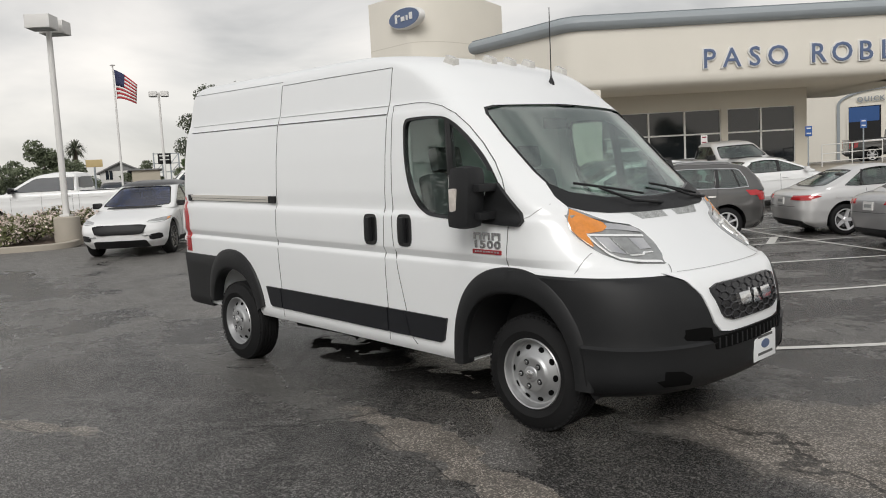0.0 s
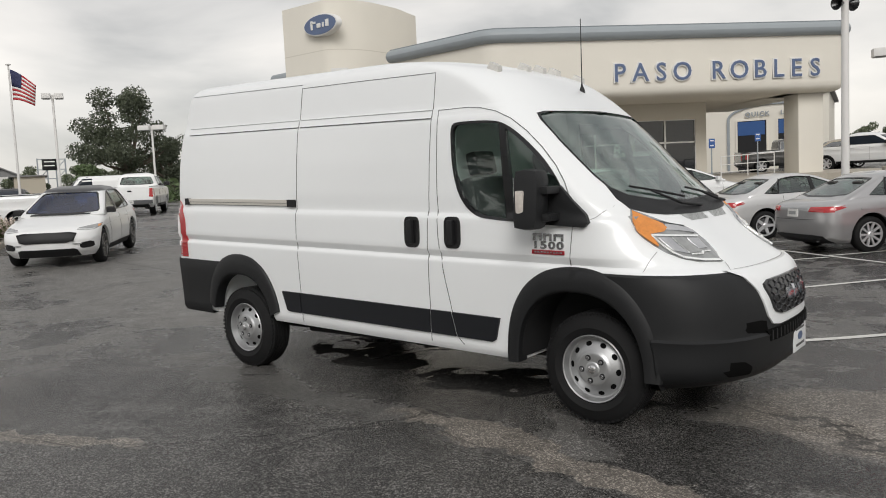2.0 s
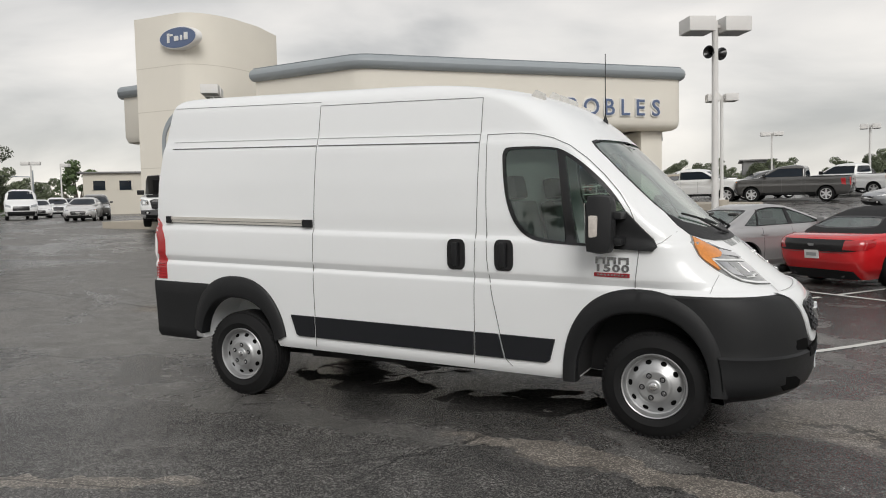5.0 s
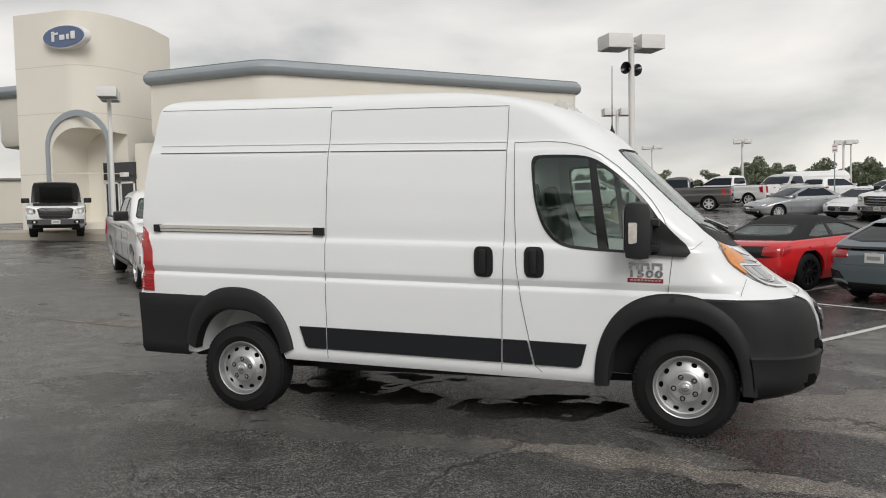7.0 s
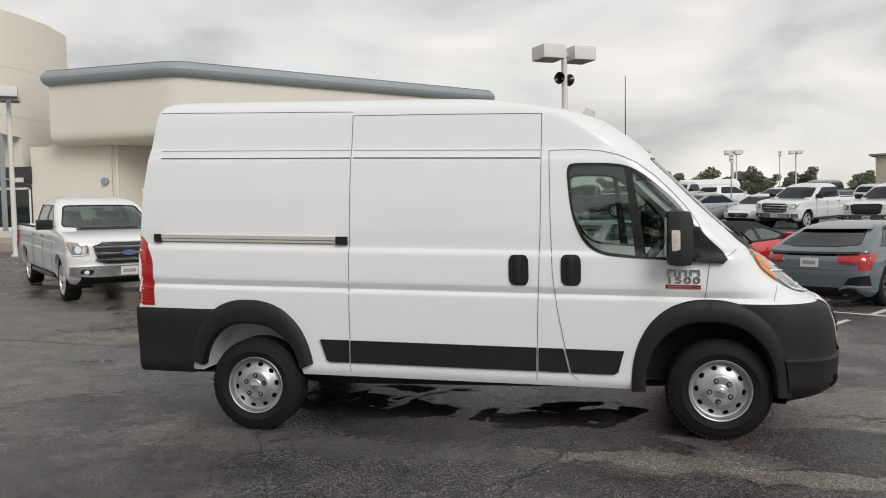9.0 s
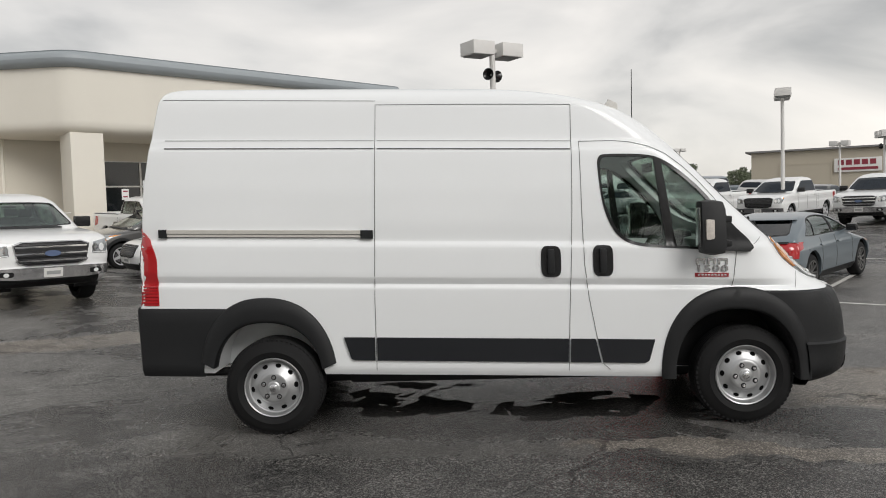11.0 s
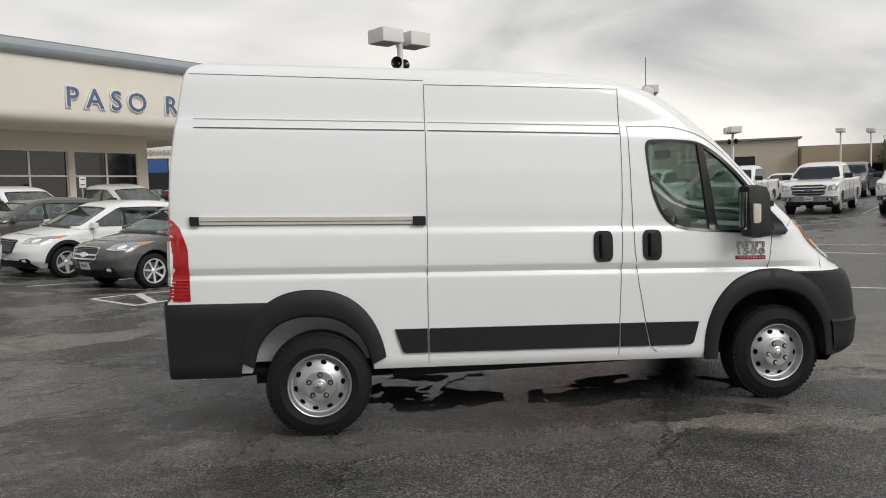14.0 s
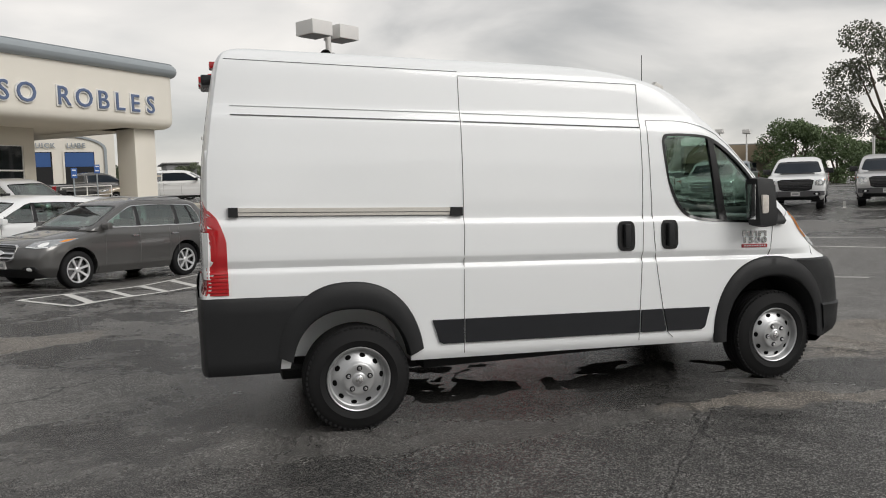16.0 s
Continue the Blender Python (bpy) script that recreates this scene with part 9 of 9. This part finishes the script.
def post_sign(x, y, h, blue, turn):
    z = gz(x, y)
    t = thing("parking_sign", pose(x, y, z, 0, 0, turn), "small %s parking sign on a thin post" % ("blue" if blue else "white"), "sign", "parking signs")
    bm = bmesh.new()
    cyl(bm, 0.03, 0.03, (0, 0, 0), (0, 0, h), 8)
    part("post", bm, M_TUBE, t)
    bm = bmesh.new()
    box(bm, -0.13, 0.13, -0.05, -0.032, h - 0.40, h, 0.004)
    p = part("plate", bm, M_SIGNBLUE if blue else M_WHITEP, t)
    for k in range(2):
        bm = bmesh.new()
        box(bm, -0.085, 0.085, -0.055, -0.051, h - 0.11 - 0.20 * k, h - 0.06 - 0.20 * k)
        part("writing_bar", bm, M_WHITEP if blue else M_SIGNRED, p)


post_sign(-8.6, 24.6, 2.2, False, 45)
post_sign(-11.2, 21.9, 2.2, False, 45)
post_sign(-5.6, 27.3, 2.2, True, 45)
post_sign(-5.4, 33.0, 2.3, True, 30)
post_sign(10.7, 37.0, 3.4, False, 0)
post_sign(16.7, 51.5, 4.0, False, 0)


def handrail(p0, p1, h=1.0):
    a, b = Vector((p0[0], p0[1], 0)), Vector((p1[0], p1[1], 0))
    t = thing("handrail", pose(0, 0, 0), "pale metal handrail beside the showroom walk", "handrail", "handrails")
    n = max(2, int((b - a).length / 1.5))
    top = lambda p: max(gz(p.x, p.y) + 0.15, min(FL, gz(p.x, p.y) + 0.30))
    for i in range(n + 1):
        p = a.lerp(b, i / n)
        bm = bmesh.new()
        cyl(bm, 0.025, 0.025, (p.x, p.y, top(p)), (p.x, p.y, top(p) + h), 8)
        part("post", bm, M_GALV, t)
    for f in (1.0, 0.6, 0.25):
        bm = bmesh.new()
        cyl(bm, 0.022, 0.022, (a.x, a.y, top(a) + h * f), (b.x, b.y, top(b) + h * f), 8)
        part("rail", bm, M_GALV, t)


handrail((-14.6, 22.2), (-12.4, 24.4))
handrail((-6.8, 32.0), (-4.9, 33.9))


def paint_line(name, a, b, w=0.10, mt=None):
    bm = bmesh.new()
    pa, pb = lot(*a), lot(*b)
    d = (pb - pa)
    d.z = 0
    n = max(1, int(d.length / 0.5))
    side = Vector((-d.y, d.x, 0)).normalized() * w / 2
    rows = []
    for i in range(n + 1):
        p = pa.lerp(pb, i / n)
        rows.append([(q.x, q.y, gz(q.x, q.y) + 0.006) for q in (p + side, p - side)])
    grid(bm, rows)
    return tagged(part(name, bm, mt or M_LINE, smooth=None), "worn white road paint line", "road marking", "stall lines", kind="structure")


for a, b in ((1.3, 0.5), (-1.75, -2.35), (-4.6, -5.0), (-10.5, -12.2), (-13.2, -15.0), (-16.0, -17.6)):
    paint_line("stall_line", (2.8, a), (8.7, b))
for a in (3.3, 0.5, -2.4, -5.2, -8.0, -10.8, -13.6):
    paint_line("stall_line", (9.35 + 0.1 * a, a), (13.8, a - 0.55))
paint_line("stall_line", (7.7, -16.0), (9.75, 4.0))
# hatched bay
paint_line("hatch_line", (2.51, -7.70), (8.5, -9.05))
paint_line("hatch_line", (2.5, -6.44), (8.55, -7.95))
paint_line("hatch_line", (2.47, -7.73), (2.46, -6.40))
for k in range(6):
    q = 2.85 + 0.95 * k
    paint_line("hatch_line", (q, -6.44 - 0.25 * (q - 2.5)), (q + 0.6, -7.70 - 0.225 * (q - 1.9)), 0.16)
paint_line("lane_line", (15.75, -6), (16.6, 7), 0.10)
paint_line("lane_line", (14.75, 0.2), (14.0, 7), 0.10)
for s in (-10.5, -6.6, -2.8, 0.5, 3.6):
    paint_line("stall_line", (27.0, s), (32.0, s))
